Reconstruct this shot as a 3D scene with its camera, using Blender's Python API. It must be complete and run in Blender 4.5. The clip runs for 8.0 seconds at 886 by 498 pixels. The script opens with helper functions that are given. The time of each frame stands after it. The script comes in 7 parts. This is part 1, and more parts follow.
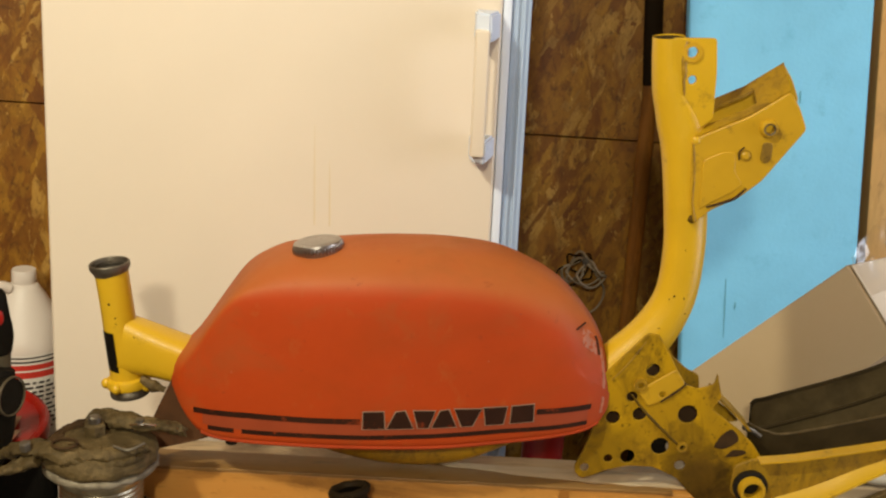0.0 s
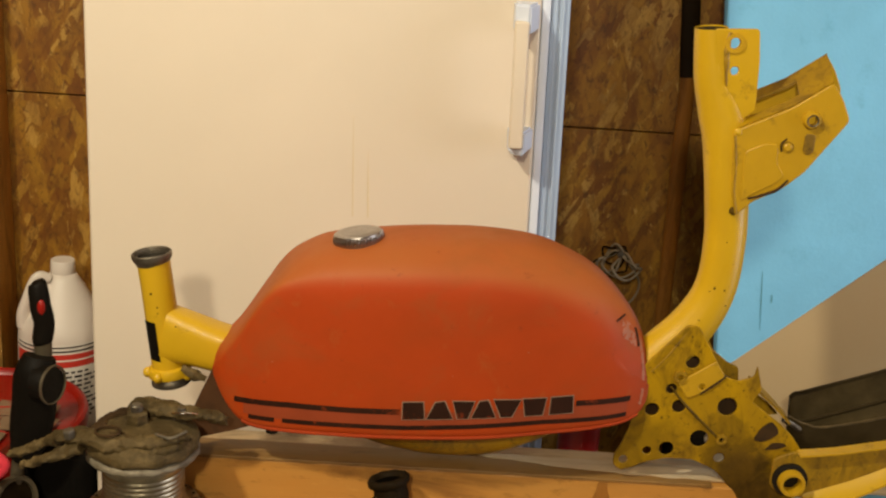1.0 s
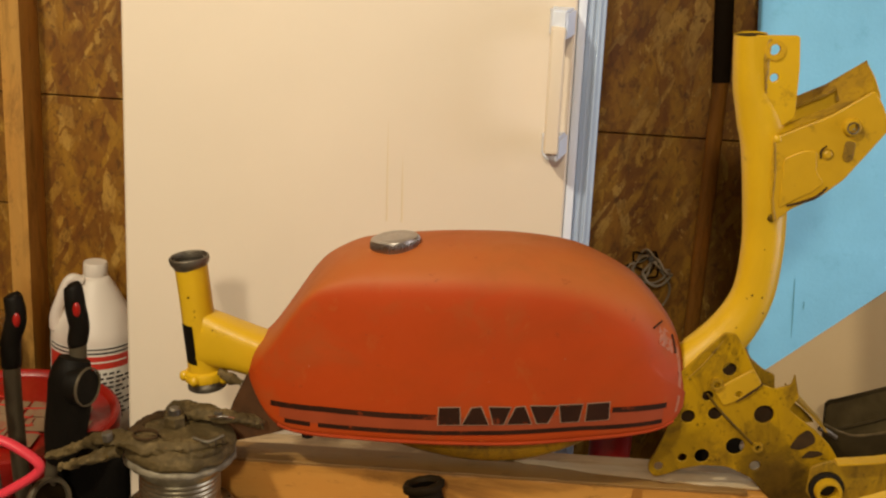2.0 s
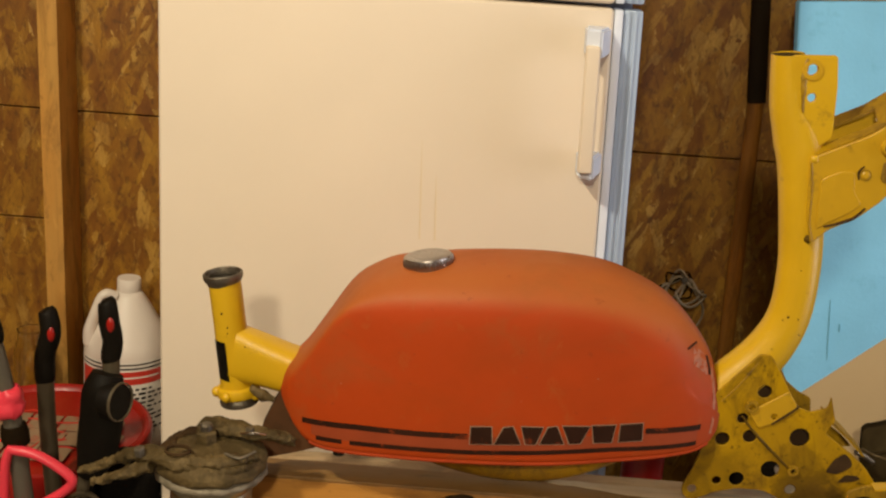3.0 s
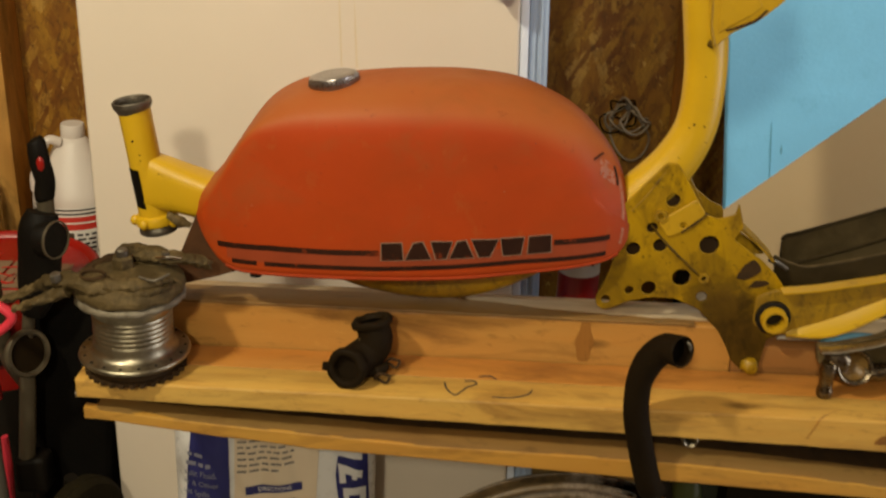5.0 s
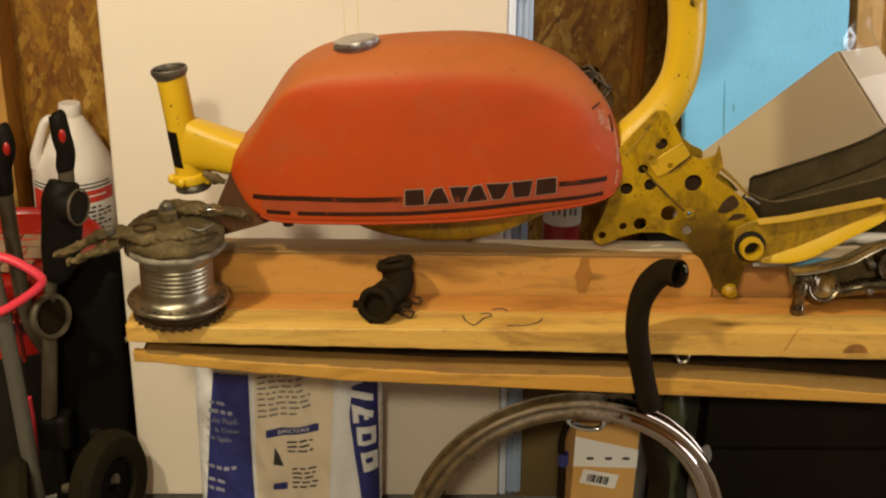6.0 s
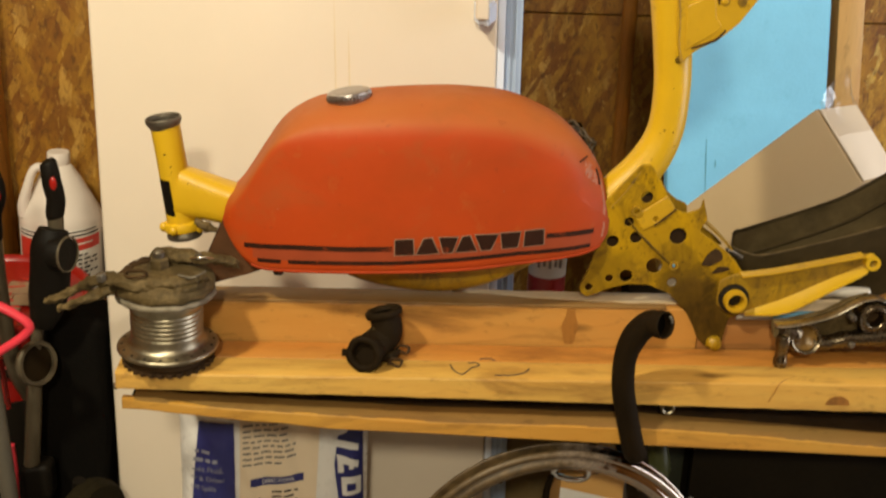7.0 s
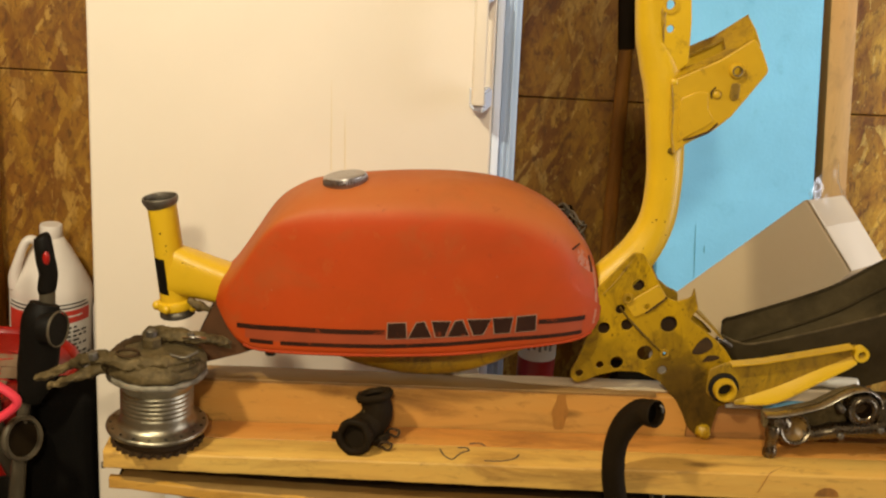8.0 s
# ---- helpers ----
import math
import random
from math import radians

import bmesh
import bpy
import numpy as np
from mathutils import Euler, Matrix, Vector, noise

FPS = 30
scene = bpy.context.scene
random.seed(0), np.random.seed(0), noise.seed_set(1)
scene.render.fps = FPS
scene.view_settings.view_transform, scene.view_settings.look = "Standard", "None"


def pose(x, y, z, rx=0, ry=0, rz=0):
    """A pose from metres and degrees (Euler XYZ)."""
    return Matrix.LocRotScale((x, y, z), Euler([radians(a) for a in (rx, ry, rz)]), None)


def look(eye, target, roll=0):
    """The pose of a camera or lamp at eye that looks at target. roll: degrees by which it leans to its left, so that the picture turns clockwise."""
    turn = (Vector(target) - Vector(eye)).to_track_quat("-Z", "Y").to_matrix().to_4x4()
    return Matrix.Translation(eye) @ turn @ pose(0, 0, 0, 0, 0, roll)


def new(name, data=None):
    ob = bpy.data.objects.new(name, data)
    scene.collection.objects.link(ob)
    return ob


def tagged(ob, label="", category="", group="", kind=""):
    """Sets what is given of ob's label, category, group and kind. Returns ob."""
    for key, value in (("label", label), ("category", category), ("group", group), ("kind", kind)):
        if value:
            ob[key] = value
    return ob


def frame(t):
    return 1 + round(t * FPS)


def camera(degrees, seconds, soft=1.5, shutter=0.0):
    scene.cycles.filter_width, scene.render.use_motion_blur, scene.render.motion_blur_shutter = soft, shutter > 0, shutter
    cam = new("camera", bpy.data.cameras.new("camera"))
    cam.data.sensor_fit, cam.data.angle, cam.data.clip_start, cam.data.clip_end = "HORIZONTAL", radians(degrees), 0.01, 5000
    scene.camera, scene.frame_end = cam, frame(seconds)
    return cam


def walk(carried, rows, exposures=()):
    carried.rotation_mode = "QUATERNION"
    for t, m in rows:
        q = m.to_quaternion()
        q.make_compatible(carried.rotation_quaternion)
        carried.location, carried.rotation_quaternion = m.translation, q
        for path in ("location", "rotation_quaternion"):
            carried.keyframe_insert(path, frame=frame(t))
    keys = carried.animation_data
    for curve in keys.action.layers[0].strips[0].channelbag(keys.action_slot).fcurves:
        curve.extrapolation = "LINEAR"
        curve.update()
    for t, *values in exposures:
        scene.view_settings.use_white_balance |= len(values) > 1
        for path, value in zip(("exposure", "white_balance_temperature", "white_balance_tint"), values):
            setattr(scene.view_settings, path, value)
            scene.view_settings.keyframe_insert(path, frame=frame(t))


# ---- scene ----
cam = camera(41.0, 8.0, soft=2.2, shutter=0.5)
PATH = [
    (0, (0.072, -1.278, 1.317), (0.137, 0.629, 0.715), 4.0),
    (0.5, (0.065, -1.279, 1.315), (0.105, 0.626, 0.707), 3.9),
    (1, (0.058, -1.281, 1.314), (0.078, 0.622, 0.699), 3.8),
    (2.5, (0.035, -1.281, 1.317), (-0.002, 0.625, 0.71), 3.8),
    (3, (0.036, -1.279, 1.314), (-0.031, 0.632, 0.729), 3.8),
    (3.5, (0.028, -1.282, 1.316), (-0.059, 0.633, 0.746), 3.8),
    (4, (0.032, -1.28, 1.307), (-0.063, 0.616, 0.678), 3.5),
    (4.2, (0.036, -1.289, 1.31), (-0.034, 0.584, 0.613), 3.5),
    (4.4, (0.061, -1.287, 1.302), (-0.003, 0.566, 0.553), 3.3),
    (4.5, (0.08, -1.285, 1.3), (0.025, 0.562, 0.534), 3.3),
    (4.7, (0.12, -1.28, 1.298), (0.059, 0.554, 0.502), 2.8),
    (5, (0.149, -1.297, 1.274), (0.083, 0.535, 0.473), 1.9),
    (5.2, (0.126, -1.342, 1.287), (0.093, 0.484, 0.47), 1.8),
    (6.3, (0.02, -1.47, 1.27), (0.108, 0.364, 0.477), 1.6),
    (6.5, (0.019, -1.473, 1.269), (0.111, 0.368, 0.494), 1.8),
    (7, (0.016, -1.475, 1.276), (0.127, 0.387, 0.555), 2.5),
    (7.5, (0.004, -1.477, 1.285), (0.138, 0.412, 0.641), 3.5),
    (8, (0.005, -1.477, 1.294), (0.137, 0.424, 0.687), 3.8),
]
walk(cam, [(t, look(eye, target, roll)) for t, eye, target, roll in PATH],
     exposures=[(0.0, -0.18, 6250, 10), (0.5, -0.28, 6500, 11), (1.2, -0.33, 6550, 12), (2.5, -0.37, 6730, 14), (3.5, -0.37, 6700, 14), (4.0, -0.48, 6700, 13), (4.4, -0.52, 6600, 11), (5.0, -0.45, 6500, 10), (6.4, -0.02, 6500, 10), (7.0, 0.0, 6500, 10), (8.0, -0.05, 6500, 10)])

# ---- light ----
world = bpy.data.worlds.new("world")
scene.world = world
world.use_nodes = True
world.node_tree.nodes["Background"].inputs[0].default_value = (0.9, 0.75, 0.55, 1)
world.node_tree.nodes["Background"].inputs[1].default_value = 0.008


def ceiling_lamp(place, watts, size, colour):
    data = bpy.data.lights.new("ceiling_lamp", "AREA")
    data.shape, data.size, data.energy, data.color = "DISK", size, watts, colour
    ob = new("ceiling_lamp", data)
    ob.matrix_world = look(place, (0.1, 0.1, 0.6))
    return ob


WARM = (1.0, 0.915, 0.675)
COOL = (0.93, 0.95, 1.0)
ceiling_lamp((-0.9, -1.15, 2.38), 43, 0.14, WARM)
ceiling_lamp((-0.2, -2.75, 2.25), 44, 0.2, WARM)
# cool light from the right; its source is unseen, the doorway added
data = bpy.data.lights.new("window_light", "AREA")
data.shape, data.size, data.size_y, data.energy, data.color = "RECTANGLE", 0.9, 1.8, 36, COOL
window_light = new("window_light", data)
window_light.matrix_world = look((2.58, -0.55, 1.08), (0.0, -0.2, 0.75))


# ---- materials ----
def shade(name, rough=0.5, metal=0.0, spec=0.5):
    m = bpy.data.materials.new(name)
    m.use_nodes = True
    b = m.node_tree.nodes["Principled BSDF"]
    b.inputs["Roughness"].default_value, b.inputs["Metallic"].default_value = rough, metal
    b.inputs["Specular IOR Level"].default_value = spec
    return m, m.node_tree, b


def node(t, kind, **values):
    n = t.nodes.new(kind)
    for key, v in values.items():
        n.inputs[key.replace("_", " ")].default_value = v
    return n


def coords(t, scale=(1, 1, 1), turn=(0, 0, 0)):
    c = t.nodes.new("ShaderNodeTexCoord")
    m = t.nodes.new("ShaderNodeMapping")
    m.inputs["Scale"].default_value, m.inputs["Rotation"].default_value = scale, [radians(a) for a in turn]
    t.links.new(c.outputs["Object"], m.inputs["Vector"])
    return m.outputs["Vector"]


def noise_at(t, vec, scale, detail=5, rough=0.6, distort=0.0):
    n = node(t, "ShaderNodeTexNoise", Scale=scale, Detail=detail, Roughness=rough, Distortion=distort)
    t.links.new(vec, n.inputs["Vector"])
    return n.outputs["Fac"]


def ramp(t, fac, stops):
    r = t.nodes.new("ShaderNodeValToRGB")
    e = r.color_ramp.elements
    while len(e) < len(stops):
        e.new(0.5)
    for el, (p, c) in zip(e, stops):
        el.position = p
        el.color = (*c, 1) if len(c) == 3 else c
    t.links.new(fac, r.inputs["Fac"])
    return r.outputs["Color"]


def grey(v):
    return (v, v, v)


def mix(t, fac, a, b, how="MIX"):
    n = t.nodes.new("ShaderNodeMix")
    n.data_type, n.blend_type = "RGBA", how
    for sock, v in ((n.inputs["Factor"], fac), (n.inputs["A"], a), (n.inputs["B"], b)):
        if isinstance(v, (tuple, list)):
            sock.default_value = (*v, 1)
        elif isinstance(v, (int, float)):
            sock.default_value = v
        else:
            t.links.new(v, sock)
    return n.outputs["Result"]


def relief(t, b, height, strength=0.2, far=0.002):
    n = node(t, "ShaderNodeBump", Strength=strength, Distance=far)
    t.links.new(height, n.inputs["Height"])
    t.links.new(n.outputs["Normal"], b.inputs["Normal"])


def coat(name, colour, rough=0.45, metal=0.0, wear=None, amount=0.35, size=14.0, bump=0.08, vary=0.12, dust=None):
    """A painted or plain surface: large mottling, fine grain and worn spots."""
    m, t, b = shade(name, rough, metal)
    v = coords(t)
    big = noise_at(t, v, size * 0.35, 3)
    fine = noise_at(t, v, size * 9, 4)
    low = tuple(c * (1 - vary) for c in colour)
    high = tuple(min(1, c * (1 + vary * 0.6)) for c in colour)
    col = mix(t, ramp(t, big, [(0.3, grey(0)), (0.7, grey(1))]), low, high)
    if wear:
        spots = noise_at(t, v, size, 8, 0.72)
        mask = ramp(t, spots, [(max(0.02, 0.72 - amount * 0.6), grey(0)), (min(0.98, 0.82 - amount * 0.35), grey(0.9))])
        col = mix(t, mask, col, wear)
    if dust:
        veil = noise_at(t, v, size * 0.6, 6, 0.65)
        col = mix(t, ramp(t, veil, [(0.35, grey(0.0)), (0.75, grey(0.5))]), col, dust)
    t.links.new(col, b.inputs["Base Color"])
    t.links.new(ramp(t, fine, [(0.2, grey(max(0.02, rough - 0.1))), (0.8, grey(min(1, rough + 0.14)))]), b.inputs["Roughness"])
    relief(t, b, fine, bump)
    return m


def dusty_paint(name, colour, dust):
    """Old paint on which dust has settled wherever the surface faces up, with brown smears and scuffs."""
    m, t, b = shade(name, 0.52, 0.0, 0.24)
    v = coords(t)
    big = noise_at(t, v, 5, 4)
    col = mix(t, ramp(t, big, [(0.3, grey(0)), (0.7, grey(1))]), tuple(c * 0.86 for c in colour), tuple(c * 1.08 for c in colour))
    smear = noise_at(t, coords(t, (0.7, 1, 1.5)), 9, 8, 0.66, 0.7)
    col = mix(t, ramp(t, smear, [(0.44, grey(0)), (0.70, grey(0.28))]), col, (0.235, 0.046, 0.006))
    geo = t.nodes.new("ShaderNodeNewGeometry")
    sep = t.nodes.new("ShaderNodeSeparateXYZ")
    t.links.new(geo.outputs["Normal"], sep.inputs["Vector"])
    film = ramp(t, sep.outputs["Z"], [(0.20, grey(0.0)), (0.58, grey(0.66)), (0.95, grey(0.80))])
    film = mix(t, 1.0, film, ramp(t, noise_at(t, v, 7, 6, 0.6), [(0.28, grey(0.6)), (0.7, grey(1.0))]), "MULTIPLY")
    col = mix(t, film, col, dust)
    rub = noise_at(t, coords(t, (0.8, 1.6, 1)), 13, 7, 0.68, 0.5)
    col = mix(t, ramp(t, rub, [(0.53, grey(0)), (0.68, grey(0.32))]), col, (0.25, 0.085, 0.020))
    spots = noise_at(t, v, 55, 6, 0.7)
    col = mix(t, ramp(t, spots, [(0.64, grey(0)), (0.74, grey(0.6))]), col, (0.16, 0.034, 0.010))
    pale = noise_at(t, coords(t, (1.4, 1, 1)), 23, 7, 0.7, 0.3)
    col = mix(t, ramp(t, pale, [(0.60, grey(0)), (0.72, grey(0.35))]), col, dust)
    t.links.new(col, b.inputs["Base Color"])
    t.links.new(ramp(t, rub, [(0.35, grey(0.52)), (0.7, grey(0.70))]), b.inputs["Roughness"])
    relief(t, b, noise_at(t, v, 140, 3), 0.06)
    return m


def timber(name, light, dark, axis=0, grain=1.0, stain=None):
    """Sawn softwood with grain along one axis, knots and stains."""
    m, t, b = shade(name, 0.62)
    s = [46.0, 46.0, 46.0]
    s[axis] = 2.2
    v = coords(t, [a * grain for a in s])
    g = noise_at(t, v, 1.0, 6, 0.65, 0.6)
    s2 = [170.0, 170.0, 170.0]
    s2[axis] = 6.0
    f = noise_at(t, coords(t, s2), 1.0, 4)
    col = ramp(t, g, [(0.25, dark), (0.48, light), (0.75, tuple(min(1, c * 1.18) for c in light))])
    col = mix(t, 0.35, col, mix(t, f, dark, light), "MULTIPLY")
    col = mix(t, 0.18, col, light)
    s4 = [9.0, 9.0, 9.0]
    s4[axis] = 2.6
    tone = noise_at(t, coords(t, s4), 1.0, 4, 0.6, 0.4)
    col = mix(t, ramp(t, tone, [(0.40, grey(0.0)), (0.62, grey(0.75))]), col, (light[0] * 0.92, light[1] * 0.74, light[2] * 0.52))
    s5 = [20.0, 20.0, 20.0]
    s5[axis] = 4.5
    spots = noise_at(t, coords(t, s5), 1.0, 8, 0.68, 0.8)
    col = mix(t, ramp(t, spots, [(0.50, grey(0)), (0.68, grey(0.75))]), col, stain or tuple(c * 0.35 for c in dark))
    s6 = [75.0, 75.0, 75.0]
    s6[axis] = 26.0
    scuff = noise_at(t, coords(t, s6), 1.0, 8, 0.7, 0.5)
    col = mix(t, ramp(t, scuff, [(0.57, grey(0)), (0.68, grey(0.55))]), col, tuple(c * 0.6 for c in dark))
    col = mix(t, ramp(t, scuff, [(0.30, grey(0.35)), (0.40, grey(0))]), col, tuple(min(0.85, c * 1.25) for c in light))
    s3 = [16.0, 16.0, 16.0]
    s3[axis] = 5.0
    kn = node(t, "ShaderNodeTexVoronoi", Scale=1.0)
    t.links.new(coords(t, s3), kn.inputs["Vector"])
    col = mix(t, ramp(t, kn.outputs["Distance"], [(0.06, grey(0.85)), (0.14, grey(0))]), col, tuple(c * 0.55 for c in dark))
    t.links.new(col, b.inputs["Base Color"])
    t.links.new(ramp(t, tone, [(0.3, grey(0.36)), (0.7, grey(0.60))]), b.inputs["Roughness"])
    relief(t, b, f, 0.25, 0.001)
    return m


def strand_board(name, gain=1.0):
    """Oriented strand board: overlapping upright flakes at three slants with fibres and resin-dark edges."""
    m, t, b = shade(name, 0.5)
    cols = []
    tones = [(0.0, (0.115, 0.030, 0.002)), (0.20, (0.185, 0.060, 0.003)), (0.45, (0.285, 0.124, 0.008)), (0.80, (0.405, 0.205, 0.016)), (1.0, (0.60, 0.365, 0.085))]
    tones = [(p, tuple(min(0.85, c * g) for c, g in zip(k, (gain, gain**1.3, gain**1.8)))) for p, k in tones]
    warp = noise_at(t, coords(t), 24, 6, 0.7)
    for turn, sc in ((83, (10, 1, 34)), (-72, (12, 1, 44)), (62, (17, 1, 70))):
        c = coords(t, (1, 1, 1), (0, turn, 0))
        mp = t.nodes.new("ShaderNodeMapping")
        mp.inputs["Scale"].default_value = sc
        t.links.new(c, mp.inputs["Vector"])
        ad = t.nodes.new("ShaderNodeMix")
        ad.data_type, ad.blend_type = "RGBA", "ADD"
        ad.inputs["Factor"].default_value = 0.9
        t.links.new(mp.outputs["Vector"], ad.inputs["A"])
        t.links.new(warp, ad.inputs["B"])
        vo = node(t, "ShaderNodeTexVoronoi", Scale=1.0, Randomness=1.0)
        vo.distance = "CHEBYCHEV"
        t.links.new(ad.outputs["Result"], vo.inputs["Vector"])
        sep = t.nodes.new("ShaderNodeSeparateColor")
        t.links.new(vo.outputs["Color"], sep.inputs["Color"])
        grain = noise_at(t, mp.outputs["Vector"], 2.2, 7, 0.8)
        tone = ramp(t, sep.outputs["Red"], tones)
        tone = mix(t, ramp(t, grain, [(0.36, grey(0.7)), (0.56, grey(0.0))]), tone, (0.125, 0.038, 0.003))
        tone = mix(t, ramp(t, grain, [(0.56, grey(0.0)), (0.74, grey(0.5))]), tone, tones[3][1])
        edge = ramp(t, vo.outputs["Distance"], [(0.44, grey(0)), (0.64, grey(0.4))])
        cols.append((mix(t, edge, tone, (0.085, 0.027, 0.003)), sep.outputs["Green"]))
    col = mix(t, ramp(t, cols[1][1], [(0.5, grey(0)), (0.54, grey(1))]), cols[0][0], cols[1][0])
    col = mix(t, ramp(t, cols[2][1], [(0.66, grey(0)), (0.70, grey(1))]), col, cols[2][0])
    cloud = noise_at(t, coords(t, (1, 1, 0.4)), 16, 7, 0.66, 0.8)
    col = mix(t, 0.42, col, ramp(t, cloud, [(0.34, (0.115, 0.034, 0.002)), (0.50, tones[2][1]), (0.70, tones[3][1])]))
    rust = noise_at(t, coords(t, (1.6, 1, 0.5)), 11, 5, 0.6, 0.6)
    col = mix(t, ramp(t, rust, [(0.58, grey(0.0)), (0.66, grey(0.6))]), col, (0.13, 0.036, 0.003))
    slivers = noise_at(t, coords(t, (1, 1, 0.35), (0, 18, 0)), 85, 4, 0.6, 1.0)
    col = mix(t, ramp(t, slivers, [(0.64, grey(0.0)), (0.70, grey(0.6))]), col, tones[4][1])
    specks = noise_at(t, coords(t, (1, 1, 0.5)), 75, 6, 0.66, 1.2)
    col = mix(t, ramp(t, specks, [(0.53, grey(0.0)), (0.64, grey(0.65))]), col, (0.075, 0.024, 0.003))
    t.links.new(col, b.inputs["Base Color"])
    bw = t.nodes.new("ShaderNodeRGBToBW")
    t.links.new(col, bw.inputs["Color"])
    relief(t, b, bw.outputs["Val"], 0.5, 0.004)
    return m


def chrome(name, colour=(0.72, 0.72, 0.72), rough=0.14, pits=(0.16, 0.11, 0.07), amount=0.3):
    return coat(name, colour, rough, 1.0, pits, amount, 26, 0.12, 0.2)


def split_chrome(name):
    """Plated steel with rust tones: brown on one side for its dark reflections, bright on the other."""
    m, t, b = shade(name, 0.2, 1.0)
    v = coords(t)
    sep = t.nodes.new("ShaderNodeSeparateXYZ")
    t.links.new(v, sep.inputs["Vector"])
    wob = t.nodes.new("ShaderNodeMath")
    wob.operation = "MULTIPLY_ADD"
    wob.inputs[1].default_value = 0.20
    t.links.new(noise_at(t, v, 30, 6, 0.7), wob.inputs[0])
    t.links.new(sep.outputs["X"], wob.inputs[2])
    # dull brown to bright along x, reflections put into the colour
    shine = ramp(t, wob.outputs["Value"], [(0.36, grey(0.0)), (0.43, grey(1.0))])
    rust = mix(t, ramp(t, noise_at(t, v, 60, 6, 0.7), [(0.35, grey(0)), (0.65, grey(1))]), (0.046, 0.026, 0.008), (0.115, 0.070, 0.027))
    plate_col = mix(t, ramp(t, noise_at(t, v, 45, 7, 0.7), [(0.60, grey(0)), (0.72, grey(0.6))]), (0.46, 0.375, 0.31), (0.15, 0.085, 0.045))
    t.links.new(mix(t, shine, rust, plate_col), b.inputs["Base Color"])
    t.links.new(ramp(t, shine, [(0.0, grey(0.50)), (1.0, grey(0.065))]), b.inputs["Roughness"])
    t.links.new(ramp(t, shine, [(0.0, grey(0.15)), (1.0, grey(1.0))]), b.inputs["Metallic"])
    relief(t, b, noise_at(t, v, 160, 4), 0.04)
    return m


def grimy_paint(name, colour, oil, film, rough=0.45, cakes=()):
    """Old paint under a thin oily film, with soft brown runs and small caked specks."""
    m, t, b = shade(name, rough)
    v = coords(t)
    col = mix(t, ramp(t, noise_at(t, v, 9, 4), [(0.3, grey(0)), (0.7, grey(1))]), tuple(c * 0.8 for c in colour), tuple(c * 1.14 for c in colour))
    haze = noise_at(t, coords(t, (1, 1, 0.6)), 13, 7, 0.62, 0.9)
    col = mix(t, ramp(t, haze, [(0.36, grey(0)), (0.66, grey(0.85))]), col, film)
    runs = noise_at(t, coords(t, (1.3, 1, 0.7), (0, 38, 0)), 30, 8, 0.7, 0.8)
    col = mix(t, ramp(t, runs, [(0.47, grey(0)), (0.66, grey(0.75))]), col, oil)
    edge = noise_at(t, v, 38, 7, 0.68, 0.5)
    for place, reach, how in cakes:
        far = t.nodes.new("ShaderNodeVectorMath")
        far.operation = "DISTANCE"
        t.links.new(v, far.inputs[0])
        far.inputs[1].default_value = place
        ragged = t.nodes.new("ShaderNodeMath")
        ragged.operation = "MULTIPLY_ADD"
        ragged.inputs[1].default_value = -0.060
        t.links.new(edge, ragged.inputs[0])
        t.links.new(far.outputs["Value"], ragged.inputs[2])
        col = mix(t, ramp(t, ragged.outputs["Value"], [(max(0.0, reach - 0.030), grey(how)), (reach, grey(0))]), col, mix(t, ramp(t, runs, [(0.4, grey(0)), (0.6, grey(1))]), tuple(c * 0.35 for c in oil), tuple(c * 0.9 for c in oil)))
    specks = noise_at(t, v, 130, 6, 0.7)
    col = mix(t, ramp(t, specks, [(0.58, grey(0)), (0.68, grey(0.8))]), col, tuple(c * 0.5 for c in oil))
    t.links.new(col, b.inputs["Base Color"])
    t.links.new(ramp(t, haze, [(0.3, grey(rough - 0.12)), (0.7, grey(rough + 0.12))]), b.inputs["Roughness"])
    relief(t, b, specks, 0.2)
    return m


def dull(m, spec):
    m.node_tree.nodes["Principled BSDF"].inputs["Specular IOR Level"].default_value = spec
    return m


def gloss(m, low, high):
    """Re-range a material's roughness."""
    b = m.node_tree.nodes["Principled BSDF"]
    r = b.inputs["Roughness"].links[0].from_node.color_ramp.elements
    r[0].color, r[1].color = (*grey(low), 1), (*grey(high), 1)
    return m


def glass(name, colour=(0.9, 0.95, 0.95), rough=0.05):
    m, t, b = shade(name, rough)
    b.inputs["Base Color"].default_value = (*colour, 1)
    b.inputs["Transmission Weight"].default_value = 1.0
    return m


M_OSB = strand_board("strand_board")
# brightened copy for the right wall, light on it partly in the colour
M_OSB_LIT = strand_board("lit_strand_board", 1.62)
M_STUD = timber("stud_wood", (0.60, 0.345, 0.09), (0.38, 0.18, 0.04), 2)
M_PINE = timber("pine", (0.56, 0.315, 0.055), (0.30, 0.125, 0.014), 0, stain=(0.17, 0.070, 0.012))
M_PINE_RED = gloss(timber("reddish_pine", (0.55, 0.265, 0.058), (0.31, 0.115, 0.018), 0, stain=(0.20, 0.070, 0.014)), 0.20, 0.42)
M_PINE_SHADE = timber("shaded_pine", (0.31, 0.150, 0.040), (0.18, 0.072, 0.014), 0)
M_PINE_PALE = timber("pale_pine", (0.65, 0.420, 0.102), (0.38, 0.185, 0.030), 0, stain=(0.24, 0.105, 0.020))
M_PINE_RAIL = timber("rail_pine", (0.54, 0.298, 0.072), (0.31, 0.140, 0.024), 0, stain=(0.14, 0.055, 0.010))
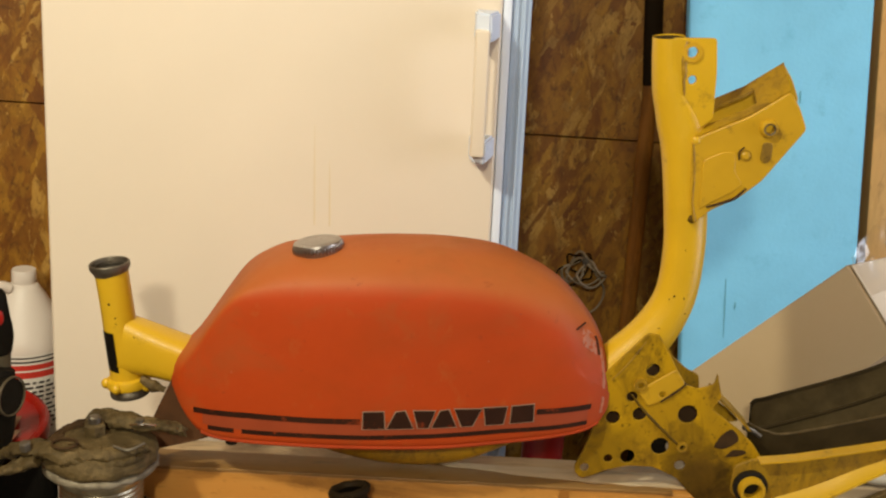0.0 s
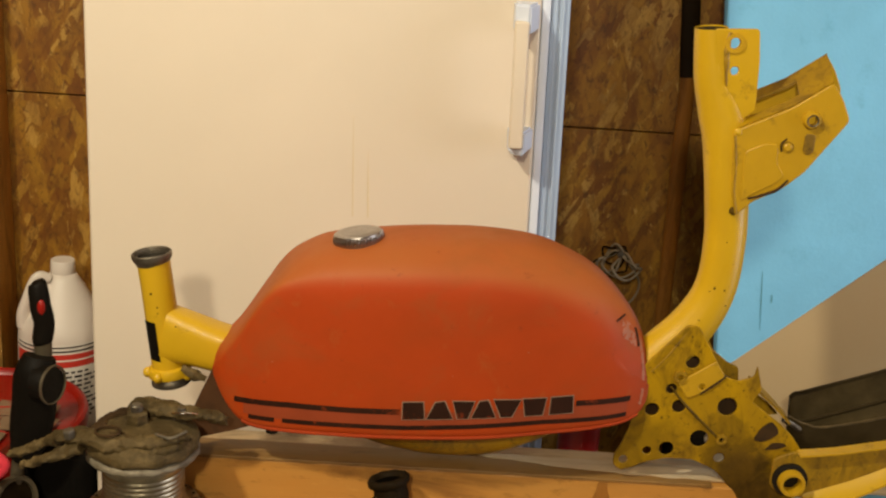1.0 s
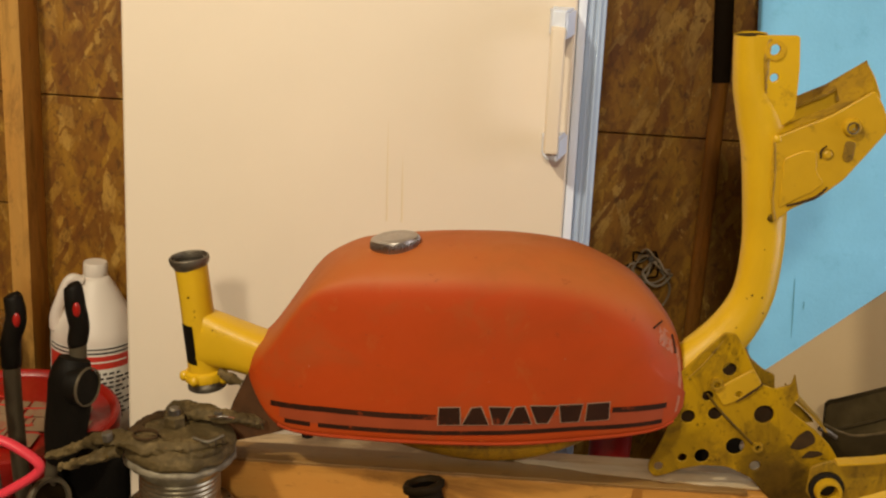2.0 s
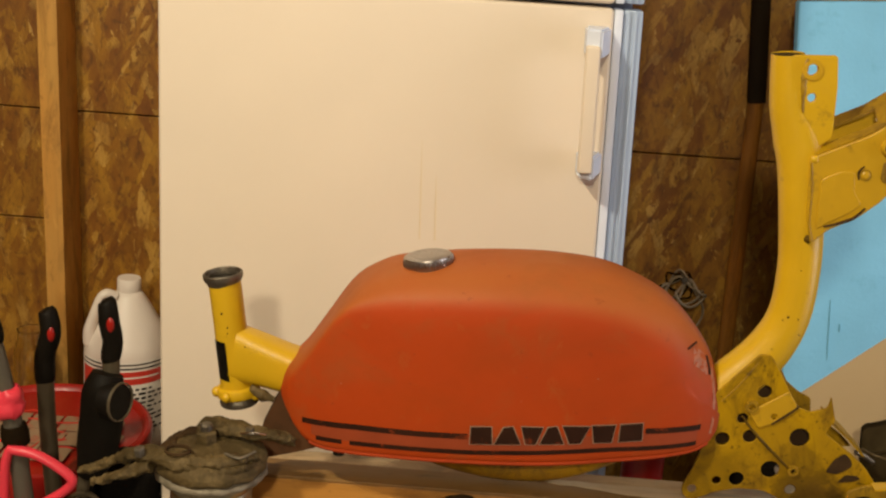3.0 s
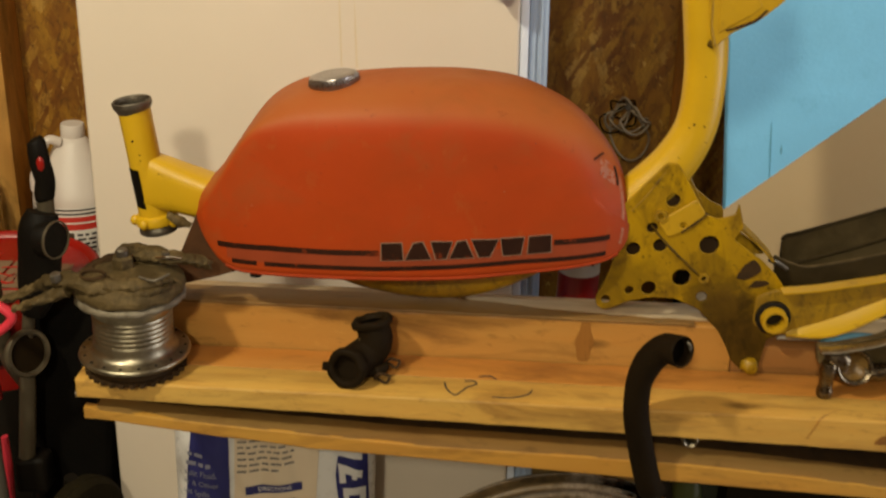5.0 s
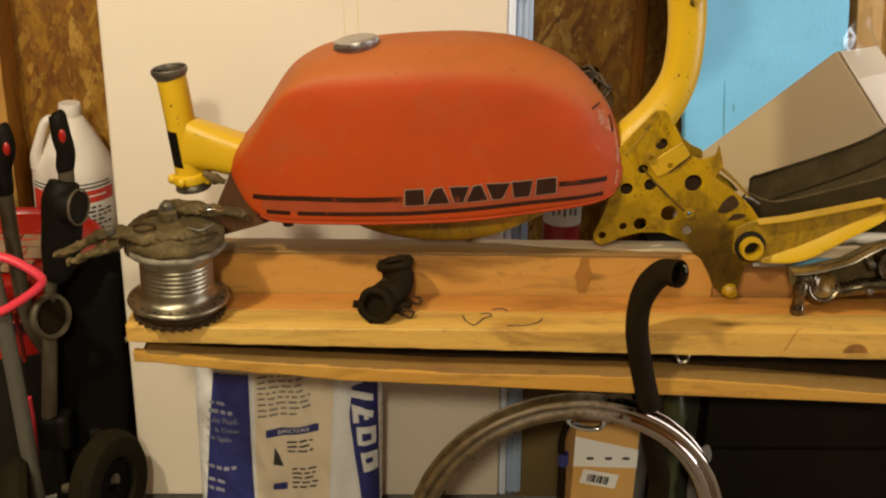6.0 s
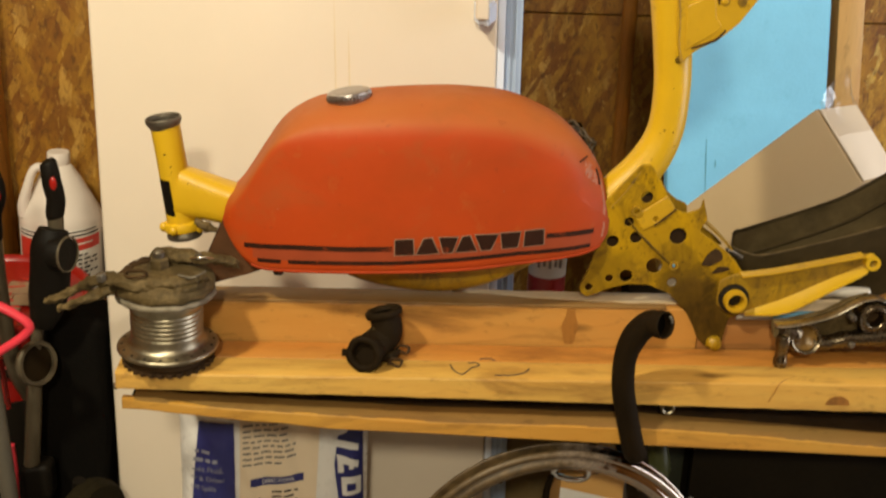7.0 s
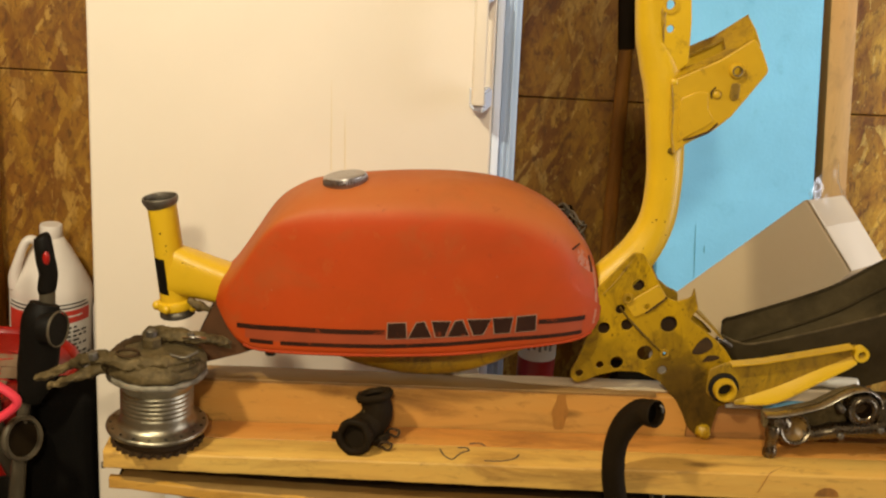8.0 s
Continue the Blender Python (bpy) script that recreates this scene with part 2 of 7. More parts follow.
M_PINE_DULL = timber("dull_pine", (0.27, 0.160, 0.048), (0.14, 0.068, 0.014), 0, stain=(0.12, 0.055, 0.012))
M_PINE_OLD = timber("weathered_pine", (0.58, 0.49, 0.36), (0.24, 0.165, 0.08), 0)
M_BROWN = dull(timber("brown_wood", (0.30, 0.125, 0.020), (0.15, 0.056, 0.009), 2), 0.15)
M_ALMOND = coat("almond_enamel", (0.730, 0.622, 0.500), 0.38, vary=0.05, size=6, bump=0.03)
M_TRIM = coat("white_plastic", (0.68, 0.73, 0.86), 0.35, vary=0.06, bump=0.02)
M_TRIM_BLUE = coat("bluish_trim", (0.37, 0.46, 0.62), 0.35, vary=0.10, bump=0.02)
M_GASKET = coat("grey_gasket", (0.34, 0.38, 0.46), 0.6, vary=0.15)
M_SEAM = coat("dark_seam", (0.075, 0.040, 0.012), 0.8)
M_FOAM = coat("blue_foam", (0.22, 0.575, 0.86), 0.75, vary=0.10, size=16, bump=0.3, wear=(0.16, 0.46, 0.70), amount=0.24)
M_ORANGE = dusty_paint("orange_paint", (0.41, 0.047, 0.0034), (0.35, 0.122, 0.028))
M_YELLOW = coat("yellow_paint", (0.58, 0.345, 0.008), 0.36, vary=0.12, size=20, bump=0.06, wear=(0.12, 0.062, 0.010), amount=0.20)
M_YELLOW_WORN = coat("worn_yellow_paint", (0.49, 0.280, 0.006), 0.40, vary=0.16, size=34, bump=0.08, wear=(0.15, 0.078, 0.010), amount=0.29)
M_YELLOW_DIRTY = grimy_paint("grimy_yellow_paint", (0.40, 0.228, 0.002), (0.115, 0.058, 0.004), (0.245, 0.132, 0.003))
# grease caked down the lower bracket; a weaker dark spot on the front foot
M_YELLOW_CAKED = dull(grimy_paint("caked_yellow_paint", (0.43, 0.245, 0.002), (0.090, 0.046, 0.004), (0.29, 0.160, 0.003), 0.5, [((0.408, -0.05, 0.702), 0.008, 0.35), ((0.421, -0.05, 0.676), 0.012, 0.5), ((0.438, -0.05, 0.653), 0.019, 0.75), ((0.459, -0.05, 0.625), 0.026, 0.85), ((0.467, -0.05, 0.603), 0.026, 0.8), ((0.310, -0.05, 0.690), 0.022, 0.4)]), 0.2)
M_BELLY = grimy_paint("grime_and_shade_yellow", (0.36, 0.205, 0.004), (0.095, 0.050, 0.006), (0.24, 0.130, 0.004))
M_GRIME = dull(coat("greasy_yellow_paint", (0.100, 0.056, 0.005), 0.5, vary=0.4, size=26, bump=0.3, wear=(0.035, 0.020, 0.005), amount=0.42), 0.12)
M_BLACK = dull(coat("black_paint_and_shade", (0.012, 0.009, 0.006), 0.5, vary=0.3), 0.2)
M_RUBBER = dull(coat("black_rubber", (0.013, 0.0075, 0.0028), 0.65, vary=0.4, bump=0.3, dust=(0.021, 0.0125, 0.005)), 0.06)
M_DECAL = dull(coat("faded_decal", (0.028, 0.009, 0.004), 0.6, vary=0.3, size=60, wear=(0.36, 0.05, 0.01), amount=0.24), 0.15)
M_GUSSET = dull(coat("rusty_gusset", (0.085, 0.036, 0.014), 0.75, 0.0, (0.035, 0.018, 0.008), 0.4, 30, 0.35, 0.3), 0.15)
# near-black without gloss, paints the shade inside hollow ends
M_HOLLOW_SHADE = dull(coat("hollow_shade", (0.004, 0.003, 0.002), 0.95, vary=0.2), 0.0)
M_BAND = dull(coat("faded_band", (0.28, 0.046, 0.012), 0.6, vary=0.14, size=40), 0.3)
M_PALE_PLUG = coat("pale_plug", (0.40, 0.34, 0.28), 0.5, 0.2, vary=0.2)
M_SEAM_RED = dull(coat("red_seam", (0.30, 0.036, 0.006), 0.65, vary=0.2, size=40), 0.15)
M_SILVER = coat("silver_edge", (0.34, 0.22, 0.15), 0.4, 0.3, vary=0.2)
M_CHROME = chrome("chrome")
M_CAP = chrome("dull_chrome", (0.40, 0.36, 0.34), 0.31, (0.16, 0.11, 0.07), 0.25)
M_ALU = chrome("aluminium", (0.56, 0.50, 0.40), 0.30, (0.13, 0.10, 0.07), 0.34)
M_GREASE = dull(coat("greasy_metal", (0.080, 0.053, 0.020), 0.55, 0.0, (0.175, 0.120, 0.052), 0.42, 40, 0.8, 0.5), 0.16)
M_RUST_SHADE = dull(coat("rust_and_shade", (0.050, 0.026, 0.009), 0.75, 0.0, (0.025, 0.014, 0.007), 0.4, 30, 0.35, 0.3), 0.15)
M_HUB = chrome("dull_aluminium", (0.36, 0.315, 0.225), 0.36, (0.14, 0.11, 0.07), 0.42)
M_DUSTY_ALU = coat("dusty_aluminium", (0.24, 0.20, 0.140), 0.55, 0.3, (0.10, 0.075, 0.040), 0.42, 40, 0.5, 0.3)
M_STEEL = coat("dull_steel", (0.18, 0.155, 0.12), 0.46, 0.85, (0.08, 0.05, 0.03), 0.35, 40, 0.2, 0.25)
M_CONCRETE = coat("concrete", (0.22, 0.20, 0.17), 0.9, vary=0.2, bump=0.3, size=5)
M_CEILING = coat("ceiling_paint", (0.62, 0.55, 0.44), 0.9, vary=0.06)


# ---- building helpers ----
def part(name, bm, material, parent=None, label="", angle=35):
    """Link a bmesh (or a mesh) as one mesh object, in world places, under a thing or a part."""
    if isinstance(bm, bpy.types.Mesh):
        me = bm
        me.name = name
    else:
        me = bpy.data.meshes.new(name)
        bmesh.ops.recalc_face_normals(bm, faces=bm.faces)
        bm.to_mesh(me)
        bm.free()
    me.shade_smooth()
    me.set_sharp_from_angle(angle=radians(angle))
    me.materials.append(material)
    ob = new(name, me)
    if parent is not None:
        ob.parent = parent
        base = Vector((0, 0, 0))
        p = parent
        while p is not None:
            base += p.location
            p = p.parent
        ob.location = -base
    if label:
        tagged(ob, label)
    return ob


def thing(name, base, label, category, group="", kind=""):
    ob = new(name)
    ob.empty_display_size = 0.05
    ob.location = base
    return tagged(ob, label, category, group, kind)


def box(bm, x0, x1, y0, y1, z0, z1, bevel=0.0, segs=2, turn=None):
    r = bmesh.ops.create_cube(bm, size=1)
    m = Matrix.Translation(((x0 + x1) / 2, (y0 + y1) / 2, (z0 + z1) / 2)) @ (turn or Matrix()) @ Matrix.Diagonal((x1 - x0, y1 - y0, z1 - z0, 1))
    bmesh.ops.transform(bm, matrix=m, verts=r["verts"])
    if bevel:
        edges = list({e for v in r["verts"] for e in v.link_edges})
        bmesh.ops.bevel(bm, geom=edges, offset=bevel, segments=segs, affect="EDGES", profile=0.6)
    return bm


def boxed(*a, **k):
    return box(bmesh.new(), *a, **k)


def spline(points, n=8):
    """Catmull-Rom through the points (tuples of any length)."""
    p = [np.array(q, float) for q in points]
    p = [2 * p[0] - p[1]] + p + [2 * p[-1] - p[-2]]
    out = []
    for a, b, c, d in zip(p, p[1:], p[2:], p[3:]):
        for k in range(n):
            s = k / n
            out.append(0.5 * (2 * b + (c - a) * s + (2 * a - 5 * b + 4 * c - d) * s * s + (3 * b - a - 3 * c + d) * s**3))
    out.append(p[-2])
    return out


def sweep(bm, rows, segs=24, caps=True, closed=False, side=(0, 1, 0), square=1.0):
    """A tube through rows of x, y, z, radius across, radius along side."""
    rows = [np.array(r, float) for r in rows]
    rings = []
    for i, r in enumerate(rows):
        if closed:
            d = rows[(i + 1) % len(rows)][:3] - rows[i - 1][:3]
        else:
            d = rows[min(i + 1, len(rows) - 1)][:3] - rows[max(i - 1, 0)][:3]
        d = Vector(d).normalized()
        s = Vector(side)
        u = d.cross(s)
        if u.length < 1e-3:
            u = d.cross(Vector((1, 0, 0)))
        u.normalize()
        w = u.cross(d).normalized()
        ra, rb = r[3], (r[4] if len(r) > 4 else r[3])
        c = Vector(r[:3])
        rings.append([bm.verts.new(c + u * ra * math.copysign(abs(math.cos(a)) ** square, math.cos(a)) + w * rb * math.copysign(abs(math.sin(a)) ** square, math.sin(a))) for a in (2 * math.pi * k / segs for k in range(segs))])
    for a, b in zip(rings, rings[1:] + ([rings[0]] if closed else [])):
        for k in range(segs):
            bm.faces.new((a[k], a[(k + 1) % segs], b[(k + 1) % segs], b[k]))
    if caps and not closed:
        bm.faces.new(rings[0][::-1])
        bm.faces.new(rings[-1])
    return bm


def tube(rows, n=8, segs=24, caps=True, side=(0, 1, 0)):
    return sweep(bmesh.new(), spline(rows, n), segs, caps, False, side)


def lathe(bm, profile, base, axis, segs=40):
    """Turn a closed profile of (radius, along) round an axis through base."""
    axis = Vector(axis).normalized()
    u = axis.orthogonal().normalized()
    w = axis.cross(u)
    base = Vector(base)
    rings = []
    for k in range(segs):
        a = 2 * math.pi * k / segs
        out = u * math.cos(a) + w * math.sin(a)
        rings.append([bm.verts.new(base + out * r + axis * h) for r, h in profile])
    n = len(profile)
    for k in range(segs):
        a, b = rings[k], rings[(k + 1) % segs]
        for i in range(n):
            j = (i + 1) % n
            if profile[i][0] < 1e-6 and profile[j][0] < 1e-6:
                continue
            bm.faces.new((a[i], a[j], b[j], b[i]))
    bmesh.ops.remove_doubles(bm, verts=bm.verts, dist=1e-6)
    return bm


def circle(x, z, r, n=20):
    return [(x + r * math.cos(2 * math.pi * k / n), z + r * math.sin(2 * math.pi * k / n)) for k in range(n)]


def plate(outline, y0, y1, holes=(), bevel=0.0008):
    """A flat sheet in the upright x-z plane between y0 and y1, with an outline and holes cut through."""
    cu = bpy.data.curves.new("sheet", "CURVE")
    cu.dimensions, cu.fill_mode = "2D", "BOTH"
    cu.extrude = abs(y1 - y0) / 2 - bevel
    cu.bevel_depth, cu.bevel_resolution, cu.offset = bevel, 1, -bevel
    for ring in (outline, *holes):
        sp = cu.splines.new("POLY")
        sp.points.add(len(ring) - 1)
        for p, (x, z) in zip(sp.points, ring):
            p.co = (x, z, 0, 1)
        sp.use_cyclic_u = True
    ob = bpy.data.objects.new("sheet", cu)
    scene.collection.objects.link(ob)
    me = bpy.data.meshes.new_from_object(ob.evaluated_get(bpy.context.evaluated_depsgraph_get()))
    bpy.data.objects.remove(ob)
    bpy.data.curves.remove(cu)
    me.transform(Matrix(((1, 0, 0, 0), (0, 0, -1, (y0 + y1) / 2), (0, 1, 0, 0), (0, 0, 0, 1))))
    me.materials.clear()
    return me


def rounded(points, r, n=4):
    """Round the corners of a closed outline."""
    out = []
    for a, b, c in zip(points[-1:] + points[:-1], points, points[1:] + points[:1]):
        a, b, c = Vector(a), Vector(b), Vector(c)
        p = b + (a - b).normalized() * min(r, (a - b).length * 0.45)
        q = b + (c - b).normalized() * min(r, (c - b).length * 0.45)
        for k in range(n + 1):
            s = k / n
            out.append(tuple((1 - s) ** 2 * p + 2 * s * (1 - s) * b + s * s * q))
    return out


def ball(bm, place, r, squash=(1, 1, 1), segs=16):
    m = Matrix.Translation(place) @ Matrix.Diagonal((*squash, 1))
    bmesh.ops.create_uvsphere(bm, u_segments=segs, v_segments=segs // 2, radius=r, matrix=m)
    return bm


def roughen(bm, size, amount, seed=0.0):
    for v in bm.verts:
        v.co += noise.noise_vector(v.co * size + Vector((seed, seed, seed))) * amount
    return bm


def fit_to_view(ob, size, shift, leave=()):
    """Scale and shift a finished thing to fit the camera's view; parts named in leave stay."""
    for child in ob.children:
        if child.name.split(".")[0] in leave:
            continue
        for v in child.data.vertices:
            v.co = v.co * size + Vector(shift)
        fit_to_view(child, size, shift)


# ---- the room ----
WALL_Y = 0.76
FLOOR = 0.044
floor = tagged(part("floor", boxed(-2.4, 2.6, -3.2, 0.9, -0.1, FLOOR), M_CONCRETE), "bare grey concrete garage floor", "floor", kind="structure")
ceiling = tagged(part("ceiling", boxed(-2.4, 2.6, -3.2, 0.9, 2.45, 2.5), M_CEILING), "plain pale ceiling", "ceiling", kind="structure")
wall_north = thing("wall_north", (0, 0.85, 0), "bare strand board wall on wooden studs", "wall", kind="structure")
# sheets laid sideways, with open joints between the courses
for x0, x1, z0, z1 in ((-2.4, -0.713, 0.0, 0.69), (-2.4, -0.713, 0.69, 0.893), (-0.713, 0.9, 0.0, 0.893), (0.9, 2.6, 0.0, 0.893), (-2.4, 0.9, 0.893, 2.45), (0.9, 2.6, 0.893, 2.45)):
    gap = 0.0014
    part("strand_board_panel", boxed(x0 + 0.001, x1 - 0.001, WALL_Y, WALL_Y + 0.011, z0 + gap, z1 - gap, bevel=0.001, segs=1), M_OSB_LIT if x0 > 0.5 else M_OSB, wall_north)
part("backing", boxed(-2.4, 2.6, 0.80, 0.9, 0, 2.45), M_SEAM, wall_north)
for x in (-1.32, -0.713, -0.11, 1.46):
    w = 0.034
    part("stud", boxed(x - w / 2, x + w / 2, WALL_Y - 0.089, WALL_Y - 0.001, 0, 2.45, bevel=0.002), M_STUD, wall_north)
for nm, a in (("wall_west", (-2.5, -2.4, -3.2, 0.9, 0, 2.45)), ("wall_south", (-2.4, 2.6, -3.3, -3.2, 0, 2.45))):
    tagged(part(nm, boxed(*a), M_OSB), "bare strand board garage wall", "wall", kind="structure")

# unseen wall, opening put in where the side lamp stands
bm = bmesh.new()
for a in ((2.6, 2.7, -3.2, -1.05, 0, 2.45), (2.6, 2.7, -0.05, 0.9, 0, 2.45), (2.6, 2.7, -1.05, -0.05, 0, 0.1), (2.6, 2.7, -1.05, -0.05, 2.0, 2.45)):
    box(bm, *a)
tagged(part("wall_east", bm, M_OSB), "bare strand board garage wall with an added opening", "wall", kind="structure")


# ---- refrigerator ----
def refrigerator():
    f = thing("refrigerator", (-0.1, 0.5, 0), "almond two-door refrigerator with white side trim", "refrigerator")
    part("body", boxed(-0.392, 0.205, 0.292, 0.73, 0.03, 1.72, bevel=0.006), M_ALMOND, f)
    part("gasket", boxed(-0.386, 0.212, 0.280, 0.291, 0.06, 1.70), M_GASKET, f, "grey rubber door gasket")
    doors = ((0.06, 1.180, "lower_door"), (1.1855, 1.71, "freezer_door"))
    for z0, z1, nm in doors:
        d = part(nm, boxed(-0.403, 0.186, 0.240, 0.279, z0, z1, bevel=0.007, segs=3), M_ALMOND, f)
        part("edge_trim", boxed(0.1865, 0.198, 0.243, 0.277, z0 + 0.001, z1 - 0.001, bevel=0.003), M_TRIM, d, "bluish white plastic edge trim")
        for x in (0.2035, 0.2125):
            part("trim_ridge", boxed(x, x + 0.0042, 0.2465, 0.2502, z0 + 0.002, z1 - 0.002, bevel=0.0012), M_TRIM_BLUE, d, "raised bluish ridge")
        part("edge_rail", boxed(0.1985, 0.224, 0.250, 0.279, z0 + 0.001, z1 - 0.001, bevel=0.004), M_TRIM_BLUE, d, "bluish white plastic edge trim")
    return f


fridge = refrigerator()
lower = [c for c in fridge.children if c.name.startswith("lower_door")][0]
for x, z0, z1, rr in ((-0.050, 0.86, 0.996, 0.0016), (-0.0295, 0.86, 0.950, 0.0018)):
    part("drip_stain", sweep(bmesh.new(), [(x, 0.2402, z0, rr, 0.0004), (x - 0.001, 0.2402, (z0 + z1) / 2, rr, 0.0004), (x - 0.002, 0.2402, z1, 0.0004, 0.0003)], 8), coat("drip", (0.70, 0.575, 0.40), 0.42, vary=0.05), lower, "faint brown drip stain")
# handle: two white feet and an almond grip
bm = bmesh.new()
box(bm, 0.150, 0.168, 0.186, 0.204, 0.978, 1.138, bevel=0.004, segs=3)
grip = part("handle", bm, M_ALMOND, lower)
for z0, z1, s in ((1.122, 1.158, 1), (0.968, 0.998, -1)):
    bm = bmesh.new()
    vs = [bm.verts.new(p) for p in ((0.169, 0.190, z0), (0.184, 0.2395, z0), (0.150, 0.2395, z0), (0.151, 0.2045, z0))]
    ws = [bm.verts.new((v.co.x, v.co.y, z1)) for v in vs]
    bm.faces.new(vs[::-1])
    bm.faces.new(ws)
    for k in range(4):
        bm.faces.new((vs[k], vs[(k + 1) % 4], ws[(k + 1) % 4], ws[k]))
    bmesh.ops.bevel(bm, geom=bm.edges[:], offset=0.003, segments=2, affect="EDGES")
    part("handle_foot", bm, M_TRIM, lower, "white plastic handle foot")


# door sheared sideways with height so its right edge fits the camera's view
for ob in fridge.children_recursive:
    for v in ob.data.vertices:
        v.co.x -= 0.026 * (v.co.x + 0.403) / 0.59 * (v.co.z - 0.88)

# ---- workbench ----
def workbench():
    w = thing("workbench", (0.4, -0.05, 0), "rough pine workbench with raised back rail and double front edge", "workbench")
    under = [(-0.305, 0.566), (0.1, 0.559), (0.67, 0.548), (1.35, 0.536)]
    xs = [-0.305 + k * 0.0235 for k in range(71)]

    def worn(x, z, seed, much=0.0014):
        return (x, z + noise.noise(Vector((x * 34, seed, 0))) * much + min(0, noise.noise(Vector((x * 90, seed, 5))) + 0.25) * much)

    edge = [worn(x, 0.5888, 1, 0.0006) for x in xs] + [worn(x, float(np.interp(x, [a for a, _ in under], [b for _, b in under])), 2) for x in xs[::-1]]
    part("front_plank", plate(edge, -0.149, -0.0985, (), 0.0028), M_PINE_PALE, w, "pale worn front plank")
    part("inner_plank", plate([(x, z - 0.0006 if z > 0.58 else z) for x, z in edge], -0.0982, -0.050, (), 0.0012), M_PINE_RED, w, "reddish glossy inner plank")
    xs = [-0.303 + k * 0.0235 for k in range(33)]
    part("back_rail", plate([worn(x, 0.6448, 3, 0.001) for x in xs] + [(xs[-1], 0.560), (xs[0], 0.560)], -0.047, -0.008, (), 0.0025), M_PINE_RAIL, w)
    # part of the tank's shade on the rail top is in this colour
    part("back_rail_cap", plate([worn(x, 0.6478, 4, 0.0014) for x in xs[:31]] + [worn(x, 0.6435, 6, 0.002) for x in xs[30::-1]], -0.0485, -0.006, (), 0.001), M_PINE_DULL, w, "brown weathered rail top, partly darkened for shade")
    bm = bmesh.new()
    rows = []
    for k in range(49):
        x = 0.120 + k * 0.0069
        near = -0.0085 - 0.029 * min(1, k / 30) ** 0.8 + noise.noise(Vector((x * 38, 2.2, 0))) * 0.0035
        top = 0.6494 + noise.noise(Vector((x * 26, 7.1, 0))) * 0.0008
        rows.append([bm.verts.new(p) for p in ((x, near, 0.6470), (x, near - 0.0004, top - 0.0006), (x, near + 0.001, top), (x, -0.0065, top), (x, -0.0060, 0.6470))])
    for p, q in zip(rows, rows[1:]):
        for k in range(5):
            bm.faces.new((p[k], p[(k + 1) % 5], q[(k + 1) % 5], q[k]))
    bm.faces.new(rows[0])
    bm.faces.new(rows[-1][::-1])
    part("weathered_strip", bm, M_PINE_OLD, w, "grey weathered strip on the rail top")
    # rail end coloured darker for the shadow the arm casts there
    part("back_rail_end", boxed(0.4493, 1.35, -0.0462, -0.008, 0.560, 0.622, bevel=0.003), M_PINE_SHADE, w, "end of the back rail, arm's shadow in its colour")
    part("top_board", boxed(-0.30, 1.35, -0.006, 0.20, 0.525, 0.555, bevel=0.002), M_PINE_OLD, w)
    # dark strip and spacer fill the gap with the shade it holds
    part("steel_strip", plate([(-0.292, 0.5415), (-0.19, 0.534), (-0.04, 0.522), (0.37, 0.510), (0.68, 0.493), (1.35, 0.460), (1.35, 0.456), (0.68, 0.489), (0.37, 0.504), (-0.04, 0.517), (-0.19, 0.530), (-0.292, 0.5395)], -0.1325, -0.055, (), 0.0003), M_RUST_SHADE, w, "dark strip for the shaded gap between the planks")
    part("spacer", boxed(-0.290, 0.9, -0.059, -0.054, 0.5445, 0.5500), M_RUST_SHADE, w)
    torn = [(-0.299, 0.551), (-0.2, 0.546), (-0.1, 0.540), (0.0, 0.5375), (0.09, 0.5345), (0.2, 0.533), (0.37, 0.529), (0.47, 0.523), (0.56, 0.516), (0.68, 0.506), (1.35, 0.470), (1.35, 0.450), (0.68, 0.482), (0.56, 0.487), (0.37, 0.494), (0.26, 0.499), (0.09, 0.507), (-0.04, 0.512), (-0.10, 0.519), (-0.14, 0.521), (-0.19, 0.527), (-0.24, 0.532), (-0.27, 0.536), (-0.299, 0.537)]
    crest = torn[:11]

    def planed(x):
        return 0.0035 * (x > -0.25) + 0.0062 * min(1, max(0, (x + 0.12) / 0.2))

    bm = bmesh.new()
    rows = []
    for k in range(61):
        x = -0.285 + k * 0.02725
        z = float(np.interp(x, [a for a, _ in crest], [b for _, b in crest])) - planed(x)
        rise = 0.0012 + 0.0066 * min(1, (x + 0.285) / 0.36)
        z += noise.noise(Vector((x * 40, 3.3, 0))) * 0.0012
        rows.append([bm.verts.new(p) for p in ((x, -0.1462, z - 0.0005), (x, -0.128, z + rise), (x, -0.120, z + rise), (x, -0.120, z - 0.006), (x, -0.1462, z - 0.006))])
    for p, q in zip(rows, rows[1:]):
        for k in range(5):
            bm.faces.new((p[k], p[(k + 1) % 5], q[(k + 1) % 5], q[k]))
    bm.faces.new(rows[0])
    bm.faces.new(rows[-1][::-1])
    part("dirty_upper_face", bm, M_PINE_DULL, w, "brown upper face of the lower plank")
    part("lower_plank", plate([(x, z - (planed(x) if z > float(np.interp(x, [-0.299, 0.09, 0.56, 1.35], [0.544, 0.52, 0.5, 0.46])) else 0)) for x, z in torn], -0.147, -0.133, (), 0.002), M_PINE, w, "lower plank with a torn end")
    for x in (1.22,):
        for y0, y1 in ((-0.104, -0.02), (0.10, 0.18)):
            part("leg", boxed(x, x + 0.085, y0, y1, FLOOR, 0.477, bevel=0.003), M_PINE, w)
    return w


bench = workbench()

# ---- moped frame with its tank ----
FY = -0.02
moped = thing("moped_frame", (0.1, FY, 0.655), "stripped yellow moped frame with orange fuel tank on the bench", "moped frame")


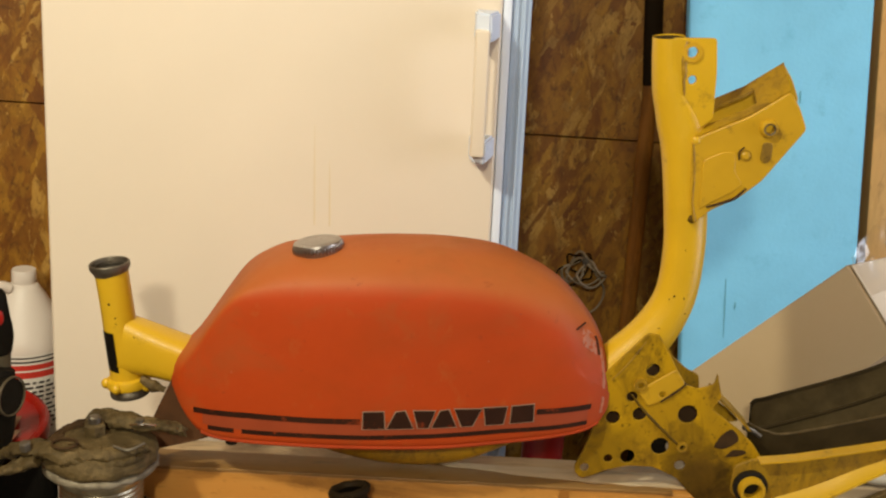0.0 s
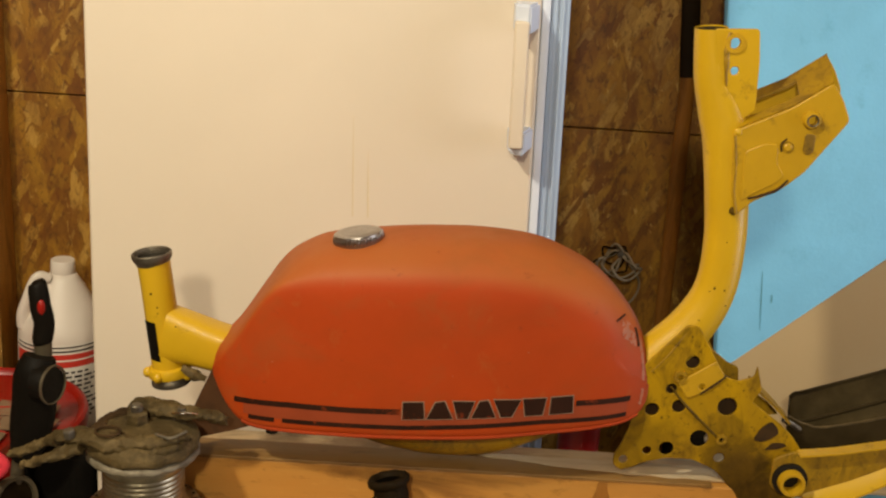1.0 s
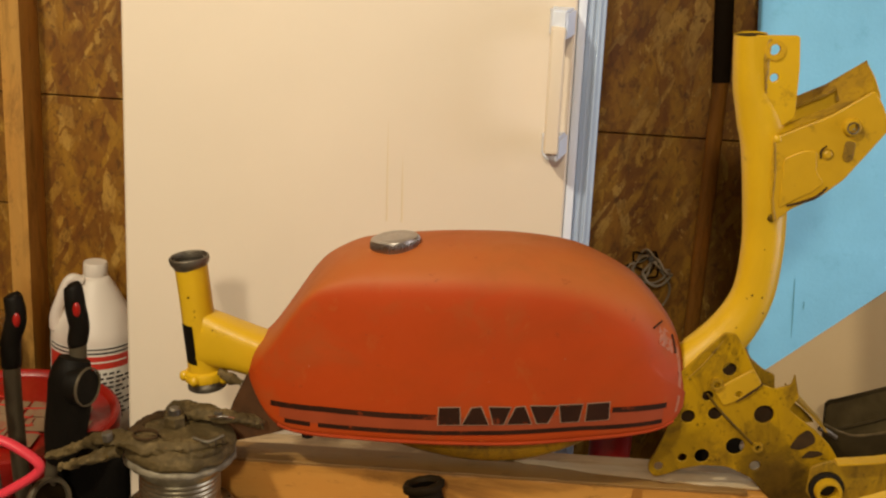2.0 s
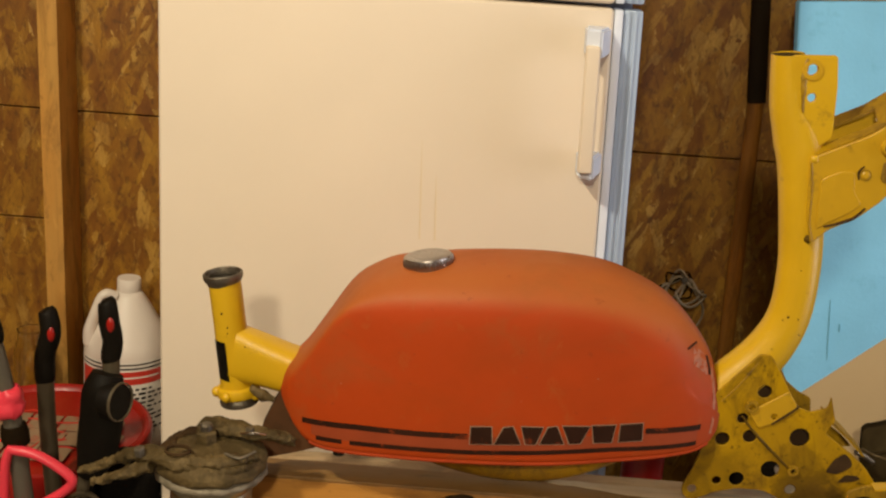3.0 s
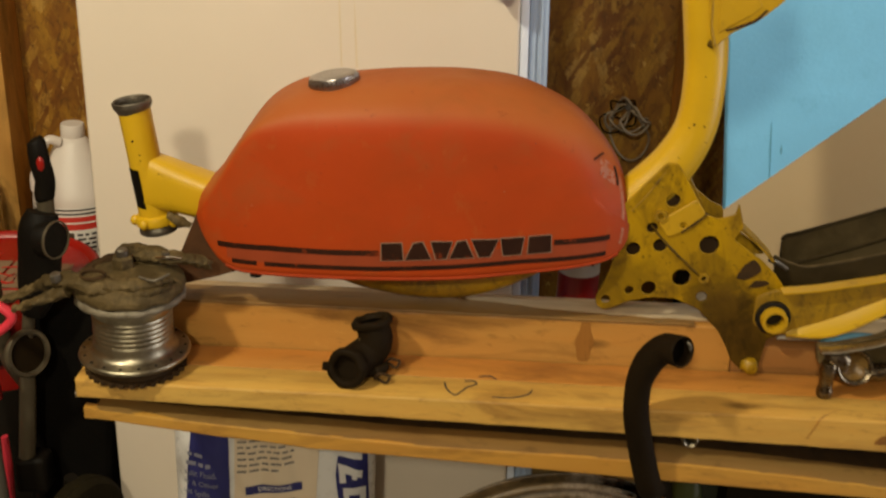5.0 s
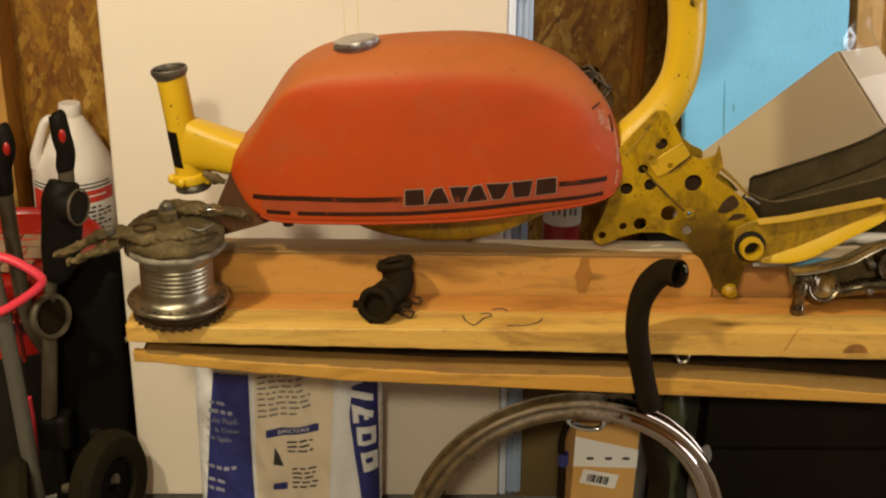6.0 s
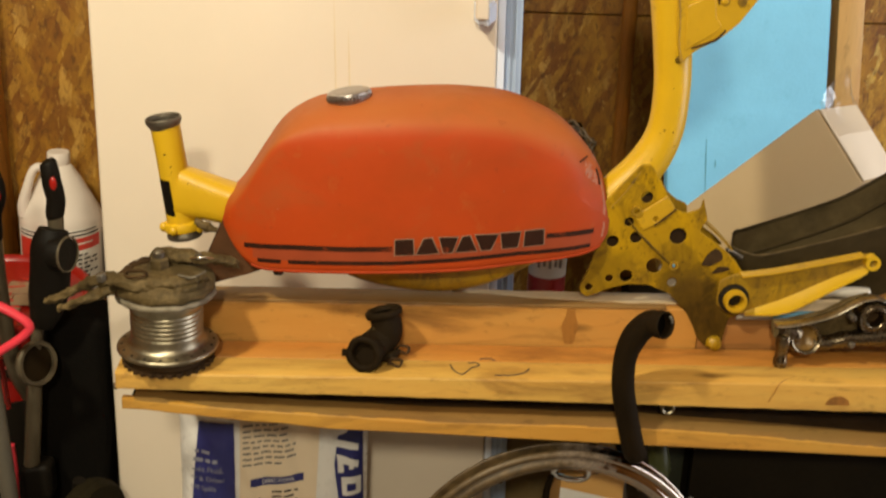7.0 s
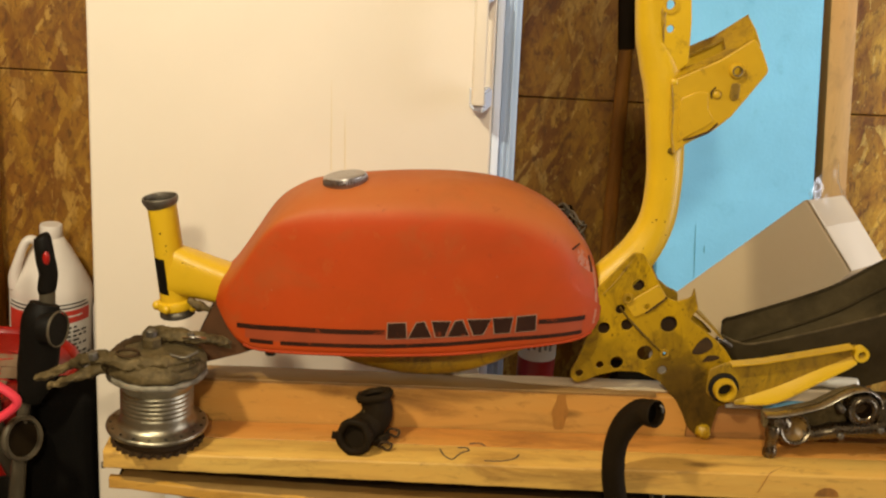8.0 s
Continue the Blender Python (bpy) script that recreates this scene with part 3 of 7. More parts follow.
def ft(x, z, r, ry=None):
    return (x, FY, z, r, ry or r)


head = part("head_tube", tube([ft(-0.253, 0.872, 0.0186), ft(-0.246, 0.82, 0.0186), ft(-0.235, 0.733, 0.0195)], 6, 32), M_YELLOW, moped)
ax = Vector((-0.018, 0, 0.139)).normalized()
top, low = Vector((-0.2535, FY, 0.868)), Vector((-0.2345, FY, 0.732))
cup = [(0.0165, 0.010), (0.0165, 0.002), (0.0185, 0.0), (0.0190, 0.002), (0.0218, 0.006), (0.0228, 0.0095), (0.0226, 0.0125), (0.0212, 0.0138), (0.0198, 0.0125), (0.0192, 0.0090), (0.0178, 0.0085), (0.0174, 0.010)]
# black disc paints the shade down the head tube
part("tube_bore", lathe(bmesh.new(), [(0.0, 0.0), (0.0164, 0.0), (0.0164, 0.004), (0.0, 0.004)], top + ax * 0.0025, ax, 28), M_BLACK, head, "black disc for the shade in the head tube")
part("bearing_cup", lathe(bmesh.new(), cup, top, ax), M_STEEL, head, "dull steel bearing cup")
part("bearing_cup", lathe(bmesh.new(), [(r, h - 0.004) for r, h in cup], low, -ax), M_STEEL, head, "dull steel bearing cup")
bm = lathe(bmesh.new(), [(0.0185, 0), (0.0245, 0.001), (0.0255, 0.006), (0.024, 0.011), (0.0185, 0.013)], low + ax * 0.001, ax)
for a in (200, 250, 335):
    p = low + ax * 0.006 + Vector((math.cos(radians(a)) * 0.025, math.sin(radians(a)) * 0.025, 0))
    ball(bm, p, 0.0058, (1, 1, 1.1), 12)
part("steering_stop", bm, M_YELLOW, head)
bm = bmesh.new()
rows = []
for k in range(7):
    a = radians(205 + k * 9)
    out = Vector((math.cos(a), math.sin(a), 0))
    rows.append([bm.verts.new(low + ax * h + out * 0.0196) for h in (0.024, 0.072)])
for a, b in zip(rows, rows[1:]):
    bm.faces.new((a[0], b[0], b[1], a[1]))
r = bmesh.ops.solidify(bm, geom=bm.faces[:], thickness=0.0006)
part("type_plate", bm, M_BLACK, head, "small blackened plate")
part("front_tube", sweep(bmesh.new(), spline([ft(-0.240, 0.785, 0.0345, 0.0205), ft(-0.218, 0.781, 0.0305, 0.0225), ft(-0.19, 0.774, 0.0275, 0.024), ft(-0.16, 0.766, 0.0262, 0.025), ft(-0.12, 0.754, 0.0268)], 6), 40, square=0.62), M_YELLOW, moped)
part("weld_grease", roughen(tube([(-0.216, FY - 0.021, 0.752, 0.004), (-0.203, FY - 0.024, 0.745, 0.0065), (-0.190, FY - 0.022, 0.741, 0.004)], 5, 10), 150, 0.003), M_GREASE, moped, "greasy dirt at the weld", 70)


def chips(name, places, parent, material, label=""):
    """Small flat flakes where the paint has come off: x, y, z, radius."""
    rnd = random.Random(len(places))
    for x, y, z, size in places:
        bm = ball(bmesh.new(), (x, y, z), size, (1, 0.25, rnd.uniform(0.7, 1.5)), 8)
        part(name, roughen(bm, 400, size * 0.5, x), material, parent, label, 70)


chips("paint_chip", [(-0.2515, FY - 0.0183, 0.838, 0.0014), (-0.245, FY - 0.0185, 0.822, 0.001), (-0.2445, FY - 0.0187, 0.815, 0.0008), (-0.258, FY - 0.0165, 0.852, 0.001), (-0.224, FY - 0.0205, 0.801, 0.0009)], head, M_RUST_SHADE)
part("main_tube", tube([ft(-0.125, 0.755, 0.0274), ft(-0.09, 0.742, 0.028), ft(-0.01, 0.702, 0.029), ft(0.04, 0.690, 0.0305), ft(0.085, 0.686, 0.031), ft(0.13, 0.690, 0.031), ft(0.18, 0.706, 0.029), ft(0.25, 0.745, 0.026), ft(0.315, 0.785, 0.025)], 6, 28), M_BELLY, moped, "grimy yellow main tube")
part("seat_tube", tube([ft(0.285, 0.755, 0.026), ft(0.325, 0.795, 0.0268), ft(0.360, 0.835, 0.0258), ft(0.380, 0.880, 0.0235), ft(0.3835, 0.935, 0.0232), ft(0.379, 0.985, 0.024), ft(0.3705, 1.05, 0.0262), ft(0.360, 1.085, 0.026, 0.024), ft(0.3475, 1.112, 0.0205, 0.022), ft(0.341, 1.14, 0.0178, 0.021), ft(0.3375, 1.170, 0.0172, 0.0205)], 7, 32, caps=False), M_YELLOW, moped)
# plug coloured black in place of the unlit tube inside
part("tube_lining", tube([ft(0.342, 1.13, 0.0163, 0.0192), ft(0.3375, 1.1685, 0.0160, 0.0192)], 3, 24), M_BLACK, moped, "black plug for the shaded inside of the cut tube")
ear = rounded([(0.338, 1.171), (0.384, 1.1735), (0.3885, 1.14), (0.391, 1.088), (0.366, 1.068), (0.352, 1.10)], 0.004)
part("seat_ear", plate(ear, FY - 0.0205, FY - 0.0150, [circle(0.3600, 1.1575, 0.0058), circle(0.3635, 1.1285, 0.0046)]), M_YELLOW, moped)
part("ear_boss", lathe(bmesh.new(), [(0.0060, -0.002), (0.0098, -0.002), (0.0106, 0.002), (0.0060, 0.002)], (0.3600, FY - 0.0205, 1.1575), (0, -1, 0), 24), M_YELLOW_WORN, moped)
# brown strip paints the shade and grime of the fold
part("ear_stain", roughen(tube([(0.3535, FY - 0.0212, 1.168, 0.0022, 0.0009), (0.3525, FY - 0.0212, 1.150, 0.0030, 0.0009), (0.354, FY - 0.0212, 1.132, 0.0022, 0.0009), (0.3565, FY - 0.0212, 1.112, 0.0010, 0.0006)], 6, 8), 200, 0.001), M_YELLOW_DIRTY, moped, "brown strip for the shaded, grimy fold beside the ear holes", 70)

# folded rear bracket
face = rounded([(0.369, 1.066), (0.427, 1.095), (0.467, 1.124), (0.479, 1.108), (0.490, 1.085), (0.450, 1.026), (0.428, 1.006), (0.400, 0.991), (0.384, 0.975), (0.376, 1.0)], 0.005)

part("rear_bracket", plate(face, -0.049, -0.0455, [circle(0.449, 1.084, 0.0062)], 0.0012), M_YELLOW_WORN, moped)
part("rear_bracket_far_side", plate([(x + 0.004, z + 0.022) for x, z in face], 0.004, 0.0075, [circle(0.453, 1.106, 0.0062)], 0.0012), M_YELLOW, moped)
panel = rounded([(0.384, 1.046), (0.404, 1.056), (0.418, 1.056), (0.420, 1.034), (0.430, 1.022), (0.420, 1.012), (0.398, 0.999), (0.386, 0.99)], 0.005)
part("pressed_panel", plate(panel, -0.0501, -0.0478, (), 0.0011), M_YELLOW_WORN, moped)
part("grease_line", tube([(0.394, -0.0500, 0.9945, 0.0010), (0.410, -0.0502, 1.000, 0.0016), (0.424, -0.0502, 1.0065, 0.0018), (0.434, -0.0500, 1.018, 0.0010)], 5, 8), M_RUST_SHADE, moped, "dark brown line under the pressed panel")
part("grease_line", tube([(0.4265, -0.0492, 1.0625, 0.0008), (0.4215, -0.0492, 1.056, 0.0013), (0.4225, -0.0492, 1.048, 0.0009)], 5, 8), M_RUST_SHADE, moped)
part("grease_ring", lathe(bmesh.new(), [(0.0050, 0.0), (0.0064, 0.0), (0.0062, 0.0008), (0.0050, 0.0008)], (0.429, -0.0490, 1.053), (0, -1, 0), 20), M_YELLOW_DIRTY, moped)
part("weld_seam", tube([(0.3715, -0.0485, 1.062, 0.0014), (0.3765, -0.0490, 1.030, 0.0012), (0.3785, -0.0490, 1.0, 0.0013), (0.384, -0.0490, 0.977, 0.0020)], 6, 8), M_YELLOW_DIRTY, moped, "dirty weld seam")
part("weld_bead", roughen(ball(bmesh.new(), (0.3745, -0.0475, 1.066, ), 0.0048, (1, 0.6, 0.9), 12), 200, 0.001), M_YELLOW, moped, "", 60)
part("weld_bead", roughen(ball(bmesh.new(), (0.381, -0.0465, 0.979), 0.0042, (1, 0.6, 1), 12), 200, 0.0015), M_GRIME, moped, "", 60)
chips("paint_chip", [(0.374, FY - 0.0232, 0.888, 0.0013), (0.385, FY - 0.0232, 0.886, 0.0011), (0.369, FY - 0.0228, 0.884, 0.0008), (0.389, FY - 0.0225, 0.868, 0.001), (0.392, FY - 0.0205, 0.905, 0.0008), (0.380, FY - 0.0238, 0.942, 0.0007), (0.366, FY - 0.0255, 1.056, 0.0012), (0.350, FY - 0.0262, 0.826, 0.0016), (0.333, FY - 0.0268, 0.806, 0.0010), (0.361, FY - 0.0252, 0.850, 0.0009)], moped, M_RUST_SHADE)
part("bracket_sleeve", lathe(bmesh.new(), [(0.0052, -0.003), (0.0092, -0.003), (0.0098, 0.003), (0.0080, 0.0065), (0.0066, 0.0068), (0.0052, 0.005)], (0.449, -0.0485, 1.084), (0, -1, 0), 28), M_YELLOW_WORN, moped)
part("sleeve_lip", lathe(bmesh.new(), [(0.0050, 0.0052), (0.0064, 0.0066), (0.0062, 0.0078), (0.0050, 0.0074)], (0.449, -0.0485, 1.084), (0, -1, 0), 24), M_STEEL, moped, "bare steel lip of the sleeve")
# shadow under the sleeve, laid on as a brown shape
part("bracket_slot", plate(rounded([(0.445, 1.069), (0.456, 1.069), (0.456, 1.050), (0.450, 1.045), (0.444, 1.050)], 0.004), -0.0500, -0.0490), M_BELLY, moped, "brown shape for the shadow below the bracket sleeve")
part("rivet", lathe(bmesh.new(), [(0.0, 0.002), (0.003, 0.002), (0.0052, 0.0), (0.0, 0.0)], (0.429, -0.0490, 1.053), (0, -1, 0), 20), M_YELLOW_WORN, moped)


def strip(bm, path, y0, y1, thick=0.003):
    """A bent sheet that follows an x-z path, between y0 and y1."""
    path = [Vector((x, 0, z)) for x, z in path]
    near, far, near2, far2 = [], [], [], []
    for i, p in enumerate(path):
        d = (path[min(i + 1, len(path) - 1)] - path[max(i - 1, 0)]).normalized()
        n = Vector((-d.z, 0, d.x)) * thick
        near.append(bm.verts.new((p.x, y0, p.z)))
        far.append(bm.verts.new((p.x, y1, p.z)))
        near2.append(bm.verts.new((p.x + n.x, y0, p.z + n.z)))
        far2.append(bm.verts.new((p.x + n.x, y1, p.z + n.z)))
    for i in range(len(path) - 1):
        bm.faces.new((near[i], near[i + 1], far[i + 1], far[i]))
        bm.faces.new((near2[i], far2[i], far2[i + 1], near2[i + 1]))
        bm.faces.new((near[i], near2[i], near2[i + 1], near[i + 1]))
        bm.faces.new((far[i], far[i + 1], far2[i + 1], far2[i]))
    for i in (0, -1):
        bm.faces.new((near[i], far[i], far2[i], near2[i]))
    return bm


def ledge(bm, path, y0, y1, thick=0.003):
    """A sheet that climbs towards the far side of the bracket."""
    def place(x, z, y, up):
        return bm.verts.new((x + (y + 0.0455) / 0.0505 * 0.004, y, z + (y + 0.0455) / 0.0505 * 0.022 + up))

    rows = [[place(x, z, y, h) for y, h in ((y0, 0), (y1, 0), (y1, thick), (y0, thick))] for x, z in path]
    for a, b in zip(rows, rows[1:]):
        for k in range(4):
            bm.faces.new((a[k], a[(k + 1) % 4], b[(k + 1) % 4], b[k]))
    bm.faces.new(rows[0])
    bm.faces.new(rows[-1][::-1])


bm = bmesh.new()
line = [(0.372, 1.066), (0.390, 1.075), (0.427, 1.0935), (0.467, 1.1225)]
ledge(bm, line, -0.0455, -0.034)
ledge(bm, line, -0.010, 0.005)
ledge(bm, [(0.436, 1.100), (0.467, 1.1225)], -0.034, -0.010)
part("bracket_top", bm, M_YELLOW_DIRTY, moped)

# engine plates
outline = [(0.303, 0.790), (0.349, 0.845), (0.362, 0.844), (0.376, 0.822), (0.389, 0.800), (0.397, 0.786), (0.413, 0.781), (0.431, 0.787), (0.4335, 0.802), (0.437, 0.790), (0.4425, 0.772), (0.433, 0.757), (0.450, 0.745), (0.468, 0.733), (0.486, 0.716), (0.500, 0.697), (0.513, 0.680), (0.514, 0.660), (0.503, 0.640), (0.487, 0.634), (0.484, 0.612), (0.481, 0.592), (0.462, 0.591), (0.449, 0.602), (0.440, 0.622), (0.428, 0.642), (0.415, 0.655), (0.402, 0.668), (0.374, 0.680), (0.345, 0.680), (0.320, 0.673), (0.303, 0.664), (0.292, 0.661), (0.284, 0.668), (0.283, 0.678), (0.291, 0.696), (0.298, 0.720), (0.303, 0.755)]
holes = [(0.360, 0.801, 0.0078), (0.340, 0.767, 0.0062), (0.321, 0.740, 0.0080), (0.351, 0.746, 0.0080), (0.406, 0.749, 0.0112), (0.379, 0.707, 0.0105), (0.404, 0.708, 0.0050), (0.295, 0.675, 0.0050), (0.321, 0.688, 0.0050), (0.343, 0.692, 0.0085), (0.405, 0.684, 0.0060)]
part("engine_plate", plate(rounded(outline, 0.004, 3), -0.050, -0.0465, [circle(*h) for h in holes], 0.001), M_YELLOW_CAKED, moped, "grimy yellow drilled engine plate")
far_out = [(0.303, 0.790), (0.349, 0.845), (0.362, 0.844), (0.376, 0.822), (0.389, 0.800), (0.413, 0.781), (0.428, 0.775), (0.430, 0.757), (0.450, 0.745), (0.468, 0.733), (0.484, 0.718), (0.440, 0.712), (0.400, 0.711), (0.350, 0.713), (0.310, 0.716), (0.298, 0.724), (0.301, 0.755)]
part("engine_plate_far_side", plate(rounded(far_out, 0.004, 3), 0.006, 0.0095, [circle(*h) for h in holes if h[1] > 0.735], 0.0006), M_YELLOW_DIRTY, moped, "grimy yellow drilled engine plate")
patch = rounded([(0.345, 0.776), (0.386, 0.805), (0.398, 0.787), (0.372, 0.764), (0.358, 0.757)], 0.004)
part("pressed_rib", plate(patch, -0.0524, -0.0500, [circle(0.3735, 0.7725, 0.0036)], 0.0012), M_YELLOW_WORN, moped)
rib = roughen(tube([(0.339, -0.0500, 0.770, 0.0012), (0.358, -0.0503, 0.748, 0.0017), (0.385, -0.0503, 0.723, 0.0018), (0.407, -0.0500, 0.703, 0.0012)], 8, 8), 180, 0.0008)
part("seam_rib", rib, M_GRIME, moped, "dirty folded seam")
part("seam_rib", tube([(0.372, -0.0512, 0.7635, 0.0014), (0.386, -0.0515, 0.775, 0.0017), (0.3985, -0.0512, 0.7865, 0.0012)], 4, 8), M_RUST_SHADE, moped, "dirty folded seam")
part("seam_rib", tube([(0.314, -0.0497, 0.786, 0.0008), (0.330, -0.0500, 0.806, 0.0012), (0.348, -0.0497, 0.835, 0.0008)], 4, 8), M_YELLOW_DIRTY, moped)
# dark sheet added so the drilled holes look shaded inside
inner = rounded([(0.306, 0.725), (0.312, 0.770), (0.345, 0.825), (0.368, 0.800), (0.415, 0.772), (0.430, 0.740), (0.405, 0.722), (0.36, 0.722)], 0.004)
part("inner_sheet", plate(inner, -0.028, -0.025, (), 0.0006), M_RUST_SHADE, moped, "dark sheet for the shade behind the holes")
part("threaded_boss", lathe(bmesh.new(), [(0.0036, -0.002), (0.0075, -0.002), (0.0070, 0.005), (0.0036, 0.005)], (0.3475, -0.0500, 0.7835), (0, -1, 0), 24), M_YELLOW_DIRTY, moped)
part("threaded_boss", lathe(bmesh.new(), [(0.0032, -0.002), (0.0066, -0.002), (0.0060, 0.004), (0.0032, 0.004)], (0.404, -0.0500, 0.7085), (0, -1, 0), 24), M_YELLOW_DIRTY, moped)
bm = strip(bmesh.new(), [(0.362, 0.843), (0.376, 0.822), (0.389, 0.800), (0.396, 0.787)], -0.030, 0.006, 0.0025)
part("plate_web", bm, M_YELLOW_DIRTY, moped)
# plug added to keep the blue board from showing in the hole
part("sleeve", lathe(bmesh.new(), [(0.0, 0.0), (0.0075, 0.0), (0.0075, -0.045), (0.0, -0.045)], (0.405, -0.0440, 0.684), (0, -1, 0), 20), M_PALE_PLUG, moped, "pale plug added behind the see-through hole")
bm = strip(bmesh.new(), [(0.440, 0.764), (0.466, 0.742), (0.486, 0.722)], -0.030, 0.006, 0.0025)
part("plate_web", bm, M_YELLOW_DIRTY, moped)
patch_a = rounded([(0.440, 0.710), (0.447, 0.725), (0.458, 0.735), (0.466, 0.728), (0.469, 0.720), (0.461, 0.713), (0.452, 0.708)], 0.004)
part("bare_patch", plate(patch_a, -0.0512, -0.0502, (), 0.0003), M_RUST_SHADE, moped, "bare rusty patch")
patch_b = rounded([(0.455, 0.698), (0.463, 0.708), (0.475, 0.7085), (0.481, 0.705), (0.470, 0.700)], 0.003)
part("bare_patch", plate(patch_b, -0.0512, -0.0502, (), 0.0003), M_RUST_SHADE, moped, "bare rusty patch")

# pivot and arm
part("pivot_bush", lathe(bmesh.new(), [(0.0100, -0.02), (0.0152, -0.02), (0.0152, 0.015), (0.0143, 0.0175), (0.0112, 0.0175), (0.0100, 0.015)], (0.4875, -0.055, 0.666), (0, -1, 0), 36), M_YELLOW_WORN, moped)
part("pivot_ring", lathe(bmesh.new(), [(0.0154, -0.004), (0.0205, -0.004), (0.0200, 0.006), (0.0154, 0.007)], (0.4875, -0.055, 0.666), (0, -1, 0), 36), M_BLACK, moped, "black greasy ring")
# black plug for the unlit middle of the bush
part("pivot_bore", lathe(bmesh.new(), [(0.0, 0.0), (0.0099, 0.0), (0.0099, -0.02), (0.0, -0.02)], (0.4875, -0.058, 0.666), (0, -1, 0), 28), M_BLACK, moped, "black plug for the shade in the pivot")
arm_line = rounded([(0.466, 0.690), (0.486, 0.700), (0.535, 0.706), (0.649, 0.732), (0.666, 0.733), (0.674, 0.724), (0.669, 0.712), (0.615, 0.685), (0.558, 0.654), (0.517, 0.643), (0.480, 0.644), (0.466, 0.656)], 0.006)
# web in darker paint: shade under the flange is in the colour
arm = part("arm", plate(arm_line, -0.0560, -0.0520, [circle(0.663, 0.7232, 0.0052), circle(0.4875, 0.666, 0.0165)], 0.0014), M_BELLY, moped)
part("arm_flange", strip(bmesh.new(), [(0.492, 0.700), (0.535, 0.706), (0.60, 0.7205), (0.650, 0.732)], -0.069, -0.0525, 0.0022), M_YELLOW_WORN, arm)
bm = bmesh.new()
rows = []
for (xa, za), (xb, zb), out in zip(spline([(0.506, 0.6480), (0.556, 0.6680), (0.605, 0.6930), (0.656, 0.7185)], 4), spline([(0.506, 0.6420), (0.558, 0.6540), (0.613, 0.6845), (0.661, 0.7085)], 4), (0.001, 0.006, 0.011, 0.015, 0.0165, 0.0165, 0.016, 0.015, 0.014, 0.013, 0.011, 0.009, 0.005)):
    rows.append([bm.verts.new(p) for p in ((xa, -0.0555, za), ((xa + xb) / 2, -0.0570 - out * 0.35, za * 0.45 + zb * 0.55), (xb, -0.0560 - out, zb + 0.002), (xb, -0.0560 - out, zb - 0.001), (xb, -0.0555, zb - 0.001))])
for a, b in zip(rows, rows[1:]):
    for k in range(5):
        bm.faces.new((a[k], a[(k + 1) % 5], b[(k + 1) % 5], b[k]))
bm.faces.new(rows[0])
bm.faces.new(rows[-1][::-1])
bmesh.ops.recalc_face_normals(bm, faces=bm.faces)
part("arm_lip", bm, M_YELLOW, arm)
part("arm_eye", lathe(bmesh.new(), [(0.0054, -0.002), (0.0100, -0.002), (0.0098, 0.012), (0.0054, 0.012)], (0.663, -0.056, 0.7232), (0, -1, 0), 28), M_YELLOW, arm)
bm = ball(bmesh.new(), (0.4705, -0.052, 0.5985), 0.0105, (1.0, 0.9, 0.95), 18)
part("lug_foot", roughen(bm, 160, 0.003), M_YELLOW_DIRTY, moped, "", 60)
# rusty gusset under the front of the tank
gus = [(-0.174, 0.772), (-0.162, 0.750), (-0.138, 0.708), (-0.124, 0.694), (-0.150, 0.684), (-0.203, 0.668), (-0.212, 0.684), (-0.190, 0.735)]
part("gusset", plate(rounded(gus, 0.006), -0.052, -0.048, (), 0.001), M_GUSSET, moped, "rusty front gusset")
part("gusset", plate(rounded(gus, 0.006), 0.008, 0.012, (), 0.001), M_GUSSET, moped, "rusty front gusset")


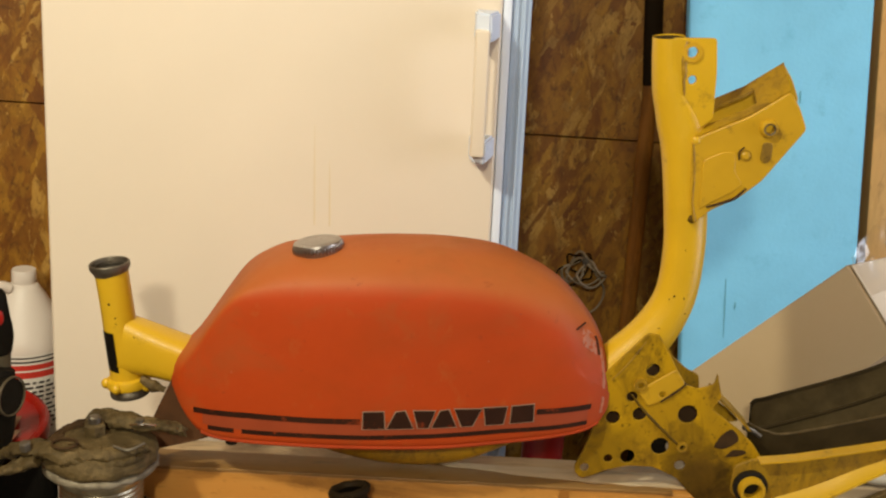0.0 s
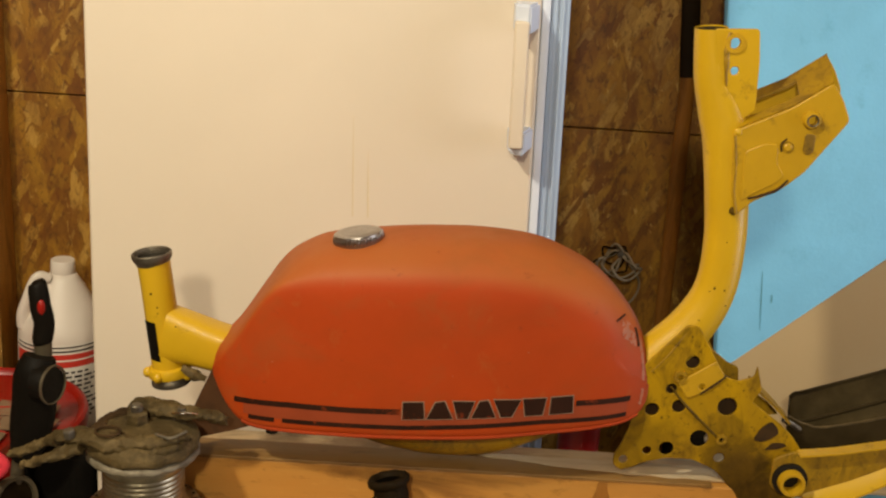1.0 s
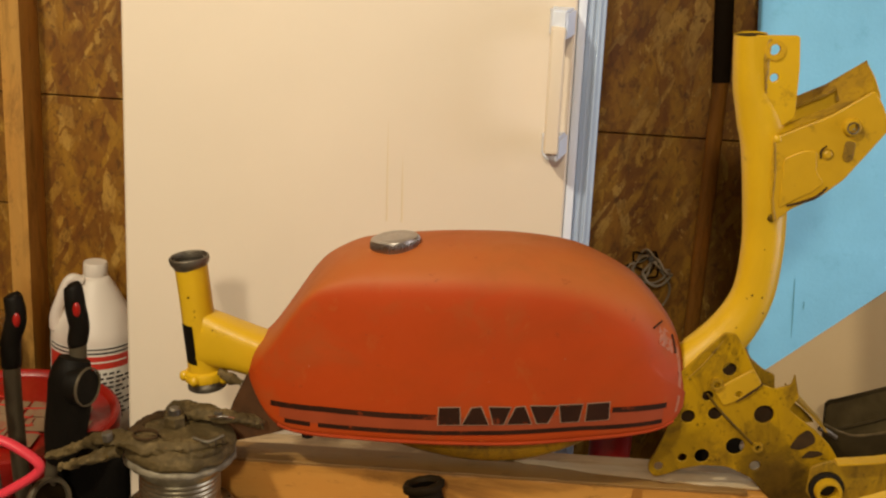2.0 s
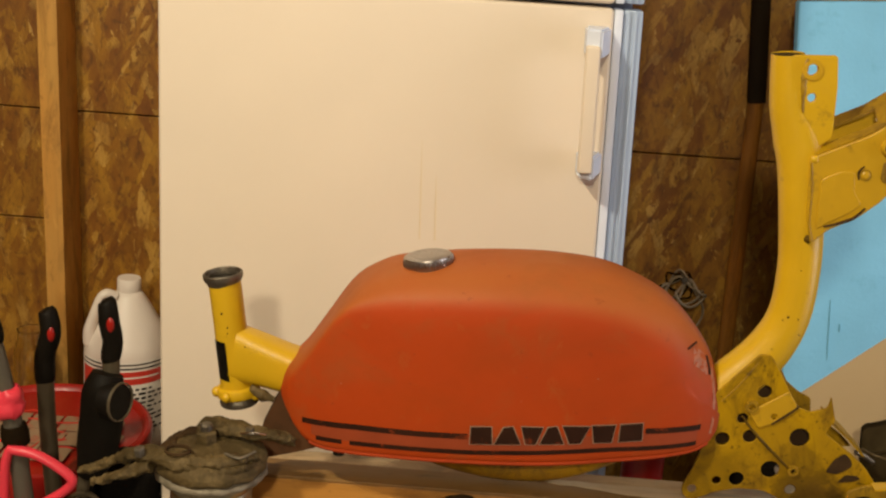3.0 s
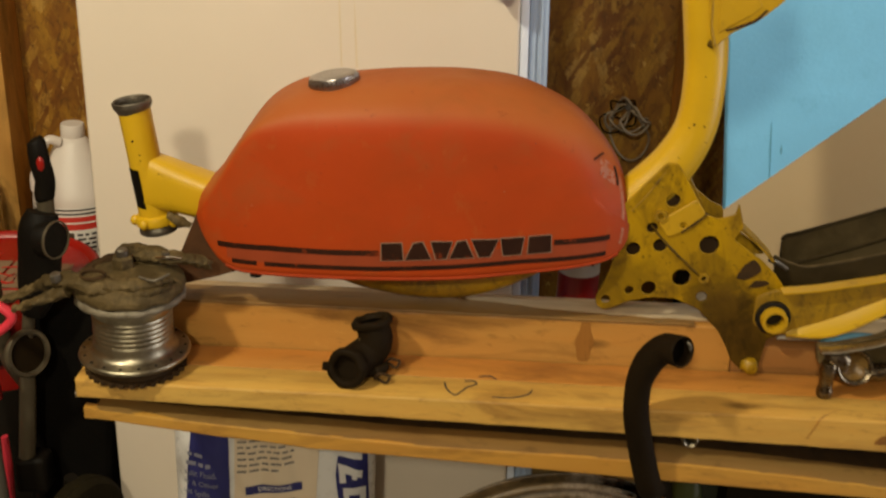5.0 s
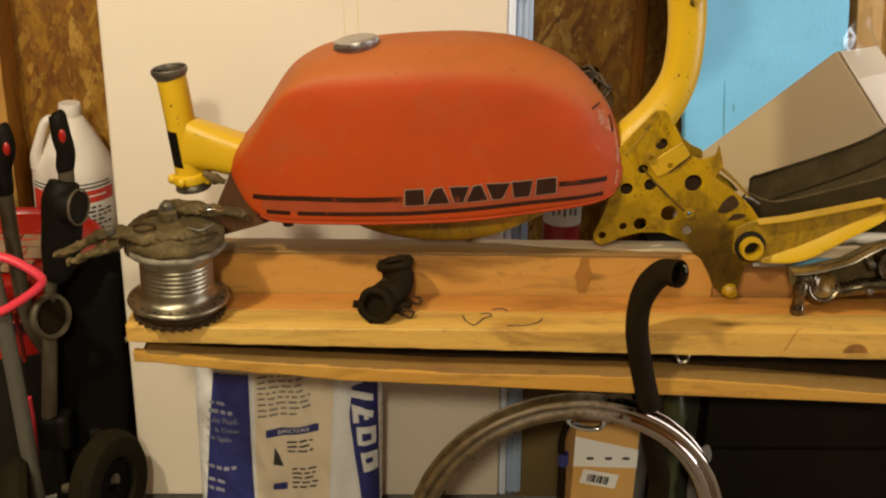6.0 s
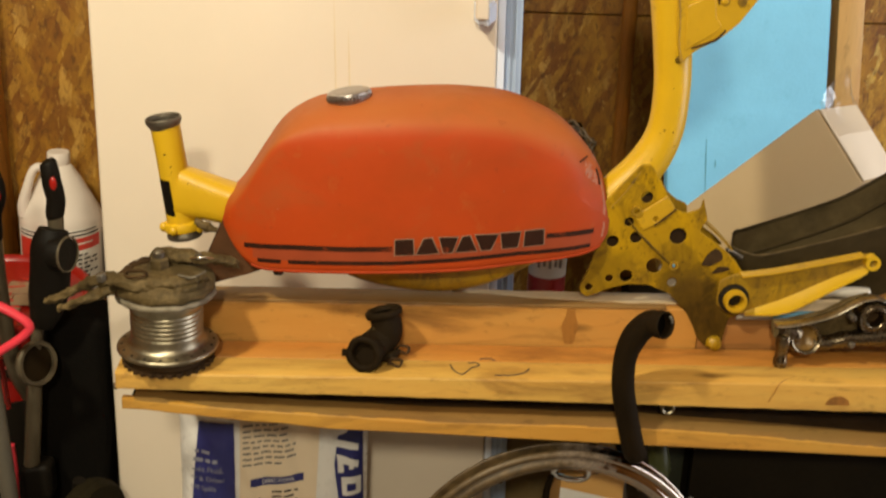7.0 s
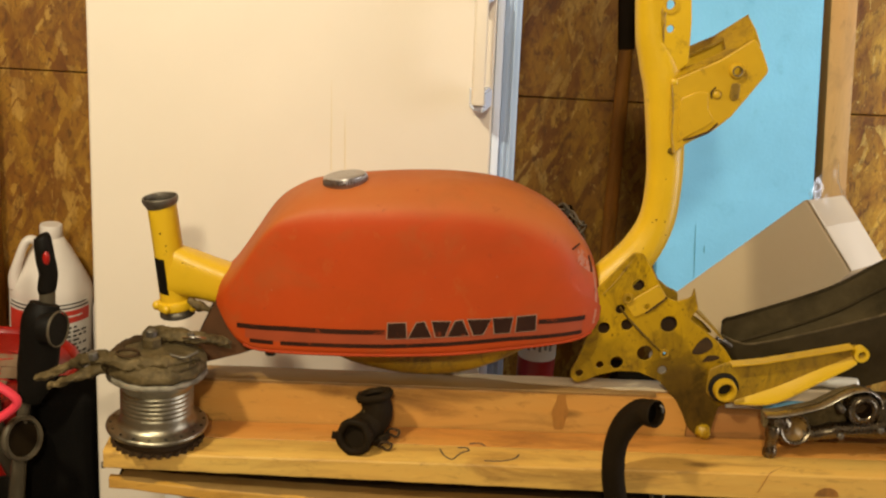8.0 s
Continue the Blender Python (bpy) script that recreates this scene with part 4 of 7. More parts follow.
# ---- fuel tank ----
def tank_mesh():
    crown = [(-0.181, 0.760), (-0.176, 0.784), (-0.158, 0.803), (-0.134, 0.839), (-0.112, 0.871), (-0.094, 0.890), (-0.069, 0.906), (-0.045, 0.913), (0.017, 0.9225), (0.079, 0.9275), (0.123, 0.9285), (0.174, 0.9245), (0.212, 0.912), (0.246, 0.8945), (0.274, 0.8685), (0.297, 0.838), (0.311, 0.802), (0.317, 0.770)]
    under = [(-0.181, 0.753), (-0.172, 0.738), (-0.160, 0.721), (-0.147, 0.709), (-0.130, 0.7035), (-0.105, 0.703), (-0.062, 0.7045), (0.032, 0.708), (0.125, 0.7135), (0.200, 0.7215), (0.265, 0.7275), (0.290, 0.7315), (0.305, 0.738), (0.317, 0.756)]
    width = [(-0.181, 0.030), (-0.165, 0.048), (-0.13, 0.064), (-0.08, 0.075), (0.0, 0.082), (0.1, 0.083), (0.18, 0.077), (0.24, 0.067), (0.28, 0.054), (0.305, 0.039), (0.317, 0.026)]
    shoulder = [(-0.181, 0.757), (-0.15, 0.805), (-0.11, 0.868), (-0.07, 0.884), (0.0, 0.892), (0.07, 0.896), (0.143, 0.893), (0.205, 0.877), (0.257, 0.844), (0.295, 0.792), (0.317, 0.766)]

    def at(table, x):
        return float(np.interp(x, [a for a, _ in table], [b for _, b in table]))

    def dense(table):
        pts = spline(table, 8)
        return [(float(p[0]), float(p[1])) for p in pts]

    crown, under, width, shoulder = dense(crown), dense(under), dense(width), dense(shoulder)
    bm = bmesh.new()
    rings = []
    n = 72
    for i in range(n + 1):
        s = i / n
        x = -0.181 + 0.498 * (0.5 - 0.5 * math.cos(math.pi * s)) * 0.55 + 0.498 * s * 0.45
        c, u, w = at(crown, x), at(under, x), at(width, x)
        sh = min(at(shoulder, x), c - 0.001)
        sh = max(sh, u + 0.35 * (c - u))
        h = c - u
        half = [(0.0, c), (0.28 * w, c - 0.03 * (c - sh)), (0.52 * w, c - 0.16 * (c - sh)), (0.72 * w, c - 0.42 * (c - sh)), (0.86 * w, c - 0.74 * (c - sh)), (0.935 * w, sh - 0.02 * h), (0.972 * w, sh - 0.12 * h), (0.995 * w, u + 0.50 * h), (1.0 * w, u + 0.30 * h), (0.99 * w, u + 0.12 * h), (0.978 * w, u + 0.045 * h), (0.95 * w, u + 0.004), (0.88 * w, u), (0.4 * w, u + 0.002), (0.0, u + 0.002)]
        half = [tuple(p) for p in spline(half, 3)]
        loop = [(-a, b) for a, b in half] + [(a, b) for a, b in half[-2:0:-1]]
        rings.append([bm.verts.new((x, FY + a, b)) for a, b in loop])
    for a, b in zip(rings, rings[1:]):
        for k in range(len(a)):
            j = (k + 1) % len(a)
            bm.faces.new((a[k], a[j], b[j], b[k]))
    bm.faces.new(rings[0])
    bm.faces.new(rings[-1][::-1])

    return bm, (at, width, under, crown, shoulder)


bm, (at, T_W, T_U, T_C, T_S) = tank_mesh()
tank = part("fuel_tank", bm, M_ORANGE, moped, "dusty orange teardrop fuel tank with dark side stripes", 60)


def tank_y(x, z):
    """How far the near side of the tank stands out at a place."""
    c, u, w = at(T_C, x), at(T_U, x), at(T_W, x)
    h = c - u
    f = (z - u) / h
    sh = max(min(at(T_S, x), c - 0.001), u + 0.35 * h)
    if z > sh - 0.12 * h:
        d = c - sh
        k = float(np.interp(z, [sh - 0.12 * h, sh - 0.02 * h, c - 0.74 * d, c - 0.42 * d, c - 0.16 * d, c - 0.03 * d, c], [0.972, 0.935, 0.86, 0.72, 0.52, 0.28, 0.0]))
    else:
        k = float(np.interp(f, [0, 0.03, 0.045, 0.12, 0.30, 0.5, 0.7], [0.90, 0.955, 0.978, 0.99, 1.0, 0.995, 0.975]))
    return FY - w * k


def side_patch(bm, corners, proud=0.0007, nx=12, nz=2):
    """A thin decal laid on the near side of the tank inside four x-z corners (lower left, lower right, upper right, upper left)."""
    a, b, c, d = [Vector(p) for p in corners]
    grid = []
    for i in range(nx + 1):
        s = i / nx
        lo, hi = a.lerp(b, s), d.lerp(c, s)
        grid.append([lo.lerp(hi, j / nz) for j in range(nz + 1)])
    vs = [[bm.verts.new((p.x, tank_y(p.x, p.y) - proud, p.y)) for p in col] for col in grid]
    for p, q in zip(vs, vs[1:]):
        for j in range(nz):
            bm.faces.new((p[j], q[j], q[j + 1], p[j + 1]))
    return bm


def stripe(points, thick, name="side_stripe"):
    bm = bmesh.new()
    for (x0, z0), (x1, z1) in zip(points, points[1:]):
        side_patch(bm, [(x0, z0 - thick / 2), (x1, z1 - thick / 2), (x1, z1 + thick / 2), (x0, z0 + thick / 2)])
    bmesh.ops.remove_doubles(bm, verts=bm.verts, dist=1e-4)
    part(name, bm, M_DECAL, tank, "worn dark stripe")


# dull band between the stripes
bm = bmesh.new()
band = [(-0.140, 0.7195, 0.7330), (-0.09, 0.7200, 0.7385), (0.035, 0.7245, 0.7430), (0.113, 0.7310, 0.7480), (0.193, 0.7390, 0.7560), (0.288, 0.7430, 0.7590)]
for (xa, la, ha), (xb, lb, hb) in zip(band, band[1:]):
    side_patch(bm, [(xa, la), (xb, lb), (xb, hb), (xa, ha)], 0.0003, 8, 3)
bmesh.ops.remove_doubles(bm, verts=bm.verts, dist=1e-5)
part("side_band", bm, M_BAND, tank, "faded reddish band between the stripes", 180)
stripe([(-0.151, 0.7345), (-0.089, 0.7390), (-0.019, 0.7405), (0.035, 0.7430)], 0.0066)
stripe([(0.228, 0.7605), (0.291, 0.7615)], 0.0066)
stripe([(-0.134, 0.7168), (-0.104, 0.7180)], 0.0054)
stripe([(-0.095, 0.7186), (-0.018, 0.7216), (0.038, 0.7238), (0.113, 0.7298), (0.193, 0.7378), (0.288, 0.7420)], 0.0054)
rim = []
for k in range(41):
    x = -0.142 + 0.444 * k / 40
    rim.append((x, FY - at(T_W, x) * 0.955, at(T_U, x) + 0.0022, 0.0022))
part("bottom_seam", sweep(bmesh.new(), rim, 8), M_SEAM_RED, tank, "rolled bottom seam of the tank")
# worn maker's emblem as seven plain blocks with silver edges: foot from and to, head from and to
for fa, fb, ha, hb in ((0.038, 0.062, 0.038, 0.060), (0.0645, 0.0930, 0.0735, 0.0830), (0.0985, 0.1095, 0.0925, 0.1160), (0.1135, 0.1400, 0.1215, 0.1305), (0.1460, 0.1575, 0.1370, 0.1665), (0.1725, 0.1915, 0.1690, 0.1945), (0.1995, 0.2250, 0.2000, 0.2240)):
    zf, zh = (0.7345 + (x - 0.037) * 0.0794 for x in ((fa + fb) / 2, (ha + hb) / 2))
    lean = (fb - fa) * 0.0397
    for grow, proud, m in ((0.0011, 0.0007, M_SILVER), (0.0, 0.0012, M_DECAL)):
        bm = side_patch(bmesh.new(), [(fa - grow, zf - lean - grow), (fb + grow, zf + lean - grow), (hb + grow, zh + lean + 0.0205 + grow), (ha - grow, zh - lean + 0.0205 + grow)], proud, 4, 4)
        part("emblem_block", bm, m, tank, "worn dark emblem block with a silver edge")

# filler cap
M_FLECK_DARK = dull(coat("stain_and_shade_ring", (0.085, 0.026, 0.010), 0.8, vary=0.3, size=60), 0.1)
cb, cn = Vector((-0.0218, FY - 0.0135, 0.9108)), Vector((-0.17, 0.03, 1)).normalized()
prof = [(0.0, -0.010), (0.0240, -0.010), (0.0255, -0.004), (0.0268, 0.000), (0.0270, 0.0120), (0.0262, 0.0138), (0.0235, 0.0150), (0.0190, 0.0156), (0.0170, 0.0150), (0.010, 0.0152), (0.0, 0.0156)]
cap = part("filler_cap", lathe(bmesh.new(), prof, cb, cn, 48), M_CAP, tank, "chrome filler cap with a milled rim")
bm = bmesh.new()
u = cn.orthogonal().normalized()
w = cn.cross(u)
for k in range(44):
    a = 2 * math.pi * k / 44
    d = u * math.cos(a) + w * math.sin(a)
    ball(bm, cb + d * 0.0270 + cn * 0.0072, 0.0017, (1, 1, 3.2), 6)
part("milled_rim", bm, M_CAP, cap)
# dark ring stands for the stain and shadow at the cap's foot
part("cap_gasket", lathe(bmesh.new(), [(0.0230, -0.006), (0.0285, -0.007), (0.0292, -0.003), (0.0275, 0.0), (0.0230, 0.0)], cb, cn, 40), M_FLECK_DARK, cap, "dark ring for the stain and shade round the cap")
part("mounting_stud", lathe(bmesh.new(), [(0.0, 0.0), (0.0068, 0.0), (0.0068, 0.012), (0.0, 0.012)], (-0.108, FY - 0.058, 0.697), (0, 0, 1), 16), M_BLACK, tank, "black rubber mounting stud")

M_PRIMER = coat("bare_primer", (0.39, 0.118, 0.052), 0.6, vary=0.2, size=60)
bm = side_patch(bmesh.new(), [(0.2745, 0.834), (0.2930, 0.818), (0.2915, 0.838), (0.2730, 0.852)], 0.0006, 10, 10)
bm = roughen(bm, 220, 0.0016)
part("worn_patch", bm, M_PRIMER, tank, "pinkish patch of worn paint", 180)
bm = bmesh.new()
for (xa, za), (xb, zb) in (((0.2985, 0.826), (0.3035, 0.808)), ((0.3035, 0.808), (0.3065, 0.788)), ((0.3065, 0.788), (0.3075, 0.766)), ((0.3075, 0.766), (0.3055, 0.750))):
    side_patch(bm, [(xb - 0.0035, zb), (xb, zb), (xa, za), (xa - 0.0035, za)], 0.0006, 3, 8)
bmesh.ops.remove_doubles(bm, verts=bm.verts, dist=1e-5)
part("worn_edge", roughen(bm, 220, 0.0008), M_PRIMER, tank, "pale strip along the rear edge", 180)
crack = [(0.266, 0.8515), (0.272, 0.8535), (0.277, 0.8545)]
part("paint_crack", tube([(x, tank_y(x, z) - 0.0008, z, 0.0012) for x, z in crack], 4, 6), M_DECAL, tank, "dark crack in the paint")
crack = [(0.2905, 0.838), (0.2935, 0.829), (0.296, 0.818)]
part("paint_crack", tube([(x, tank_y(x, z) - 0.0008, z, 0.0016) for x, z in crack], 4, 6), M_DECAL, tank, "dark crack in the paint")
rnd = random.Random(21)
M_FLECK = coat("chipped_orange", (0.20, 0.030, 0.008), 0.6, vary=0.2)
for k in range(14):
    x, z = rnd.uniform(-0.12, 0.26), rnd.uniform(0.745, 0.875)
    size = rnd.choice((0.0005, 0.0007, 0.0010))
    bm = ball(bmesh.new(), (x, tank_y(x, z), z), size, (rnd.uniform(0.8, 2.0), 0.3, 1), 8)
    part("paint_fleck", bm, M_FLECK if k % 3 else M_PRIMER, tank)

# right-hand stud, slanted to fit the camera's view
bm = bmesh.new()
box(bm, -0.024, 0.024, -0.05, 0.049, -1.3, 1.3, bevel=0.002)
bmesh.ops.transform(bm, matrix=Matrix.Translation((0.846, 0.708, 1.15)) @ Matrix.Rotation(-0.1066, 4, "Y"), verts=bm.verts)
bmesh.ops.bisect_plane(bm, geom=bm.verts[:] + bm.edges[:] + bm.faces[:], plane_co=(0, 0, 0.04), plane_no=(0, 0, -1), clear_outer=True)
bmesh.ops.bisect_plane(bm, geom=bm.verts[:] + bm.edges[:] + bm.faces[:], plane_co=(0, 0, 2.45), plane_no=(0, 0, 1), clear_outer=True)
bmesh.ops.holes_fill(bm, edges=bm.edges[:])
part("stud", bm, timber("pale_stud_wood", (0.60, 0.385, 0.150), (0.42, 0.24, 0.08), 2, stain=(0.38, 0.22, 0.075)), wall_north, "pale stud slanted to fit the view")

# ---- more materials ----
M_SAWN = timber("sawn_patch", (0.36, 0.165, 0.030), (0.22, 0.085, 0.014), 2)
M_CAST = chrome("oily_casting", (0.17, 0.135, 0.090), 0.27, (0.09, 0.06, 0.03), 0.36)
M_PINK = coat("pink_plastic", (0.80, 0.045, 0.075), 0.4, vary=0.1)
M_RED = coat("red_enamel", (0.34, 0.008, 0.004), 0.34, vary=0.15, wear=(0.18, 0.015, 0.010), amount=0.15)
M_GREYTUBE = coat("grey_tube", (0.120, 0.094, 0.058), 0.4, 0.4, vary=0.12)
M_JUG = coat("white_jug", (0.69, 0.62, 0.555), 0.45, vary=0.06, size=8)
M_LABEL_W = coat("label_white", (0.74, 0.70, 0.63), 0.6, vary=0.08)
M_LABEL_R = coat("label_red", (0.55, 0.035, 0.02), 0.5, vary=0.12)
M_PRINT = coat("print_black", (0.035, 0.028, 0.025), 0.6, vary=0.2)
M_PRINT_GREY = coat("print_grey", (0.20, 0.17, 0.15), 0.6, vary=0.2)
M_PICTURE = coat("picture_print", (0.050, 0.032, 0.018), 0.5, vary=0.4, size=40, wear=(0.22, 0.13, 0.05), amount=0.3)
M_BLUE = coat("print_blue", (0.022, 0.024, 0.15), 0.42, vary=0.25, size=12)
M_SACK = coat("sack_film", (0.76, 0.73, 0.70), 0.28, vary=0.08, size=9, bump=0.1)
M_WORDS = coat("grey_words", (0.26, 0.26, 0.32), 0.5, vary=0.25, size=40)
M_SACK_TAN = coat("sack_tan", (0.74, 0.60, 0.43), 0.5, vary=0.10, size=9, bump=0.1)
M_CARD = coat("grey_carton", (0.53, 0.385, 0.215), 0.75, vary=0.06, size=8, bump=0.12, wear=(0.28, 0.215, 0.15), amount=0.10)
# flap's paler copy of the card carries light from the right
M_CARD_LIT = coat("lit_carton", (0.85, 0.74, 0.58), 0.7, vary=0.06, size=8)
M_CARTON_O = coat("brown_carton", (0.60, 0.32, 0.085), 0.75, vary=0.1)
M_FENDER = dull(coat("black_enamel", (0.022, 0.014, 0.004), 0.5, vary=0.4, size=16, bump=0.25, dust=(0.084, 0.057, 0.024)), 0.10)
M_FENDER_IN = dull(coat("dusty_inner_enamel", (0.030, 0.020, 0.006), 0.75, vary=0.4, size=22, dust=(0.135, 0.095, 0.042)), 0.1)
M_FABRIC = dull(coat("black_fabric", (0.004, 0.003, 0.002), 0.9, vary=0.3, bump=0.5, size=30), 0.1)
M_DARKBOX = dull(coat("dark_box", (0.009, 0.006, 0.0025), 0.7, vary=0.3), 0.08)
M_SHAFT = coat("pale_grey_tube", (0.118, 0.102, 0.078), 0.4, 0.2, vary=0.12)
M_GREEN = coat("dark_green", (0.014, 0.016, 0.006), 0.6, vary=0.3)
# lime and paper toned down, part of the bench's shade in their colour
M_LIME = coat("shaded_lime", (0.036, 0.040, 0.005), 0.4, vary=0.15)
M_PAPER = coat("shaded_paper", (0.16, 0.14, 0.12), 0.8, vary=0.05)
M_CABLE = coat("brown_cable", (0.27, 0.20, 0.12), 0.55, vary=0.25)
M_BLUEGRIP = coat("blue_grip", (0.12, 0.30, 0.42), 0.35, vary=0.15)
M_PALEROD = coat("pale_rod", (0.55, 0.50, 0.42), 0.4, 0.3, vary=0.1)
M_AMBER = coat("dark_amber", (0.16, 0.085, 0.018), 0.35, vary=0.3, size=40, bump=0.2)
M_GRIP = dull(coat("black_grip", (0.0075, 0.0055, 0.0035), 0.55, vary=0.3, bump=0.2), 0.12)
M_INK = coat("ink", (0.05, 0.035, 0.025), 0.7, vary=0.2)


# ---- behind the bench, along the wall ----
def foam_board():
    # corners slanted so the edges line up in the camera's view
    f = [(0.500, 1.176), (0.795, 1.196), (0.868, 0.420), (0.575, 0.400)]
    bm = bmesh.new()
    vs = [bm.verts.new((x, 0.612 - (z - 0.4) * -0.03, z)) for x, z in f]
    ws = [bm.verts.new((v.co.x, v.co.y + 0.026, v.co.z)) for v in vs]
    bm.faces.new(vs)
    bm.faces.new(ws[::-1])
    for k in range(4):
        bm.faces.new((vs[k], vs[(k + 1) % 4], ws[(k + 1) % 4], ws[k]))
    bmesh.ops.bevel(bm, geom=bm.edges[:], offset=0.002, segments=2, affect="EDGES")
    ob = part("insulation_board", bm, M_FOAM)
    y = 0.612 + (0.66 - 0.4) * 0.03 - 0.0006
    for x0, z0, x1, z1, rr in ((0.6205, 0.695, 0.6300, 0.590, 0.0010), (0.642, 0.655, 0.643, 0.640, 0.0012), (0.575, 0.90, 0.578, 0.86, 0.0007), (0.70, 1.02, 0.702, 1.0, 0.0014)):
        part("scuff", sweep(bmesh.new(), [(x0, y + (z0 - 0.66) * 0.03, z0, rr * 0.4), ((x0 + x1) / 2, y + ((z0 + z1) / 2 - 0.66) * 0.03, (z0 + z1) / 2, rr), (x1, y + (z1 - 0.66) * 0.03, z1, rr * 0.4)], 6), coat("scuffed_foam", (0.12, 0.36, 0.50), 0.8), ob, "dark scuff")
    bm = boxed(0.50, 0.95, 0.585, 0.665, FLOOR, 0.398, bevel=0.003)
    tagged(part("storage_crate", bm, M_DARKBOX), "dark wooden crate standing under the blue board", "crate")
    return tagged(ob, "pale blue rigid foam insulation board leaning against the wall", "insulation board")


foam_board()


def long_tool():
    t = thing("long_handled_tool", (0.48, 0.72, FLOOR), "brown wooden tool handle with black upper grip against the wall", "tool")

    def at_z(z, r, flat=0.8):
        return (0.4785 + (1.005 - z) * (0.016 if z < 1.012 else 0.09), 0.742 + min(0.003, (z - 0.9) * 0.005), z, r, r * flat * 0.85)

    part("shaft", tube([at_z(FLOOR, 0.013), at_z(0.4, 0.0135), at_z(0.8, 0.0143), at_z(1.007, 0.0138)], 4, 16), M_BROWN, t)
    part("grip", tube([at_z(1.003, 0.0146, 0.9), at_z(1.013, 0.0160, 0.9), at_z(1.2, 0.0162, 0.9), at_z(1.42, 0.0160, 0.9)], 4, 18), M_RUBBER, t, "black rubber grip")
    return t


long_tool()


def cable_coil():
    c = thing("cable_coil", (0.40, 0.72, 0.72), "tangled coil of brown cable hanging from a nail on the wall", "cable")
    part("nail", lathe(bmesh.new(), [(0.0, 0.0), (0.003, 0.0), (0.003, 0.05), (0.006, 0.05), (0.006, 0.053), (0.0, 0.053)], (0.392, WALL_Y, 0.683), (0, -1, 0), 10), M_STEEL, c)
    rnd = random.Random(4)
    for k in range(6):
        rx, rz = 0.015 + rnd.random() * 0.019, 0.016 + rnd.random() * 0.046
        cx, cz = 0.388 + rnd.uniform(-0.018, 0.020), 0.690 - rnd.random() * 0.014 - rz
        ph, lean = rnd.random() * 6, rnd.uniform(-0.5, 0.5)
        rows = [(cx + rx * math.cos(a) + lean * rz * math.sin(a) + 0.006 * math.sin(2 * a + ph), 0.742 - 0.006 * k + 0.010 * math.sin(2 * a + ph), cz + rz * math.sin(a) + 0.005 * math.sin(3 * a + ph), 0.0017 + 0.0004 * (k % 3)) for a in (2 * math.pi * i / 40 for i in range(40))]
        part("cable_loop", sweep(bmesh.new(), rows, 8, closed=True), M_CABLE if k % 3 else M_RUBBER, c)
    return c


cable_coil()


def spray_can():
    c = thing("paint_can", (0.2935, 0.305, 0.4405), "red and white round can standing on a brown crate", "can")
    b = (0.2935, 0.305, 0.4406)
    part("can_body", lathe(bmesh.new(), [(0, 0), (0.029, 0), (0.0305, 0.002), (0.0305, 0.110), (0, 0.110)], b, (0, 0, 1)), M_RED, c)
    part("upper_label", lathe(bmesh.new(), [(0, 0.1102), (0.0305, 0.1102), (0.0305, 0.170), (0.029, 0.172), (0, 0.172)], b, (0, 0, 1)), M_LABEL_W, c, "white label band")
    part("can_rim", lathe(bmesh.new(), [(0.024, 0.1722), (0.0298, 0.1722), (0.0305, 0.175), (0.029, 0.1775), (0.024, 0.176)], b, (0, 0, 1)), M_STEEL, c)
    for k in range(5):
        a = radians(235 + k * 17)
        bm = boxed(-0.0022, 0.0022, -0.0006, 0.0006, 0.128 + 0.003 * (k % 2), 0.142)
        bmesh.ops.transform(bm, matrix=Matrix.Translation((b[0] + math.cos(a) * 0.0309, b[1] + math.sin(a) * 0.0309, b[2])) @ Matrix.Rotation(a + math.pi / 2, 4, "Z"), verts=bm.verts)
        part("print_mark", bm, M_PRINT_GREY, c)
    return c


spray_can()


def brown_crate():
    c = thing("brown_crate", (0.31, 0.33, FLOOR), "plain brown crate beside the refrigerator", "crate")
    m = coat("brown_board", (0.16, 0.105, 0.036), 0.75, vary=0.25, size=12)
    part("crate_body", boxed(0.2355, 0.398, 0.262, 0.40, FLOOR, 0.432, bevel=0.003), m, c)
    part("crate_lid", boxed(0.2335, 0.400, 0.260, 0.402, 0.4325, 0.4404, bevel=0.002), m, c)
    return c


brown_crate()


